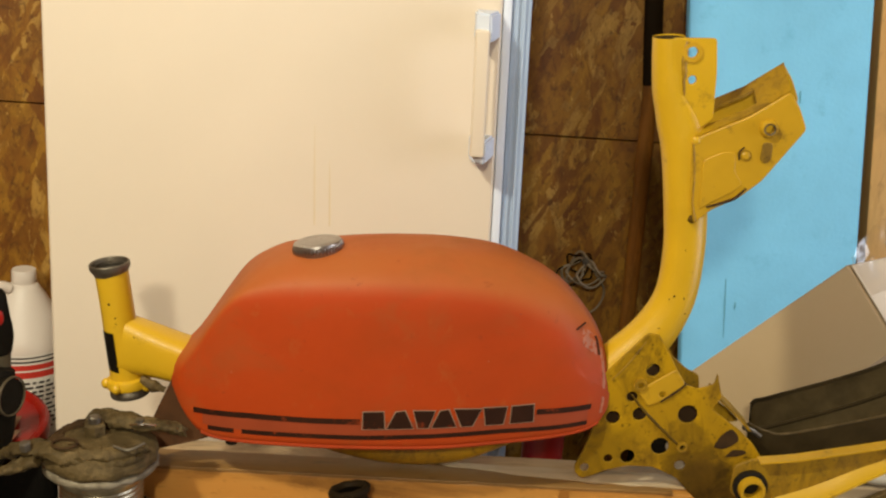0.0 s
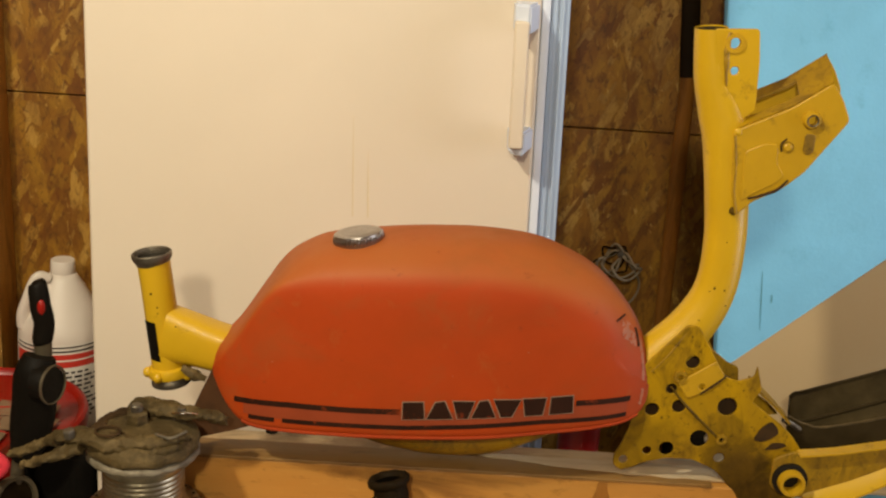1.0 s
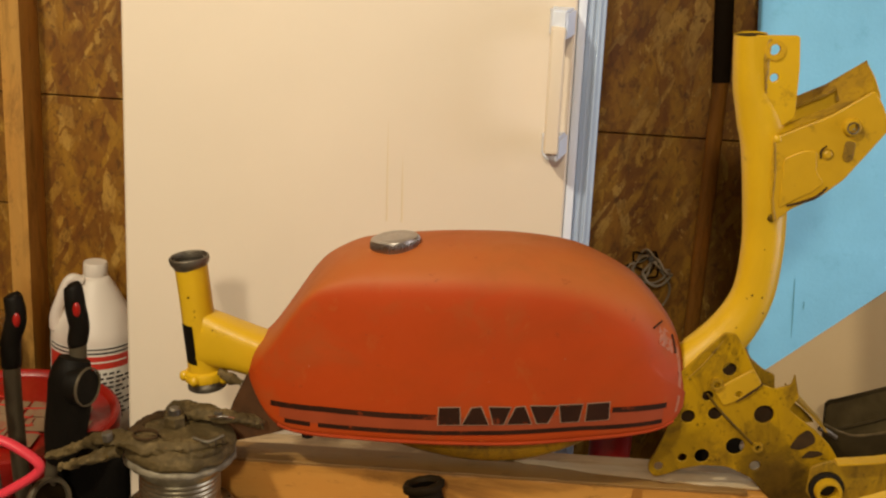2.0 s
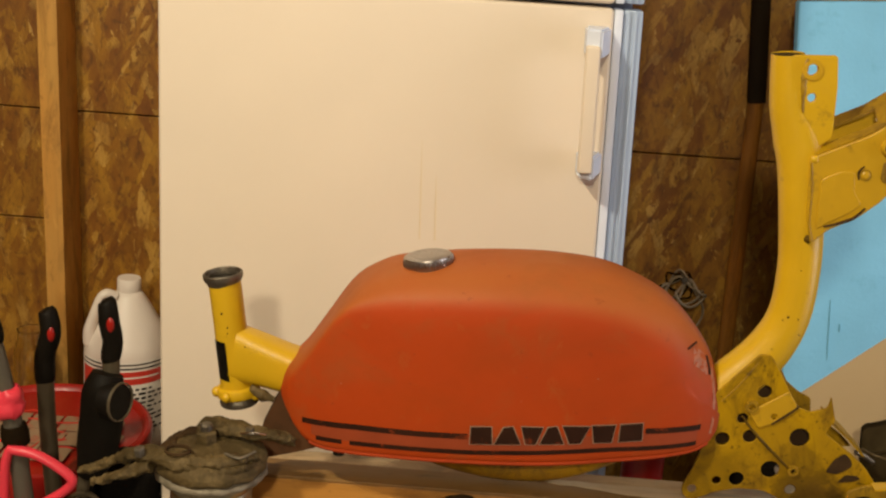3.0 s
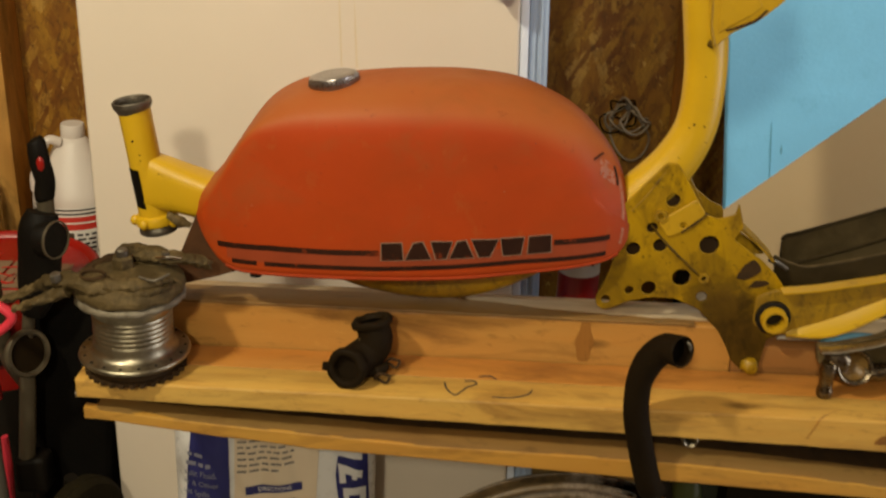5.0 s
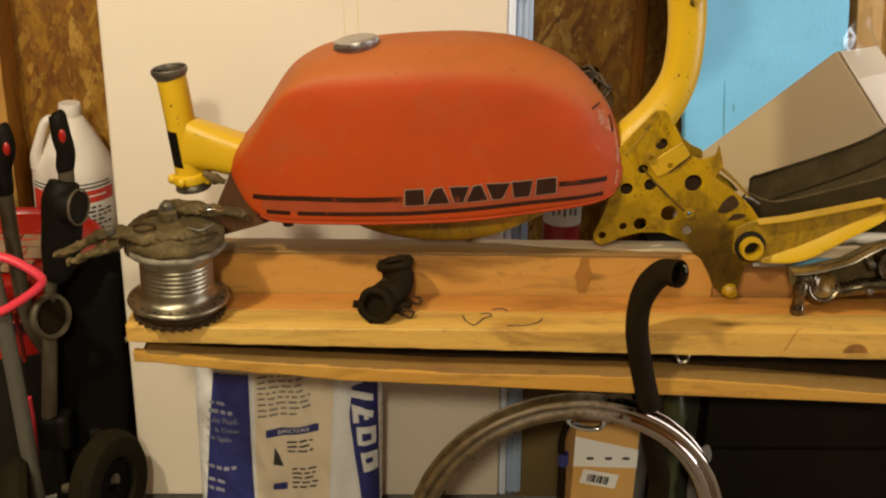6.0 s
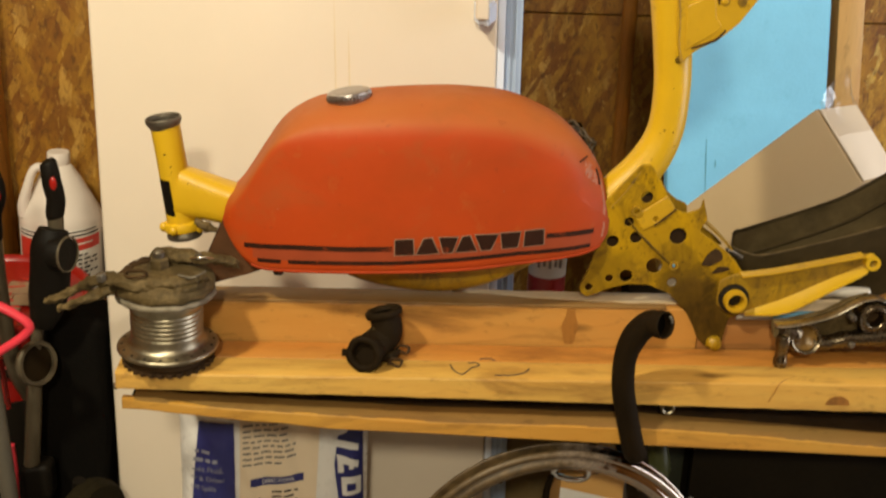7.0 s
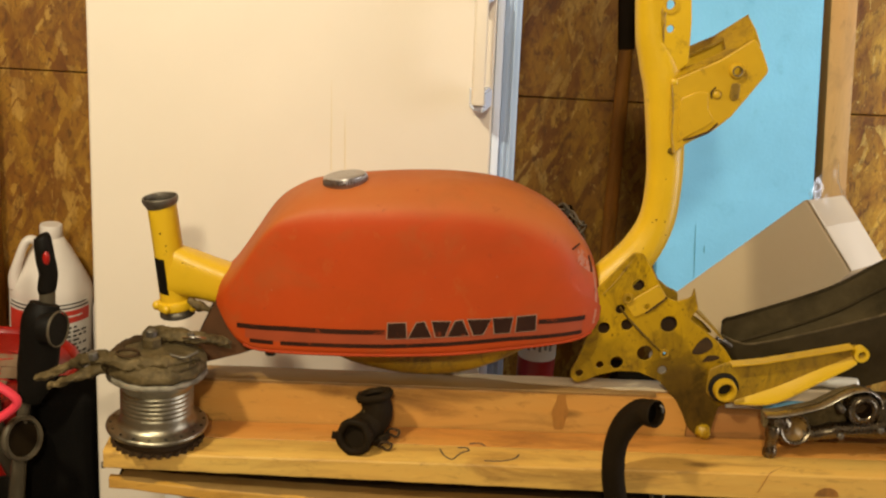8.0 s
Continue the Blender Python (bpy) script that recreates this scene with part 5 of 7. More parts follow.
def carton():
    c = thing("carton", (0.62, 0.25, 0.56), "grey cardboard carton leaning on its corner behind the bench", "box")
    p, u, v, w = Vector((0.661, 0.21, 0.859)), Vector((-0.2, 0.0, -0.1755)), Vector((0.089, 0.0, -0.113)), Vector((0.11, 0.13, -0.022))
    bm = bmesh.new()
    q = {}
    for i in (0, 1):
        for j in (0, 1):
            for k in (0, 1):
                q[i, j, k] = bm.verts.new(p + u * i + v * j + w * k)
    for f in (((0, 0, 0), (0, 1, 0), (1, 1, 0), (1, 0, 0)), ((0, 0, 1), (1, 0, 1), (1, 1, 1), (0, 1, 1)), ((0, 0, 0), (1, 0, 0), (1, 0, 1), (0, 0, 1)), ((0, 1, 0), (0, 1, 1), (1, 1, 1), (1, 1, 0)), ((1, 0, 0), (1, 1, 0), (1, 1, 1), (1, 0, 1)), ((0, 0, 0), (0, 0, 1), (0, 1, 1), (0, 1, 0))):
        bm.faces.new([q[k] for k in f])
    bmesh.ops.bevel(bm, geom=bm.edges[:], offset=0.002, segments=2, affect="EDGES")
    part("carton_body", bm, M_CARD, c)
    bm = bmesh.new()
    n = (v.cross(w)).normalized()
    if n.dot(u) > 0:
        n = -n
    a = [p + v * s + w * t + n * 0.0022 for s, t in ((0.02, 0.02), (0.98, 0.02), (0.98, 0.98), (0.02, 0.98))]
    f = bm.faces.new([bm.verts.new(x) for x in a])
    r = bmesh.ops.extrude_face_region(bm, geom=[f])
    bmesh.ops.translate(bm, vec=n * 0.0012, verts=[x for x in r["geom"] if isinstance(x, bmesh.types.BMVert)])
    part("end_flap", bm, M_CARD_LIT, c, "pale end flap, partly brightened for the light on it")
    return c


carton()
# crumpled clear bag on the carton
def clear_film(name):
    m = bpy.data.materials.new(name)
    m.use_nodes = True
    tr = m.node_tree
    out = tr.nodes["Material Output"]
    tr.nodes.remove(tr.nodes["Principled BSDF"])
    clear, gloss, both = tr.nodes.new("ShaderNodeBsdfTransparent"), tr.nodes.new("ShaderNodeBsdfGlossy"), tr.nodes.new("ShaderNodeMixShader")
    clear.inputs["Color"].default_value = (0.97, 0.96, 0.94, 1)
    gloss.inputs["Roughness"].default_value = 0.24
    both.inputs["Fac"].default_value = 0.15
    tr.links.new(clear.outputs[0], both.inputs[1])
    tr.links.new(gloss.outputs[0], both.inputs[2])
    tr.links.new(both.outputs[0], out.inputs["Surface"])
    return m


bm = bmesh.new()
corner, down, back = Vector((0.661, 0.21, 0.859)), Vector((0.089, 0.0, -0.113)), Vector((0.11, 0.13, -0.022))
out = down.cross(back).normalized()
out = out if out.x > 0 else -out
cols = []
for i in range(31):
    col = []
    for k in range(21):
        a, g = i / 30, k / 20
        p = corner + back * (1.02 * a + 0.01) + down * (0.42 * g - 0.04) + out * (0.006 + 0.010 * math.sin(math.pi * a) * (1 - g))
        p += Vector((0, 0, 0.052)) * max(0, math.sin(math.pi * min(1, a * 1.25))) ** 1.3 * (1 - g) ** 2
        loose = 0.3 + 0.7 * (1 - g)
        p += noise.noise_vector(p * 40) * 0.006 * loose + noise.noise_vector(p * 95) * 0.003 * loose
        col.append(bm.verts.new(p))
    cols.append(col)
for p, n in zip(cols, cols[1:]):
    for k in range(20):
        bm.faces.new((p[k], n[k], n[k + 1], p[k + 1]))
tagged(part("plastic_bag", bm, clear_film("clear_film"), None, "", 25), "crumpled clear plastic bag caught on the carton", "plastic bag")


def mudguard():
    m = thing("mudguard", (0.65, 0.06, 0.56), "long black enamelled moped mudguard lying open side up", "mudguard")
    near = spline([(0.498, 0.02, 0.712), (0.520, 0.02, 0.703), (0.548, 0.02, 0.701), (0.632, 0.02, 0.723), (0.726, 0.02, 0.753), (0.85, 0.02, 0.80), (0.98, 0.02, 0.86)], 8)
    far = spline([(0.530, 0.11, 0.690), (0.536, 0.11, 0.697), (0.556, 0.11, 0.703), (0.676, 0.11, 0.749), (0.756, 0.11, 0.797), (0.88, 0.11, 0.86), (1.01, 0.11, 0.93)], 8)
    bm = bmesh.new()
    rings = []
    for a, b in zip(near, far):
        a, b = Vector(a), Vector(b)
        sag = 0.05 * min(1.0, max(0.0, (a.x - 0.54) / 0.16))
        prof = [a + Vector((0, -0.005, 0.001)), a + Vector((0, -0.007, -0.004)), a + Vector((0.003, -0.004, -0.030 - sag * 0.4)), a + Vector((0.006, 0.006, -0.060 - sag)), a.lerp(b, 0.3) + Vector((0.008, 0, -0.074 - sag)), a.lerp(b, 0.7) + Vector((0.008, 0, -0.070 - sag)), b + Vector((0.004, -0.006, -0.042)), b + Vector((0, 0.002, -0.018)), b + Vector((0, 0.006, 0)), b + Vector((0, 0.002, 0.002)), b + Vector((0, -0.004, -0.016)), b + Vector((0.004, -0.012, -0.040)), a.lerp(b, 0.7) + Vector((0.008, -0.002, -0.055)), a.lerp(b, 0.3) + Vector((0.008, 0.002, -0.057)), a + Vector((0.006, 0.011, -0.042)), a + Vector((0.003, 0.002, -0.020)), a + Vector((0, 0.0, -0.003))]
        rings.append([bm.verts.new(p) for p in prof])
    n = len(rings[0])
    for a, b in zip(rings, rings[1:]):
        for k in range(n):
            bm.faces.new((a[k], a[(k + 1) % n], b[(k + 1) % n], b[k]))
    bm.faces.new(rings[0])
    bm.faces.new(rings[-1][::-1])
    part("mudguard_shell", bm, M_FENDER, m, "", 50)
    bm = bmesh.new()
    rows = []
    for a, b in zip(near, far):
        a, b = Vector(a), Vector(b)
        rows.append([bm.verts.new(p) for p in (a + Vector((0.001, 0.003, -0.006)), a + Vector((0.004, 0.006, -0.021)), a + Vector((0.007, 0.014, -0.040)), a.lerp(b, 0.3) + Vector((0.008, 0.002, -0.054)), a.lerp(b, 0.7) + Vector((0.008, -0.002, -0.052)), b + Vector((0.004, -0.015, -0.038)), b + Vector((0, -0.007, -0.015)), b + Vector((0, -0.001, 0.0005)))])
    for a, b in zip(rows, rows[1:]):
        for k in range(7):
            bm.faces.new((a[k], a[k + 1], b[k + 1], b[k]))
    part("inner_face", bm, M_FENDER_IN, m, "dusty brown inner face", 50)
    part("rolled_edge", sweep(bmesh.new(), [(p[0], p[1] - 0.0055, p[2] + 0.0005, 0.0015) for p in near], 10), M_GREASE, m, "worn rolled edge")
    part("rolled_edge", sweep(bmesh.new(), [(p[0], p[1] + 0.0035, p[2] + 0.0025, 0.0022) for p in far], 10), M_FENDER, m)
    part("stiffening_rib", sweep(bmesh.new(), [(p[0] + 0.003, p[1] - 0.0135, p[2] - 0.030, 0.0022) for p in far[6:]], 8), M_FENDER, m, "pressed rib along the inner face")
    part("bare_tip", tube([(0.492, 0.012, 0.708, 0.003), (0.503, 0.015, 0.703, 0.004), (0.515, 0.013, 0.696, 0.003)], 4, 10), M_STEEL, m, "scratched bare metal tip")
    part("prop_block", boxed(0.80, 0.86, 0.03, 0.10, 0.5555, 0.672, bevel=0.003), M_PINE_OLD, m)
    return m


mudguard()


# ---- on the bench ----
def wheel_hub():
    h = thing("wheel_hub", (-0.245, -0.108, 0.589), "aluminium moped wheel hub with greasy brake plate standing on the bench", "wheel hub")
    b = (-0.245, -0.1085, 0.589)
    k = 30
    star = []
    for i in range(k * 4):
        a = 2 * math.pi * i / (k * 4)
        r = (0.0535, 0.0575, 0.0575, 0.0535)[i % 4]
        star.append((r * math.cos(a), r * math.sin(a)))
    bm = bmesh.new()
    lo = [bm.verts.new((b[0] + x, b[1] + y, b[2] + 0.0005)) for x, y in star]
    hi = [bm.verts.new((b[0] + x, b[1] + y, b[2] + 0.006)) for x, y in star]
    bm.faces.new(lo[::-1])
    bm.faces.new(hi)
    for i in range(len(lo)):
        j = (i + 1) % len(lo)
        bm.faces.new((lo[i], lo[j], hi[j], hi[i]))
    part("sprocket", bm, M_RUST_SHADE, h, "dark toothed sprocket")
    part("sprocket_carrier", lathe(bmesh.new(), [(0, 0.006), (0.050, 0.006), (0.050, 0.018), (0, 0.018)], b, (0, 0, 1)), M_RUST_SHADE, h)
    prof = [(0.0, 0.018), (0.0600, 0.018), (0.0624, 0.0192), (0.0632, 0.0215), (0.0624, 0.0238), (0.0600, 0.0250), (0.0510, 0.0262), (0.0472, 0.0290), (0.0456, 0.034), (0.0450, 0.040)]
    for i in range(6):
        z = 0.0445 + i * 0.0058
        prof += [(0.0450, z - 0.0016), (0.0439, z - 0.0006), (0.0439, z + 0.0006), (0.0450, z + 0.0016)]
    prof += [(0.0450, 0.080), (0.0455, 0.0850), (0.0, 0.0850)]
    drum = part("hub_shell", lathe(bmesh.new(), prof, b, (0, 0, 1), 64), M_HUB, h, "", 50)
    bm = lathe(bmesh.new(), [(0.0, 0.0852), (0.0462, 0.0852), (0.0505, 0.0880), (0.0590, 0.0900), (0.0612, 0.0915), (0.0618, 0.0940), (0.0610, 0.0965), (0.059, 0.098), (0.0, 0.098)], b, (0, 0, 1), 64)
    part("upper_flange", roughen(bm, 130, 0.0016), M_DUSTY_ALU, h, "dusty upper spoke flange", 60)
    for i in range(18):
        a = 2 * math.pi * (i + 0.5) / 18
        # no hole is cut: a black disc paints its shade
        hole = lathe(bmesh.new(), [(0, 0), (0.0019, 0), (0.0019, 0.001), (0, 0.001)], (b[0] + 0.0568 * math.cos(a), b[1] + 0.0568 * math.sin(a), b[2] + 0.0249), (0, 0, 1), 10)
        part("spoke_hole", hole, M_BLACK, drum)
    bm = lathe(bmesh.new(), [(0.0, 0.0975), (0.058, 0.0975), (0.0618, 0.103), (0.060, 0.112), (0.050, 0.119), (0.030, 0.124), (0.0, 0.126)], b, (0, 0, 1), 48)
    part("brake_plate", roughen(bm, 60, 0.003, 3), M_GREASE, h, "greasy brake plate", 60)

    def lobe(name, rows, seed, mat=M_GREASE):
        part(name, roughen(roughen(tube([(*p[:4], p[4] * 0.72) for p in rows], 12, 28, side=(0, 0, 1)), 55, 0.0035, seed), 190, 0.0028, seed), mat, h, "greasy forked lever" if "lever" in name else "", 70)

    Z = b[2]
    lobe("brake_lever", [(-0.232, -0.150, Z + 0.110, 0.010, 0.012), (-0.275, -0.150, Z + 0.120, 0.013, 0.013), (-0.305, -0.140, Z + 0.121, 0.013, 0.012), (-0.335, -0.125, Z + 0.108, 0.010, 0.009), (-0.365, -0.115, Z + 0.090, 0.007, 0.006), (-0.393, -0.110, Z + 0.077, 0.0055, 0.005)], 1)
    lobe("brake_lever", [(-0.300, -0.150, Z + 0.114, 0.010, 0.010), (-0.335, -0.150, Z + 0.098, 0.009, 0.007), (-0.358, -0.142, Z + 0.086, 0.0065, 0.0055), (-0.371, -0.138, Z + 0.079, 0.005, 0.0045)], 2)
    lobe("anchor_arm", [(-0.262, -0.075, Z + 0.128, 0.016, 0.012), (-0.228, -0.085, Z + 0.132, 0.015, 0.011), (-0.198, -0.095, Z + 0.134, 0.010, 0.008), (-0.170, -0.090, Z + 0.128, 0.009, 0.008), (-0.158, -0.085, Z + 0.122, 0.006, 0.006)], 5)
    lobe("brake_rib", [(-0.268, -0.152, Z + 0.120, 0.008, 0.010), (-0.240, -0.150, Z + 0.121, 0.010, 0.010), (-0.210, -0.140, Z + 0.122, 0.008, 0.008), (-0.194, -0.125, Z + 0.120, 0.006, 0.006)], 7)
    lobe("brake_rib", [(-0.236, -0.158, Z + 0.112, 0.006, 0.008), (-0.215, -0.150, Z + 0.114, 0.007, 0.008), (-0.200, -0.137, Z + 0.114, 0.006, 0.007), (-0.191, -0.118, Z + 0.112, 0.004, 0.005)], 11)
    lobe("brake_rib", [(-0.300, -0.128, Z + 0.112, 0.006, 0.007), (-0.288, -0.098, Z + 0.118, 0.008, 0.008), (-0.266, -0.076, Z + 0.120, 0.008, 0.008), (-0.240, -0.066, Z + 0.116, 0.005, 0.005)], 13, M_RUST_SHADE)
    part("cam_bolt", lathe(bmesh.new(), [(0, 0.0), (0.0062, 0.0), (0.0062, 0.008), (0.0050, 0.0095), (0, 0.0095)], (-0.312, -0.150, Z + 0.124), (-0.1, -0.1, 1), 6), M_STEEL, h, "", 20)
    part("cam_bolt", lathe(bmesh.new(), [(0, 0.0), (0.0045, 0.0), (0.0045, 0.006), (0, 0.007)], (-0.205, -0.100, Z + 0.136), (0.1, 0, 1), 6), M_STEEL, h, "", 20)
    part("bright_edge", tube([(-0.214, -0.106, Z + 0.137, 0.0014), (-0.200, -0.108, Z + 0.139, 0.0018), (-0.186, -0.103, Z + 0.136, 0.0012)], 5, 8), M_CHROME, h, "bright metal edge")
    coil = [(-0.272 + 0.013 * math.cos(a), -0.148 + 0.011 * math.sin(a), Z + 0.131 + 0.0009 * a / 6.28, 0.0013) for a in (k * 0.35 for k in range(46))]
    part("return_spring", sweep(bmesh.new(), coil, 8), M_RUST_SHADE, h, "rusty return spring")
    part("axle", lathe(bmesh.new(), [(0, 0.12), (0.0068, 0.12), (0.0068, 0.1455), (0.005, 0.147), (0, 0.147)], (b[0] - 0.006, b[1], b[2]), (0, 0, 1), 20), M_STEEL, h)
    part("axle_nut", lathe(bmesh.new(), [(0, 0.126), (0.0125, 0.126), (0.0125, 0.1370), (0.0105, 0.1390), (0, 0.1390)], (b[0] - 0.006, b[1], b[2]), (0, 0, 1), 6), M_GREASE, h, "greasy hexagon nut", 20)
    part("cable_wire", tube([(-0.222, -0.145, Z + 0.131, 0.0016), (-0.205, -0.150, Z + 0.130, 0.0016), (-0.19, -0.140, Z + 0.134, 0.0016)], 5, 8), M_STEEL, h)
    return h


wheel_hub()


def intake_boot():
    m = thing("rubber_boot", (0.005, -0.105, 0.589), "black rubber intake elbow with flared ends lying on the bench", "rubber elbow")
    mouth, out = Vector((0.003, -0.131, 0.6120)), Vector((-0.30, -0.93, 0.20)).normalized()
    head, up = Vector((0.0265, -0.0860, 0.6480)), Vector((-0.22, 0.18, 1.0)).normalized()
    neck = [(*(mouth - out * 0.004), 0.0212), (*(mouth - out * 0.016), 0.0208), (0.0150, -0.104, 0.6110, 0.0206), (0.0265, -0.094, 0.6180, 0.0208), (0.0305, -0.0900, 0.6310, 0.0206), (*(head - up * 0.001), 0.0198)]
    part("elbow", roughen(tube(neck, 8, 32), 40, 0.0016), M_RUBBER, m, "", 60)
    part("flared_end", roughen(lathe(bmesh.new(), [(0.0135, -0.012), (0.0190, -0.012), (0.0208, -0.007), (0.0232, -0.005), (0.0240, -0.001), (0.0232, 0.004), (0.0205, 0.0062), (0.0165, 0.0060), (0.0140, 0.0035)], mouth, out, 48), 90, 0.0016), M_RUBBER, m, "ragged rubber lip", 60)
    part("bore", lathe(bmesh.new(), [(0, -0.011), (0.0134, -0.011), (0.0134, -0.009), (0, -0.009)], mouth, out, 24), M_HOLLOW_SHADE, m, "near-black disc for the shade in the bore")
    part("flared_end", roughen(lathe(bmesh.new(), [(0.0150, -0.003), (0.0222, -0.004), (0.0242, -0.001), (0.0242, 0.003), (0.0224, 0.0055), (0.0185, 0.0058), (0.0155, 0.003)], head, up, 40), 100, 0.0014), M_RUBBER, m, "rubber lip of the upright end", 60)
    part("bore", lathe(bmesh.new(), [(0, -0.002), (0.0149, -0.002), (0.0149, 0.0005), (0, 0.0005)], head, up, 24), M_HOLLOW_SHADE, m, "near-black disc for the shade in the bore")
    # paler line laid on for the sheen along the elbow's left edge
    part("mould_line", tube([(0.0120, -0.1050, 0.6290, 0.0008), (0.0150, -0.0990, 0.6370, 0.0010), (0.0135, -0.0955, 0.6450, 0.0008)], 4, 6), M_GREASE, m)
    part("strap_ear", roughen(boxed(-0.0262, -0.0165, -0.131, -0.124, 0.607, 0.6155, bevel=0.002), 90, 0.0015), M_RUBBER, m)
    for c, rx, rz in (((0.0520, -0.098, 0.6035), 0.0080, 0.0048), ((0.0420, -0.121, 0.5960), 0.0085, 0.0050)):
        rows = [(c[0] + rx * math.cos(a), c[1] + 0.002 * math.sin(2 * a), c[2] + rz * math.sin(a) + 0.0012 * math.cos(3 * a), 0.0017) for a in (2 * math.pi * i / 20 for i in range(20))]
        part("clamp_loop", sweep(bmesh.new(), rows, 8, closed=True), M_RUST_SHADE, m, "dark wire clamp loop")
    part("clamp_root", roughen(tube([(0.024, -0.112, 0.598, 0.006), (0.036, -0.112, 0.600, 0.007), (0.047, -0.104, 0.603, 0.004)], 4, 12), 90, 0.002), M_RUBBER, m, "", 60)
    part("boot_foot", roughen(ball(bmesh.new(), (0.018, -0.104, 0.5985), 0.0165, (1.2, 1, 0.55), 14), 60, 0.002), M_RUBBER, m)
    return m


intake_boot()


def hose():
    h = thing("rubber_hose", (0.40, -0.17, FLOOR), "thick black rubber hose bent over in front of the bench", "hose")
    rows = [(0.3535, -0.1945, 0.6900), (0.3480, -0.1880, 0.6880), (0.3400, -0.1820, 0.6790), (0.3310, -0.1770, 0.6620), (0.3245, -0.1730, 0.6340), (0.3260, -0.1700, 0.5950), (0.3345, -0.1675, 0.5550), (0.3450, -0.1660, 0.5150), (0.3530, -0.1580, 0.4910), (0.3650, -0.1200, 0.4700), (0.3740, -0.0900, 0.4500), (0.3810, -0.0740, 0.4200), (0.3870, -0.0640, 0.3700), (0.407, -0.0500, 0.295), (0.407, -0.045, 0.2), (0.408, -0.045, FLOOR)]
    part("hose_wall", tube([(*r, 0.0158 if i < 4 else 0.0138 + 0.0001 * i) for i, r in enumerate(rows)], 6, 24), M_RUBBER, h)
    d = Vector((0.60, -0.76, 0.22)).normalized()
    part("hose_mouth", lathe(bmesh.new(), [(0.0142, -0.004), (0.0158, -0.004), (0.0168, 0.004), (0.0170, 0.0125), (0.0160, 0.0138), (0.0146, 0.0125)], rows[0], d, 32), M_RUBBER, h)
    # disc closes the hose end; its black stands for shade
    part("bore", lathe(bmesh.new(), [(0, 0.0003), (0.0141, 0.0003), (0.0141, 0.0012), (0, 0.0012)], rows[0], d, 24), M_HOLLOW_SHADE, h, "near-black disc for the shade in the bore")
    part("wire_end", tube([(0.3650, -0.2030, 0.7040, 0.0014), (0.3680, -0.2045, 0.7010, 0.0020), (0.3685, -0.2055, 0.6955, 0.0012)], 5, 8), M_STEEL, h, "bright wire end")
    return h


hose()


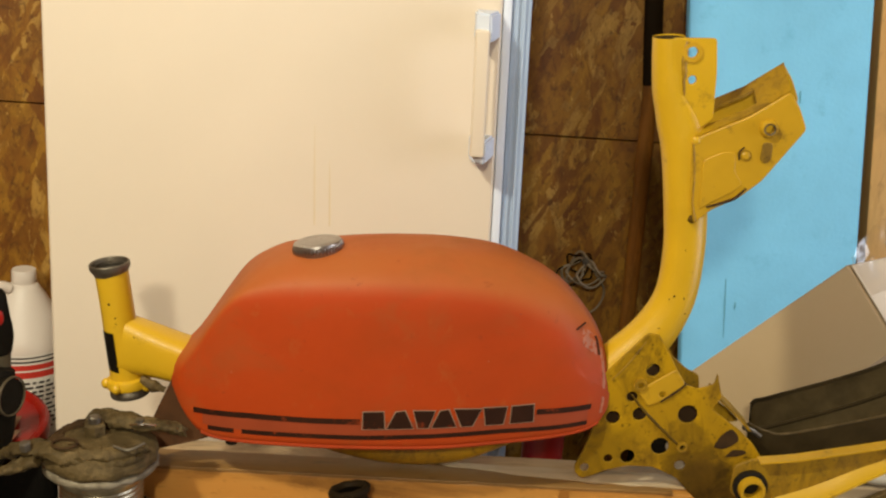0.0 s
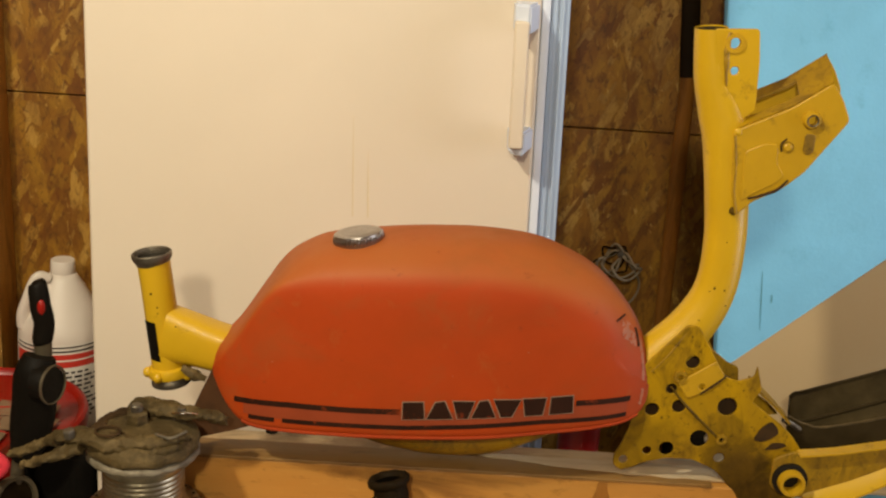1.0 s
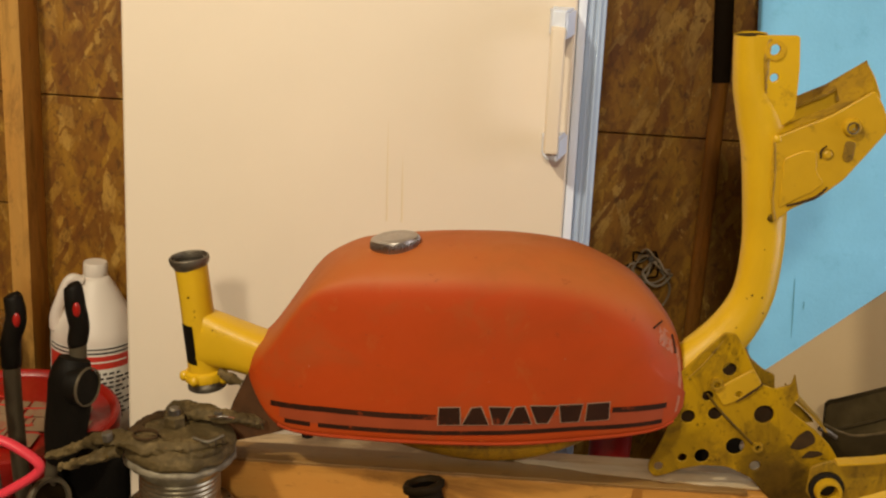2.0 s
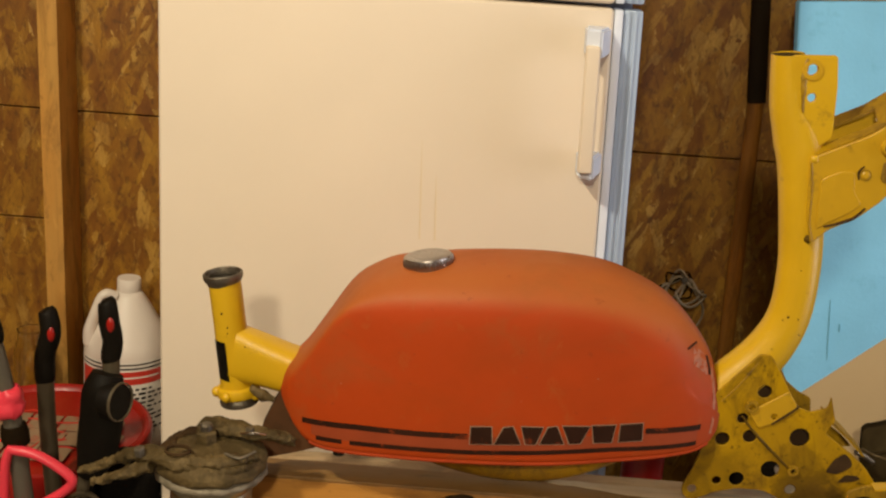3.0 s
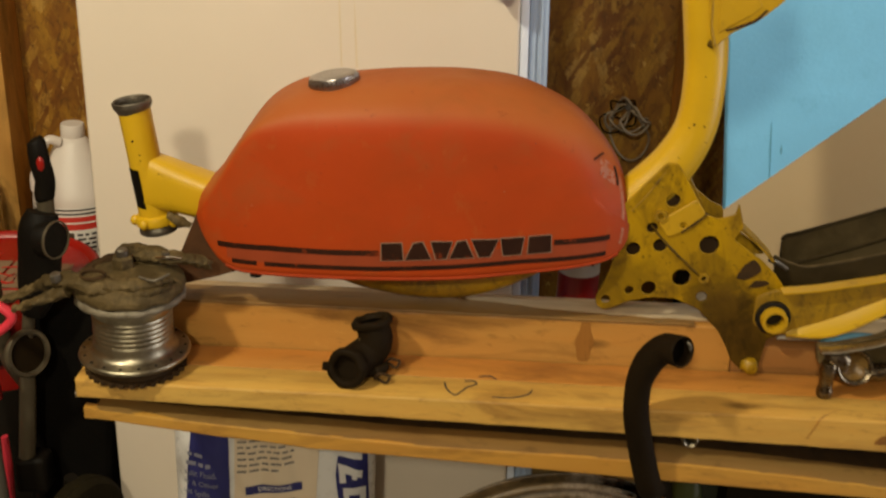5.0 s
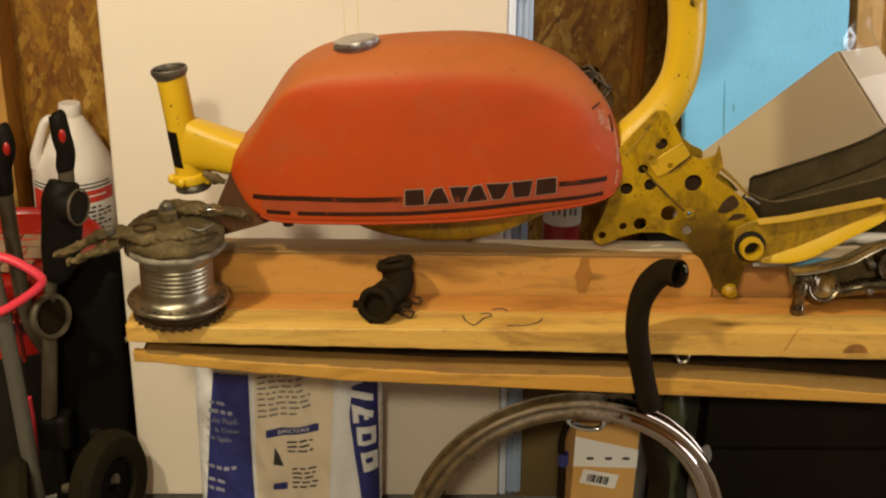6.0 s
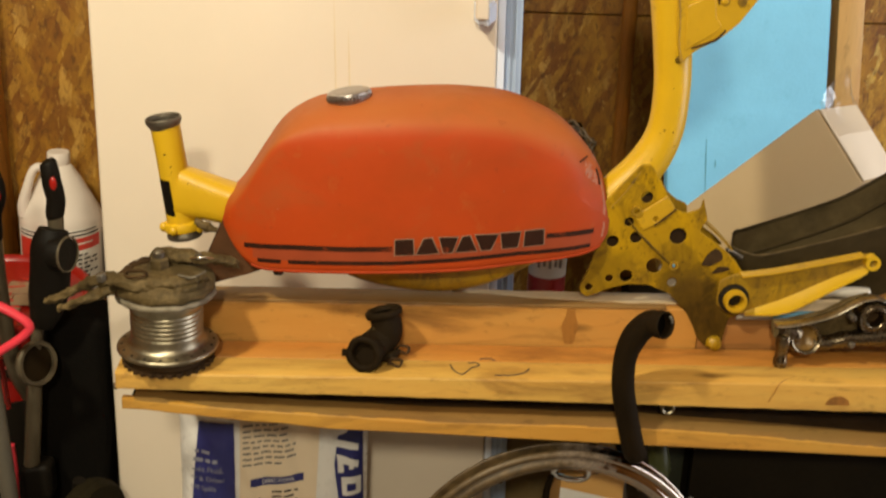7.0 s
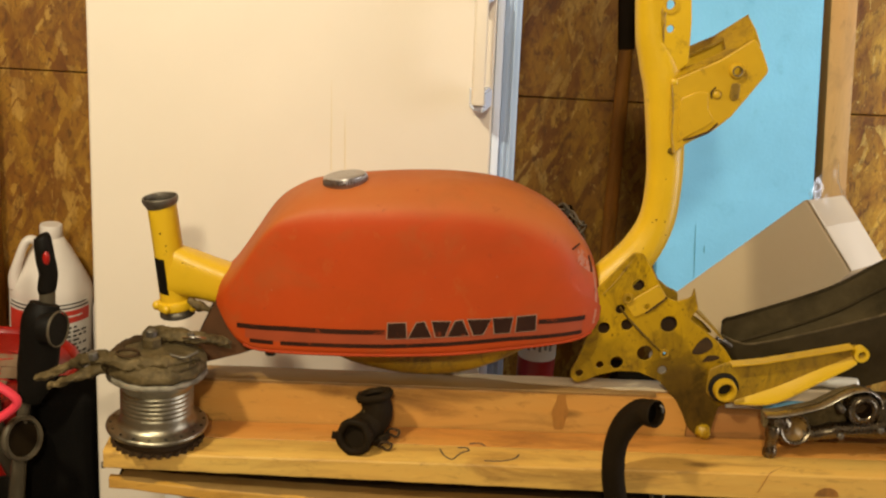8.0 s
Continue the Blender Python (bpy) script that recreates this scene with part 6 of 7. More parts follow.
def engine_cover():
    e = thing("engine_casting", (0.64, -0.09, 0.589), "oily polished aluminium engine casting with cup and round boss", "engine part")
    web = rounded([(0.537, 0.644), (0.557, 0.646), (0.603, 0.658), (0.636, 0.678), (0.660, 0.685), (0.682, 0.675), (0.688, 0.660), (0.690, 0.622), (0.640, 0.616), (0.596, 0.609), (0.556, 0.612), (0.540, 0.622)], 0.004)
    # web kept dark so the hollow's shade is in its colour
    part("casting_web", plate(web, -0.082, -0.070, [circle(0.663, 0.660, 0.0112)], 0.002), M_GREASE, e, "dark oily web, coloured for the shaded hollow")
    rib = [(0.536, 0.6455), (0.557, 0.6475), (0.603, 0.660), (0.636, 0.6795), (0.650, 0.6855), (0.665, 0.6865), (0.681, 0.678), (0.688, 0.664)]
    part("edge_rib", sweep(bmesh.new(), spline([(x, -0.094, z, 0.0018, 0.0090) for x, z in rib], 6), 16), M_ALU, e, "bright polished rib")
    cup = [(0.0, -0.0065), (0.007, -0.0055), (0.0125, -0.002), (0.0160, 0.003), (0.0180, 0.0062), (0.0198, 0.0066), (0.0210, 0.004), (0.0212, -0.006), (0.0180, -0.014), (0.0, -0.016)]
    part("cup", lathe(bmesh.new(), cup, (0.5755, -0.098, 0.6285), (0.05, -1, 0.30), 44), M_CAST, e, "shiny dished cup", 60)
    part("cup_oil", lathe(bmesh.new(), [(0.0, -0.0058), (0.007, -0.0048), (0.0122, -0.0013), (0.0153, 0.0034), (0.0150, 0.0029), (0.0120, -0.0019), (0.007, -0.0054), (0.0, -0.0064)], (0.5755, -0.0980, 0.6287), (0.05, -1, 0.30), 36), M_AMBER, e, "dark amber lining of the cup", 60)
    part("cup_neck", roughen(tube([(0.546, -0.094, 0.637, 0.009), (0.556, -0.094, 0.634, 0.011), (0.566, -0.092, 0.630, 0.012)], 5, 20), 120, 0.002), M_CAST, e, "", 60)
    foot = [(0.0, 0.0), (0.0075, 0.0), (0.0092, 0.003), (0.0092, 0.010), (0.0080, 0.012), (0.0080, 0.026), (0.0095, 0.029), (0.0095, 0.040), (0.0080, 0.044), (0.0, 0.044)]
    part("foot_lug", lathe(bmesh.new(), foot, (0.5470, -0.100, 0.5893), (0, 0, 1), 24), M_CAST, e)
    arm = [(0.588, -0.093, 0.620, 0.010, 0.011), (0.610, -0.093, 0.622, 0.0095, 0.012), (0.640, -0.093, 0.628, 0.0105, 0.013), (0.680, -0.092, 0.630, 0.013, 0.014), (0.72, -0.088, 0.634, 0.018, 0.016), (0.78, -0.084, 0.634, 0.024, 0.018), (0.85, -0.080, 0.628, 0.028, 0.018)]
    part("casting_arm", roughen(tube(arm, 6, 28), 70, 0.002), M_CAST, e, "", 60)
    part("boss", lathe(bmesh.new(), [(0.0112, -0.020), (0.0225, -0.020), (0.0222, 0.002), (0.0200, 0.0055), (0.0170, 0.0045), (0.0148, 0.0060), (0.0125, 0.0060), (0.0112, 0.0045)], (0.663, -0.098, 0.660), (0, -1, 0), 44), M_CAST, e)
    # dark disc fills the boss with the shade of its hole
    part("boss_bore", lathe(bmesh.new(), [(0, 0.0), (0.0111, 0.0), (0.0111, 0.002), (0, 0.002)], (0.663, -0.084, 0.660), (0, -1, 0), 28), M_RUST_SHADE, e, "dark disc for the shade in the boss")
    for x, z in ((0.632, 0.662), (0.636, 0.624), (0.688, 0.634)):
        part("casting_bolt", lathe(bmesh.new(), [(0.0, 0.005), (0.003, 0.005), (0.0045, 0.003), (0.005, -0.012), (0.0, -0.012)], (x, -0.1035, z), (0, -1, 0), 14), M_STEEL, e)
    part("side_block", roughen(boxed(0.684, 0.705, -0.100, -0.072, 0.640, 0.676, bevel=0.005, segs=3), 90, 0.002), M_CAST, e, "", 60)
    return e


engine_cover()


def screwdriver(y, z, x0, x1, x2, mat, m2, label, category):
    s = thing("screwdriver" if category == "screwdriver" else "steel_rod", (x1, y, z), label, category)
    part("shank", tube([(x0, y, z, 0.0030), (x1, y, z + 0.001, 0.0032)], 4, 12), m2, s)
    part("grip" if category == "screwdriver" else "collar", tube([(x1, y, z + 0.001, 0.0055), (x1 + 0.010, y, z + 0.001, 0.0070), (x1 + 0.024, y, z + 0.002, 0.0058), (x1 + 0.040, y, z + 0.002, 0.0082), (x2 - 0.004, y, z + 0.002, 0.0078), (x2, y, z + 0.002, 0.004)], 5, 14), mat, s)
    return s


screwdriver(-0.032, 0.6275, 0.503, 0.553, 0.618, M_BLUEGRIP, M_PALEROD, "screwdriver with a blue grip lying on the back rail", "screwdriver")
screwdriver(0.010, 0.6475, 0.55, 0.625, 0.70, M_PALEROD, M_PALEROD, "pale metal rod lying behind the bench rail", "rod")
part("rod_rest", boxed(0.53, 0.72, 0.004, 0.02, 0.5555, 0.6385, bevel=0.002), M_PINE_OLD, bench)

# marks, crack and notch on the plank
for q in ([(0.113, -0.112), (0.117, -0.128), (0.126, -0.139), (0.133, -0.131), (0.140, -0.120), (0.150, -0.113), (0.146, -0.106), (0.136, -0.107)], [(0.168, -0.140), (0.190, -0.139), (0.207, -0.131), (0.214, -0.120)], [(0.152, -0.095), (0.165, -0.092), (0.172, -0.099)]):
    part("ink_scrawl", tube([(x, y, 0.5893, 0.0011, 0.0006) for x, y in q], 5, 6, side=(0, 0, 1)), M_INK, bench, "ink scrawl on the plank")
part("split", tube([(0.521, -0.1491, 0.562, 0.0005), (0.528, -0.1491, 0.577, 0.0006), (0.5335, -0.1478, 0.5886, 0.0006), (0.547, -0.136, 0.5887, 0.0005), (0.560, -0.127, 0.5887, 0.0003)], 5, 6), M_SAWN, bench, "split in the plank")
half = [(0.612 + 0.016 * math.cos(radians(a)), 0.5590 + 0.013 * math.sin(radians(a))) for a in range(0, 181, 15)]
part("notch", plate(half, -0.1496, -0.1488, (), 0.0002), M_SAWN, bench, "dark brown half-round notch in the plank")
part("bolt_end", lathe(bmesh.new(), [(0.0055, -0.02), (0.0098, -0.02), (0.0095, 0.006), (0.0075, 0.008), (0.0055, 0.006)], (0.3945, -0.135, 0.5465), (0, -1, 0), 20), M_HUB, bench, "steel bolt end")
part("nail_head", lathe(bmesh.new(), [(0, 0), (0.0045, 0.0), (0.0040, 0.003), (0, 0.004)], (-0.3055, -0.140, 0.566), (-1, -0.4, 0), 14), M_STEEL, bench)
for x, z, wd, ht in ((0.2750, 0.6165, 0.0095, 0.0255),):
    steps = [k / 10 for k in range(11)]
    flank = [wd * (1 + 0.35 * noise.noise(Vector((k * 3.1, x * 50, 0)))) * (0.55 + 0.45 * math.sin(math.pi * k)) for k in steps]
    drift = [0.0015 * noise.noise(Vector((k * 2.3, x * 80, 4))) for k in steps]
    level = [z - ht + 2 * ht * k for k in steps]
    ring = [(x + d + f, v) for d, f, v in zip(drift, flank, level)] + [(x + d - f, v) for d, f, v in zip(drift[::-1], flank[::-1], level[::-1])]
    part("dark_knot", plate(ring, -0.0478, -0.0468, (), 0.0002), M_SAWN, bench, "reddish knot band across the rail")


# ---- left of the bench ----
wall_shelf = tagged(part("wall_shelf", boxed(-1.1, -0.42, 0.582, WALL_Y - 0.0905, 0.308, 0.327, bevel=0.002), M_STUD), "plain wooden shelf board along the wall studs", "shelf")


def jug():
    j = thing("plastic_jug", (-0.577, 0.635, 0.327), "white plastic gallon jug with red and white label", "jug")
    cx, cy, z = -0.5785, 0.635, 0.327
    body = [(0.0, 0.0), (0.066, 0.0), (0.073, 0.006), (0.0745, 0.02), (0.0745, 0.178), (0.0735, 0.188), (0.0695, 0.199), (0.060, 0.217), (0.048, 0.239), (0.036, 0.261), (0.0265, 0.275), (0.0205, 0.284), (0.0, 0.284)]
    part("jug_body", lathe(bmesh.new(), body, (cx, cy, z), (0.03, 0, 1), 48), M_JUG, j, "", 60)
    part("jug_cap", lathe(bmesh.new(), [(0.0, 0.281), (0.0195, 0.281), (0.0205, 0.284), (0.0203, 0.304), (0.019, 0.3065), (0.0, 0.3065)], (cx, cy, z), (0.03, 0, 1), 32), M_JUG, j, "white screw cap")
    loop = [(-0.008, -0.022, 0.278, 0.0085), (-0.021, -0.030, 0.285, 0.0078), (-0.031, -0.034, 0.276, 0.0078), (-0.041, -0.037, 0.248, 0.0086), (-0.050, -0.036, 0.218, 0.0105), (-0.050, -0.032, 0.196, 0.0130)]
    part("jug_handle", tube([(cx + a, cy + b, z + c, d, d * 1.15) for a, b, c, d in loop], 6, 16), M_JUG, j)

    def band(name, z0, z1, a0, a1, mat, r, label=""):
        bm = bmesh.new()
        cols = []
        n = max(3, int((a1 - a0) / 5))
        for i in range(n + 1):
            a = radians(a0 + (a1 - a0) * i / n)
            cols.append([bm.verts.new((cx + 0.03 * h + r * math.cos(a), cy + r * math.sin(a), z + h)) for h in (z0, z1)])
        for p, q in zip(cols, cols[1:]):
            bm.faces.new((p[0], q[0], q[1], p[1]))
        part(name, bm, mat, j, label, 180)

    band("label", 0.026, 0.178, 205, 345, M_LABEL_W, 0.0750, "white printed label")
    band("label_band", 0.136, 0.160, 222, 345, M_LABEL_R, 0.0754, "red label band")
    band("label_band", 0.120, 0.160, 214, 240, M_LABEL_R, 0.0757, "red label block")
    band("label_picture", 0.070, 0.131, 243, 283, M_PICTURE, 0.0754, "dark brown label picture")
    band("label_picture", 0.092, 0.118, 250, 268, M_CARTON_O, 0.0757, "brownish label picture")
    band("print_line", 0.1640, 0.1672, 212, 343, M_PRINT, 0.0756)
    band("print_line", 0.1715, 0.1742, 216, 338, M_PRINT, 0.0756)
    band("print_line", 0.1475, 0.1505, 262, 330, M_LABEL_W, 0.0758)
    for i in range(11):
        at_a = 287
        while at_a < 318 + (i * 37) % 26:
            wide = 5 + (at_a * 7 + i * 13) % 9
            band("print_line", 0.1245 - i * 0.0085, 0.1285 - i * 0.0085, at_a, at_a + wide, M_PRINT, 0.0756)
            at_a += wide + 3
    band("print_line", 0.070, 0.112, 216, 221, M_PRINT_GREY, 0.0756)
    band("print_line", 0.062, 0.112, 227, 233, M_PRINT_GREY, 0.0756)
    return j


jug()


def white_bottle():
    b = thing("white_bottle", (-0.455, 0.635, 0.327), "smaller plain white bottle beside the refrigerator", "bottle")
    part("bottle_body", lathe(bmesh.new(), [(0, 0), (0.038, 0), (0.041, 0.005), (0.041, 0.15), (0.034, 0.175), (0.018, 0.19), (0, 0.19)], (-0.4565, 0.635, 0.327), (0, 0, 1)), M_JUG, b, "", 60)
    part("bottle_cap", lathe(bmesh.new(), [(0, 0.19), (0.016, 0.19), (0.016, 0.212), (0, 0.212)], (-0.4565, 0.635, 0.327), (0, 0, 1)), M_JUG, b)
    return b


white_bottle()


def glass_jar():
    g = thing("glass_jar", (-0.735, 0.625, 0.327), "clear glass jar on the wall shelf", "jar")
    part("jar_wall", lathe(bmesh.new(), [(0.0, 0.0), (0.028, 0.0), (0.031, 0.004), (0.031, 0.16), (0.024, 0.185), (0.024, 0.20), (0.0215, 0.20), (0.0215, 0.184), (0.0285, 0.158), (0.0285, 0.007), (0.0, 0.006)], (-0.742, 0.625, 0.327), (0, 0, 1), 36), glass("jar_glass", (0.95, 0.93, 0.86), 0.03), g, "", 60)
    return g


glass_jar()


def red_drum():
    d = thing("red_drum", (-0.641, 0.405, FLOOR), "red metal drum with black bands and a stained pale lid label", "drum")
    b = (-0.641, 0.405, FLOOR)
    part("drum_body", lathe(bmesh.new(), [(0, 0), (0.153, 0), (0.159, 0.004), (0.159, 0.33), (0.163, 0.335), (0.159, 0.340), (0.159, 0.366), (0, 0.366)], b, (0, 0, 1), 56), M_RED, d, "red drum body")
    # two narrow bands, then one that blackens the whole lower body
    for z0, z1 in ((0.350, 0.367), (0.322, 0.337), (0.004, 0.275)):
        part("drum_band", lathe(bmesh.new(), [(0.1595, z0), (0.1642, z0), (0.1652, (z0 + z1) / 2), (0.1642, z1), (0.1595, z1)], b, (0, 0, 1), 56), M_BLACK, d, "black band")
    lid = part("drum_lid", lathe(bmesh.new(), [(0, 0.368), (0.165, 0.368), (0.170, 0.385), (0.172, 0.399), (0.170, 0.408), (0.165, 0.411), (0.159, 0.408), (0.155, 0.402), (0, 0.408)], b, (0, 0, 1), 56), M_RED, d)
    z = b[2] + 0.4095
    rnd = random.Random(8)
    paper = coat("lid_label", (0.30, 0.20, 0.12), 0.65, vary=0.2, size=30, wear=(0.38, 0.03, 0.015), amount=0.32)
    for i in range(3):
        for k in range(5):
            x0, y0 = b[0] - 0.127 + k * 0.051 + 0.012 * (i % 2), b[1] - 0.110 + i * 0.052
            x1, y1 = x0 + 0.047, y0 + 0.048
            if max(math.hypot(x - b[0], y - b[1]) for x in (x0, x1) for y in (y0, y1)) > 0.150:
                continue
            bm = bmesh.new()
            f = bm.faces.new([bm.verts.new((x + rnd.uniform(-0.002, 0.002), y + rnd.uniform(-0.003, 0.003), z - 0.0006)) for x, y in ((x0, y0), (x1, y0), (x1, y1), (x0, y1))])
            r = bmesh.ops.extrude_face_region(bm, geom=[f])
            bmesh.ops.translate(bm, vec=(0, 0, 0.0008), verts=[v for v in r["geom"] if isinstance(v, bmesh.types.BMVert)])
            part("lid_label", bm, paper, lid, "stained pale printed panel")
    for i in range(12):
        x0, y0 = b[0] + rnd.uniform(-0.095, 0.05), b[1] + rnd.uniform(-0.075, 0.06)
        part("lid_print", tube([(x0, y0, z + 0.0006, 0.0012), (x0 + rnd.uniform(0.01, 0.03), y0 + rnd.uniform(-0.014, 0.014), z + 0.0006, 0.0018), (x0 + rnd.uniform(0.02, 0.045), y0 + rnd.uniform(-0.02, 0.02), z + 0.0006, 0.001)], 4, 6), M_LABEL_R, lid)
    return d


red_drum()


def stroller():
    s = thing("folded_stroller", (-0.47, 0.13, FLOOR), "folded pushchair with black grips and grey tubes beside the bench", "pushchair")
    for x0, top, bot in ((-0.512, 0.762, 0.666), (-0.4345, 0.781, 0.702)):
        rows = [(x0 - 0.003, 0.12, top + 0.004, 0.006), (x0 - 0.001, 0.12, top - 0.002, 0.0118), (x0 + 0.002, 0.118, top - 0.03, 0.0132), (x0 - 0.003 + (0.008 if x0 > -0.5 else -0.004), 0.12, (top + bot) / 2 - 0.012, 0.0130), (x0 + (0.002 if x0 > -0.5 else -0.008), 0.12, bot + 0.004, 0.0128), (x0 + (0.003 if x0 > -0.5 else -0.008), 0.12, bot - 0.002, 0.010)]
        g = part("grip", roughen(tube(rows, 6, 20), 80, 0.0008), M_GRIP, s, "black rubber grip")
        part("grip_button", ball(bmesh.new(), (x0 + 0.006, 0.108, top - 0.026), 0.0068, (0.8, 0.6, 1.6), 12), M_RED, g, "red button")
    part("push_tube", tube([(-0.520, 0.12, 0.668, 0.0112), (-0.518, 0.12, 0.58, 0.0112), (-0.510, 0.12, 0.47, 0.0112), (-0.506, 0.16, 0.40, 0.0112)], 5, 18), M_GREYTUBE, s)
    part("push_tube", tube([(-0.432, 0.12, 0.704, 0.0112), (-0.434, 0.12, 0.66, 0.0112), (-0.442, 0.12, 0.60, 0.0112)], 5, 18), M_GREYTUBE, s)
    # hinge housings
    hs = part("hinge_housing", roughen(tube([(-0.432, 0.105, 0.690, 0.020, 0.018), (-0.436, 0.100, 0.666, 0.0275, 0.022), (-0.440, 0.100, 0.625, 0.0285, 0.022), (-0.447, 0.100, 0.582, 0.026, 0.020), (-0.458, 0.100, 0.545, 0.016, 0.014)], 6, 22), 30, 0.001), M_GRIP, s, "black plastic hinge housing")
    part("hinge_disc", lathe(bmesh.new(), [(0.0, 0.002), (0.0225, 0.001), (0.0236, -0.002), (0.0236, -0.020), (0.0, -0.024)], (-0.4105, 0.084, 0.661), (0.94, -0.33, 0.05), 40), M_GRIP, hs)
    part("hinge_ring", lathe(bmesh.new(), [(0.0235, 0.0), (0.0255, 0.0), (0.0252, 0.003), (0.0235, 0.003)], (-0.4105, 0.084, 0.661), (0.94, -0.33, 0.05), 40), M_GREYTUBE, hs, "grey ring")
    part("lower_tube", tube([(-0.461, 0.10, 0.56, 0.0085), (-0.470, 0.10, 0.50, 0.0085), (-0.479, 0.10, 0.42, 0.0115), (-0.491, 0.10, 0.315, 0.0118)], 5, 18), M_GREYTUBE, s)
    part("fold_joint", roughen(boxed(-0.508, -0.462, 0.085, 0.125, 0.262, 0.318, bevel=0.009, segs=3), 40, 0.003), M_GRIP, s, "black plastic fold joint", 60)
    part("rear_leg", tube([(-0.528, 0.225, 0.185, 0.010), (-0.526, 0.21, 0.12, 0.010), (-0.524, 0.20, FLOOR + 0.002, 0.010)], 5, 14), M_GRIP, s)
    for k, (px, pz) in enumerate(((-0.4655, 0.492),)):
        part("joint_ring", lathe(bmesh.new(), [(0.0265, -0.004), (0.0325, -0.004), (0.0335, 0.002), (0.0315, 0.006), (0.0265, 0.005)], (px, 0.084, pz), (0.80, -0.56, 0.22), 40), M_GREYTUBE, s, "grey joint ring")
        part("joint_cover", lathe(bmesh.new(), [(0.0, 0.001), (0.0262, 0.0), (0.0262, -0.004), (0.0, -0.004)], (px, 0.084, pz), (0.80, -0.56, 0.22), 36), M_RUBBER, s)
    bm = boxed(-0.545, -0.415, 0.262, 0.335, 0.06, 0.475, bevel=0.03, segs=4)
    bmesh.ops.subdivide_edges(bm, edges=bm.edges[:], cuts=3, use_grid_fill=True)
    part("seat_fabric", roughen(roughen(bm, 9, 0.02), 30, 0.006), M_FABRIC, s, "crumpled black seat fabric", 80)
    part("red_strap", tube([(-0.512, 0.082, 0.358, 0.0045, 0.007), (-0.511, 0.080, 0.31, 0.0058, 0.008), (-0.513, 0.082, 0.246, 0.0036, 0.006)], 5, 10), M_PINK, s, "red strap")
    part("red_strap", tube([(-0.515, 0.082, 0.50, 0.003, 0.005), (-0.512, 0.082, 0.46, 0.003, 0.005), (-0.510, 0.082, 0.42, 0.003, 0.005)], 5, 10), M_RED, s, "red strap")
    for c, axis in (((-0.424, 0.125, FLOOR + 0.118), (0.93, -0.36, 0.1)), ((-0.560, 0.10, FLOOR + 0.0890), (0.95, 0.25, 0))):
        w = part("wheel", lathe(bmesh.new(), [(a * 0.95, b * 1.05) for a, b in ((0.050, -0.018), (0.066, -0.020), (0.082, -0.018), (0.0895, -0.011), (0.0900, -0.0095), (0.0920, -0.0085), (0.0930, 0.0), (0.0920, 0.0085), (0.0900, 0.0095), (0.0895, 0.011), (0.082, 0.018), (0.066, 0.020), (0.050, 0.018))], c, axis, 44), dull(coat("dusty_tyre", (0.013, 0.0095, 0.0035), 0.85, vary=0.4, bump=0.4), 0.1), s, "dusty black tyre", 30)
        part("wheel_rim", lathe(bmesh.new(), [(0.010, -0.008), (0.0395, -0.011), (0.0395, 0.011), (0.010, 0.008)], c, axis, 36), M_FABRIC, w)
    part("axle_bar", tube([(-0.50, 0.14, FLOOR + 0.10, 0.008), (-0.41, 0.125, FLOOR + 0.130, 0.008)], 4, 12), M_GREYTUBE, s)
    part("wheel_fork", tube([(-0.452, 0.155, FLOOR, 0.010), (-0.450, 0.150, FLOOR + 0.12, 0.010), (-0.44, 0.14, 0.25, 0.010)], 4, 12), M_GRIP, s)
    # pushed back along the camera's sight lines and enlarged to keep its look
    fit_to_view(s, 1.082, (-0.0027, 0.105, -0.108), ("wheel", "axle_bar", "wheel_fork", "rear_leg", "seat_fabric"))
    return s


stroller()


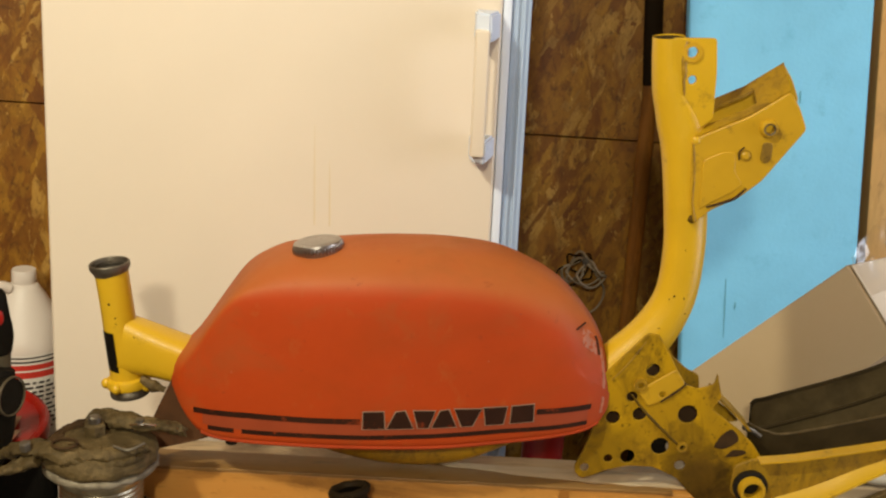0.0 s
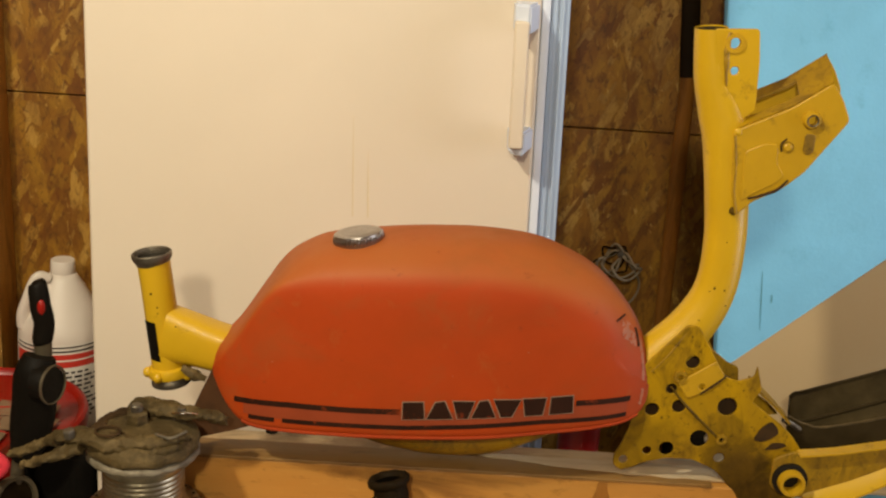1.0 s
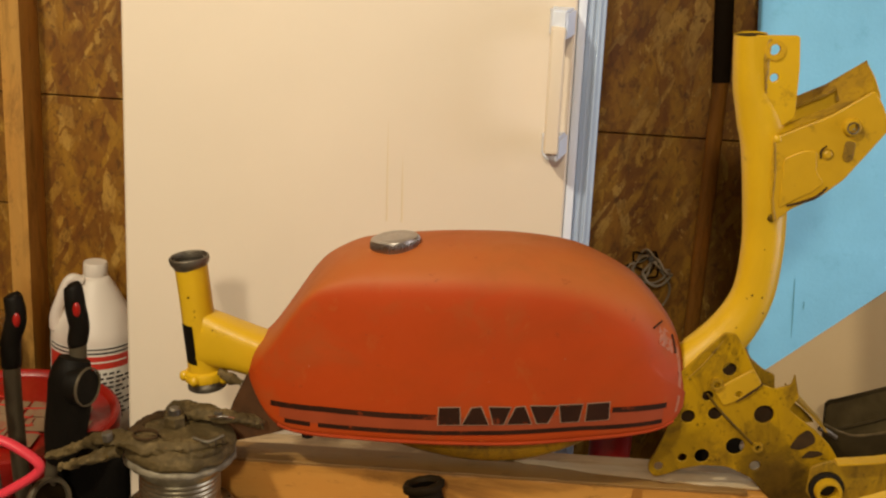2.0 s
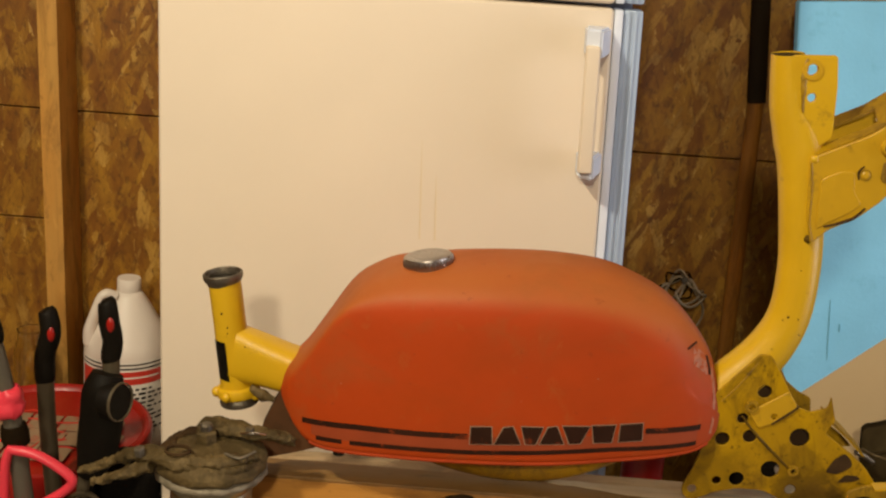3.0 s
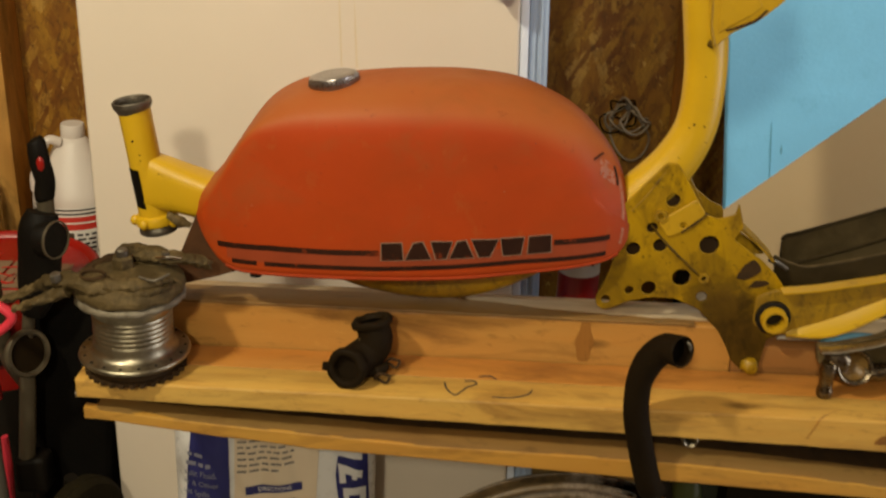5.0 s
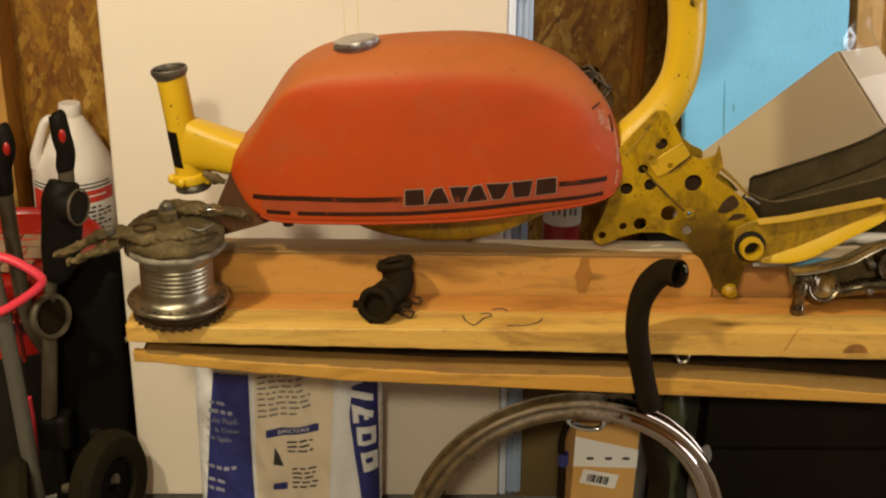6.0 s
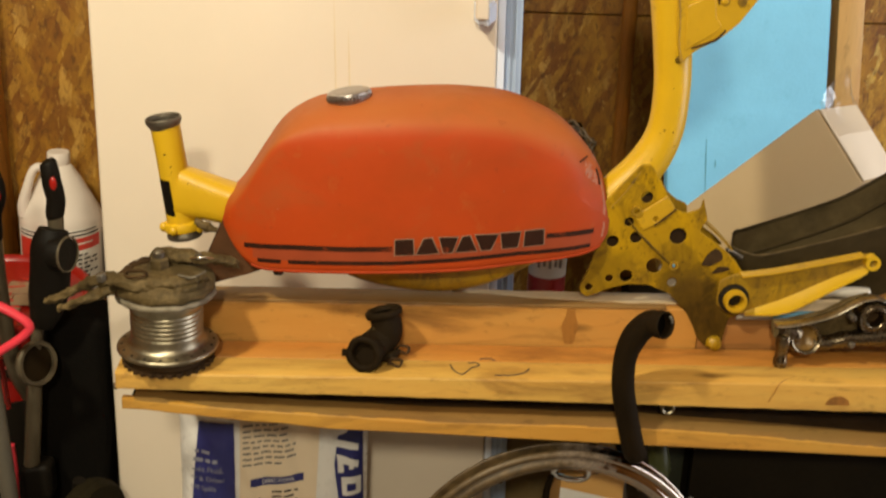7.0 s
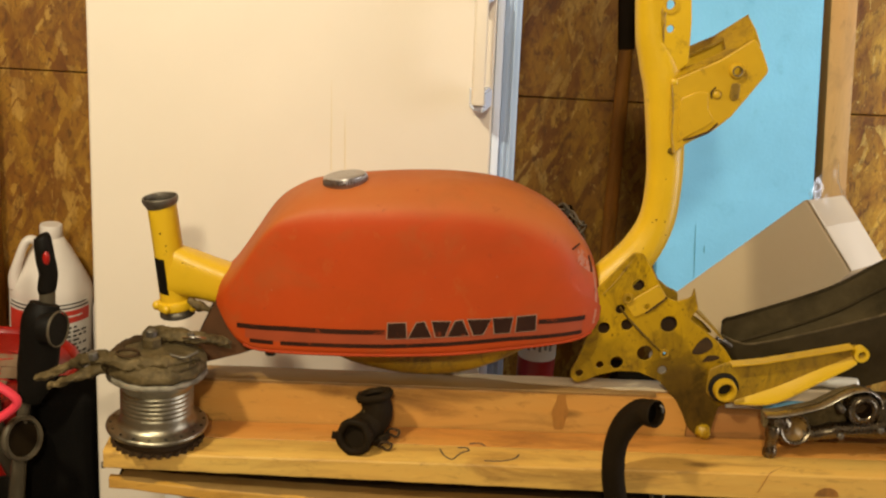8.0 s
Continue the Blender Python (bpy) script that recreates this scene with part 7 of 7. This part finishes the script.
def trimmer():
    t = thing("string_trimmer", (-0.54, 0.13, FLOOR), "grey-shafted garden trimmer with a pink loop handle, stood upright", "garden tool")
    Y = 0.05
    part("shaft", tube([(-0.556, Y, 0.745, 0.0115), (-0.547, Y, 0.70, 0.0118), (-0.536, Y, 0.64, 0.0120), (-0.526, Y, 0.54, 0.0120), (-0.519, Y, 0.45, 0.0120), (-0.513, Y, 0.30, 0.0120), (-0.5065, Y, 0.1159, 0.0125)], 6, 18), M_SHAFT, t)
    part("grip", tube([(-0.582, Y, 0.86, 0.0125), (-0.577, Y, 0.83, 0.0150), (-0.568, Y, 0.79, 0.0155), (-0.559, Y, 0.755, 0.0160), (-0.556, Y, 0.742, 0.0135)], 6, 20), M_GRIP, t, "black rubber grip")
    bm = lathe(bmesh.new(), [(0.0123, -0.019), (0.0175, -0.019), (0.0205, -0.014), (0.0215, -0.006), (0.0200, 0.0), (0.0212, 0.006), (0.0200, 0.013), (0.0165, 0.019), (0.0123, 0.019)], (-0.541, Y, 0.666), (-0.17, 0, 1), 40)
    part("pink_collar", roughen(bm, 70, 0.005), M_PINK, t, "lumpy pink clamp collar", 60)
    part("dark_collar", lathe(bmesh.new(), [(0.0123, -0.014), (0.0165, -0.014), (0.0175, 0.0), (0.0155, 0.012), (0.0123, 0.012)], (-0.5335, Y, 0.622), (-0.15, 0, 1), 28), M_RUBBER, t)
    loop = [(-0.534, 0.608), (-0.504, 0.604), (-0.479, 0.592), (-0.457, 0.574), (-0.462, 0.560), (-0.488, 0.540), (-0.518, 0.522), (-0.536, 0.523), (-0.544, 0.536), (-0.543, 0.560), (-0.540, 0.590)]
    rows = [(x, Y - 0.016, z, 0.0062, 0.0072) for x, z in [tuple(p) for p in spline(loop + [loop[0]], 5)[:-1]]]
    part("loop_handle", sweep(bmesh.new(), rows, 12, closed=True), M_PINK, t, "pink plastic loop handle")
    # same set-back about the camera point, with its own scale
    fit_to_view(t, 1.06, (-0.002, 0.077, -0.0789))
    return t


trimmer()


# ---- under the bench ----
def sack():
    s = thing("absorbent_sack", (-0.14, 0.12, FLOOR), "plastic sack of granular absorbent with blue printing on the floor", "sack")
    x0, x1, z0, z1 = -0.281, 0.008, FLOOR, 0.452

    def front(x, z):
        u, v = (x - x0) / (x1 - x0), (z - z0) / (z1 - z0)
        puff = 0.055 * (max(0, 1 - (2 * u - 1) ** 4)) ** 0.6 * (1 - 0.55 * v**3)
        n = noise.noise(Vector((x * 26, 0.3, z * 9))) * 0.0085 + noise.noise(Vector((x * 60 + z * 25, 1.3, z * 34))) * 0.0036 
        return 0.14 - puff - n

    bm = bmesh.new()
    nx, nz = 60, 70
    f = [[bm.verts.new((x0 + (x1 - x0) * i / nx, front(x0 + (x1 - x0) * i / nx, z0 + (z1 - z0) * k / nz), z0 + (z1 - z0) * k / nz)) for k in range(nz + 1)] for i in range(nx + 1)]
    g = [[bm.verts.new((v.co.x, 0.16 + (0.14 - v.co.y) * 0.8, v.co.z)) for v in col] for col in f]
    for i in range(nx):
        for k in range(nz):
            bm.faces.new((f[i][k], f[i + 1][k], f[i + 1][k + 1], f[i][k + 1]))
            bm.faces.new((g[i][k], g[i][k + 1], g[i + 1][k + 1], g[i + 1][k]))
    for k in range(nz):
        bm.faces.new((f[0][k], f[0][k + 1], g[0][k + 1], g[0][k]))
        bm.faces.new((f[nx][k], g[nx][k], g[nx][k + 1], f[nx][k + 1]))
    for i in range(nx):
        bm.faces.new((f[i][nz], f[i + 1][nz], g[i + 1][nz], g[i][nz]))
        bm.faces.new((f[i][0], g[i][0], g[i + 1][0], f[i + 1][0]))
    body = part("sack_film", bm, M_SACK, s, "", 80)

    def printed(name, quad, mat, proud=0.0018, nx=40, nz=70, label=""):
        a, b, c, d = [Vector(p) for p in quad]
        bm = bmesh.new()
        vs = []
        for i in range(nx + 1):
            lo, hi = a.lerp(b, i / nx), d.lerp(c, i / nx)
            col = []
            for k in range(nz + 1):
                p = lo.lerp(hi, k / nz)
                col.append(bm.verts.new((p.x, front(p.x, p.y) - proud - 0.0006, p.y)))
            vs.append(col)
        for p, q in zip(vs, vs[1:]):
            for k in range(nz):
                bm.faces.new((p[k], q[k], q[k + 1], p[k + 1]))
        part(name, bm, mat, body, label, 180)

    def written(text, x, z, size, turn, mat, proud=0.0048):
        cu = bpy.data.curves.new("words", "FONT")
        cu.body, cu.size = text, size
        ob = bpy.data.objects.new("words", cu)
        scene.collection.objects.link(ob)
        me = bpy.data.meshes.new_from_object(ob.evaluated_get(bpy.context.evaluated_depsgraph_get()))
        bpy.data.objects.remove(ob)
        bpy.data.curves.remove(cu)
        c, n = math.cos(radians(turn)), math.sin(radians(turn))
        for v in me.vertices:
            px, pz = x + v.co.x * c - v.co.y * n, z + v.co.x * n + v.co.y * c
            v.co = (px, front(px, pz) - proud, pz)
        me.materials.clear()
        part("printed_words", me, mat, body, "", 180)

    printed("blue_panel", [(-0.277, z0 + 0.01), (-0.189, z0 + 0.01), (-0.193, 0.378), (-0.247, 0.376)], M_BLUE, label="dark blue printed panel")
    printed("tan_panel", [(-0.186, z0 + 0.01), (-0.078, z0 + 0.01), (-0.062, 0.43), (-0.184, 0.43)], M_SACK_TAN, label="tan printed panel")
    printed("blue_logo_stripe", [(-0.042, 0.311), (0.0015, 0.311), (-0.001, 0.43), (-0.030, 0.43)], M_BLUE, label="slanted dark blue stripe")
    printed("blue_logo_stripe", [(-0.012, z0 + 0.01), (0.0062, z0 + 0.01), (0.0015, 0.311), (-0.042, 0.311)], M_BLUE, label="slanted dark blue stripe")
    # plain white shapes where the maker's mark is
    for q in ([(-0.0440, 0.356), (-0.0230, 0.362), (-0.0215, 0.384), (-0.0400, 0.384)], [(-0.0400, 0.340), (-0.0060, 0.328), (-0.0060, 0.340), (-0.0420, 0.353)], [(-0.0370, 0.316), (-0.0060, 0.299), (-0.0050, 0.311), (-0.0390, 0.329)], [(-0.0360, 0.298), (-0.0270, 0.296), (-0.0290, 0.318), (-0.0370, 0.317)], [(-0.0200, 0.300), (-0.0130, 0.297), (-0.0120, 0.305), (-0.0190, 0.308)], [(-0.0290, 0.258), (-0.0010, 0.250), (-0.0010, 0.281), (-0.0310, 0.290)], [(-0.0200, 0.205), (0.0020, 0.200), (0.0010, 0.236), (-0.0250, 0.244)]):
        printed("white_shape", q, M_SACK, 0.0034, 12, 12, "plain white printed shape")
    for q in ([(-0.0220, 0.265), (-0.0085, 0.261), (-0.0085, 0.273), (-0.0225, 0.278)], [(-0.0160, 0.221), (-0.0060, 0.219), (-0.0060, 0.228), (-0.0175, 0.231)]):
        printed("blue_shape", q, M_BLUE, 0.0046, 8, 8)
    printed("blue_heading_bar", [(-0.168, 0.277), (-0.088, 0.289), (-0.088, 0.301), (-0.168, 0.290)], M_BLUE, 0.0034, 30, 6, "blue heading bar")
    written("DIRECTIONS", -0.150, 0.2835, 0.0085, 8.5, M_SACK)
    for txt, x, z in (("aulic Fluid,", -0.2585, 0.297), ("er & Other", -0.2605, 0.281), ("uid Spills", -0.2615, 0.265)):
        written(txt, x, z, 0.0118, 3, M_WORDS)
    rnd = random.Random(2)

    def lines(x, z, w, n, step, mat, h=0.0032, lean=0.12):
        for i in range(n):
            ww = w * rnd.uniform(0.75, 1.0)
            zz = z - i * step
            at_x = x
            while at_x < x + ww - 0.004:
                wl = min(rnd.uniform(0.006, 0.016), x + ww - at_x)
                dz = (at_x - x) * lean
                printed("print_bar", [(at_x, zz + dz), (at_x + wl, zz + dz + wl * lean), (at_x + wl, zz + dz + wl * lean + h), (at_x, zz + dz + h)], mat, 0.0036, 3, 1)
                at_x += wl + 0.0035

    lines(-0.180, 0.371, 0.082, 8, 0.0088, M_PRINT_GREY, 0.0030)
    lines(-0.136, 0.268, 0.045, 3, 0.0085, M_PRINT, 0.0032)
    lines(-0.130, 0.218, 0.045, 5, 0.0085, M_PRINT, 0.0032)
    lines(-0.2535, 0.3255, 0.026, 1, 0.016, M_WORDS, 0.0052, 0.05)
    lines(-0.2555, 0.3115, 0.040, 1, 0.016, M_WORDS, 0.0058, 0.05)
    lines(-0.2635, 0.212, 0.062, 1, 0.016, M_WORDS, 0.0062, 0.10)
    lines(-0.2625, 0.187, 0.036, 2, 0.015, M_WORDS, 0.0058, 0.08)
    printed("pictogram", [(-0.158, 0.232), (-0.142, 0.228), (-0.148, 0.246), (-0.155, 0.262)], M_PRINT, 0.0036, 8, 8)
    printed("pictogram", [(-0.160, 0.186), (-0.138, 0.184), (-0.138, 0.196), (-0.158, 0.198)], M_BLUE, 0.0036, 8, 8)
    return s


sack()


def wheel_rim():
    w = thing("chrome_wheel_rim", (0.267, -0.1, FLOOR), "bare chrome moped wheel rim standing on edge under the bench", "wheel rim")
    c, ax = Vector((0.2635, -0.1335, 0.2637)), Vector((0.06, -1, 0.0)).normalized()
    side = [(0.2030, 0.0080), (0.2110, 0.0085), (0.2170, 0.0085), (0.2192, 0.0092), (0.2197, 0.0104), (0.2190, 0.0125), (0.2172, 0.0146), (0.2145, 0.0158), (0.2122, 0.0148), (0.2110, 0.0118), (0.2098, 0.0100), (0.2080, 0.0104), (0.2052, 0.0128), (0.2020, 0.0150), (0.1985, 0.0152), (0.1960, 0.0134), (0.1945, 0.0108), (0.1925, 0.0100), (0.1900, 0.0085)]
    prof = [(r, -a) for r, a in side[::-1]] + [(0.1985, -0.003), (0.1975, 0.0), (0.1985, 0.003)] + side + [(0.1870, 0.0)]
    part("rim_hoop", lathe(bmesh.new(), prof, c, ax, 144), split_chrome("split_chrome"), w, "chrome, brown for dark reflections on one side, bright on the other", 60)
    u = ax.orthogonal().normalized()
    v = ax.cross(u)
    for k in range(36):
        a = 2 * math.pi * k / 36
        d = u * math.cos(a) + v * math.sin(a)
        # black discs paint the shade of the nipple holes
        part("nipple_hole", lathe(bmesh.new(), [(0, 0), (0.0026, 0), (0.0026, 0.0006), (0, 0.0006)], c + d * 0.1870 + ax * (0.0035 if k % 2 else -0.0035), -d, 8), M_BLACK, w)
    return w


wheel_rim()


def lock_carton():
    c = thing("brown_carton", (0.34, 0.04, FLOOR), "tall brown carton with a white band and shipping label", "box")
    part("carton_body", boxed(0.290, 0.384, 0.0, 0.085, FLOOR, 0.360, bevel=0.002), M_CARTON_O, c)
    part("white_band", plate([(0.2900, 0.337), (0.3840, 0.314), (0.3840, 0.283), (0.2900, 0.286)], -0.0016, -0.0002, (), 0.0002), M_LABEL_W, c, "white band")
    for x in (0.309, 0.336, 0.362):
        part("band_print", boxed(x, x + 0.010, -0.0026, -0.0017, 0.298, 0.302), M_PRINT, c)
    bm = boxed(-0.027, 0.027, -0.0010, 0.0, -0.012, 0.012)
    rot = Matrix.Translation((0.330, -0.001, 0.264)) @ Matrix.Rotation(0.2, 4, "Y")
    bmesh.ops.transform(bm, matrix=rot, verts=bm.verts)
    part("shipping_label", bm, M_LABEL_W, c, "pale shipping label")
    for k in range(9):
        bm = boxed(-0.018 + k * 0.0036, -0.0165 + k * 0.0036 + 0.0008 * (k % 3), -0.0018, -0.0010, -0.007, 0.006)
        bmesh.ops.transform(bm, matrix=rot, verts=bm.verts)
        part("label_bar", bm, M_PRINT, c)
    return c


lock_carton()


def shackle():
    s = thing("chrome_shackle", (0.30, -0.02, 0.36), "chrome loop shackle hanging by the brown carton", "shackle")
    pts = [(0.283, 0.362), (0.300, 0.357), (0.320, 0.357), (0.328, 0.366), (0.322, 0.376), (0.300, 0.378), (0.284, 0.377), (0.277, 0.369)]
    rows = [(x, -0.010, z, 0.0042) for x, z in [tuple(p) for p in spline(pts + [pts[0]], 5)[:-1]]]
    part("loop", sweep(bmesh.new(), rows, 12, closed=True), M_CHROME, s)
    part("cable_tail", tube([(0.279, -0.010, 0.370, 0.004), (0.272, -0.008, 0.350, 0.005), (0.269, -0.006, 0.325, 0.005), (0.273, -0.004, 0.295, 0.006), (0.276, 0.0, 0.20, 0.006), (0.278, 0.004, FLOOR, 0.006)], 6, 12), M_RUBBER, s)
    part("blue_collar", tube([(0.274, -0.006, 0.312, 0.0075), (0.274, -0.005, 0.292, 0.0080)], 3, 14), M_BLUE, s, "blue collar")
    return s


shackle()
def dark_crate():
    c = thing("dark_crate", (0.80, 0.15, FLOOR), "large dark brown boarded crate standing under the bench", "crate")
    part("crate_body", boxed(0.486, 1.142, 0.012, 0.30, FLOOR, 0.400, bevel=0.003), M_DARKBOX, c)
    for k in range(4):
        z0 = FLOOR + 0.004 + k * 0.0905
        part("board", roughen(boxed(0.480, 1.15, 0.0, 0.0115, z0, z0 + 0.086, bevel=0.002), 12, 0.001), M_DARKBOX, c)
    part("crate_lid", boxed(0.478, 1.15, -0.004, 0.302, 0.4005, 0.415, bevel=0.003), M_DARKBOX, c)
    return c


dark_crate()
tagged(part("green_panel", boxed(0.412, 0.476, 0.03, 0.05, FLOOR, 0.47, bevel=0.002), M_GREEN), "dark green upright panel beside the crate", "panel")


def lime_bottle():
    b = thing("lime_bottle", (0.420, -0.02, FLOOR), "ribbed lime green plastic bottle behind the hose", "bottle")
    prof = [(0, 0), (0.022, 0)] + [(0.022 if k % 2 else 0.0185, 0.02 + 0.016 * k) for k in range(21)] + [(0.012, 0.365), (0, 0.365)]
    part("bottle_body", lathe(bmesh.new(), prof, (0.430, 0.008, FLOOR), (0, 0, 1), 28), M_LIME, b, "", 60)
    return b


lime_bottle()
bm = bmesh.new()
for cx, cz, rx, rz, tn in ((0.472, 0.322, 0.020, 0.024, 0.3), (0.47, 0.25, 0.025, 0.08, 0.0), (0.47, 0.12, 0.025, 0.08, 0.0)):
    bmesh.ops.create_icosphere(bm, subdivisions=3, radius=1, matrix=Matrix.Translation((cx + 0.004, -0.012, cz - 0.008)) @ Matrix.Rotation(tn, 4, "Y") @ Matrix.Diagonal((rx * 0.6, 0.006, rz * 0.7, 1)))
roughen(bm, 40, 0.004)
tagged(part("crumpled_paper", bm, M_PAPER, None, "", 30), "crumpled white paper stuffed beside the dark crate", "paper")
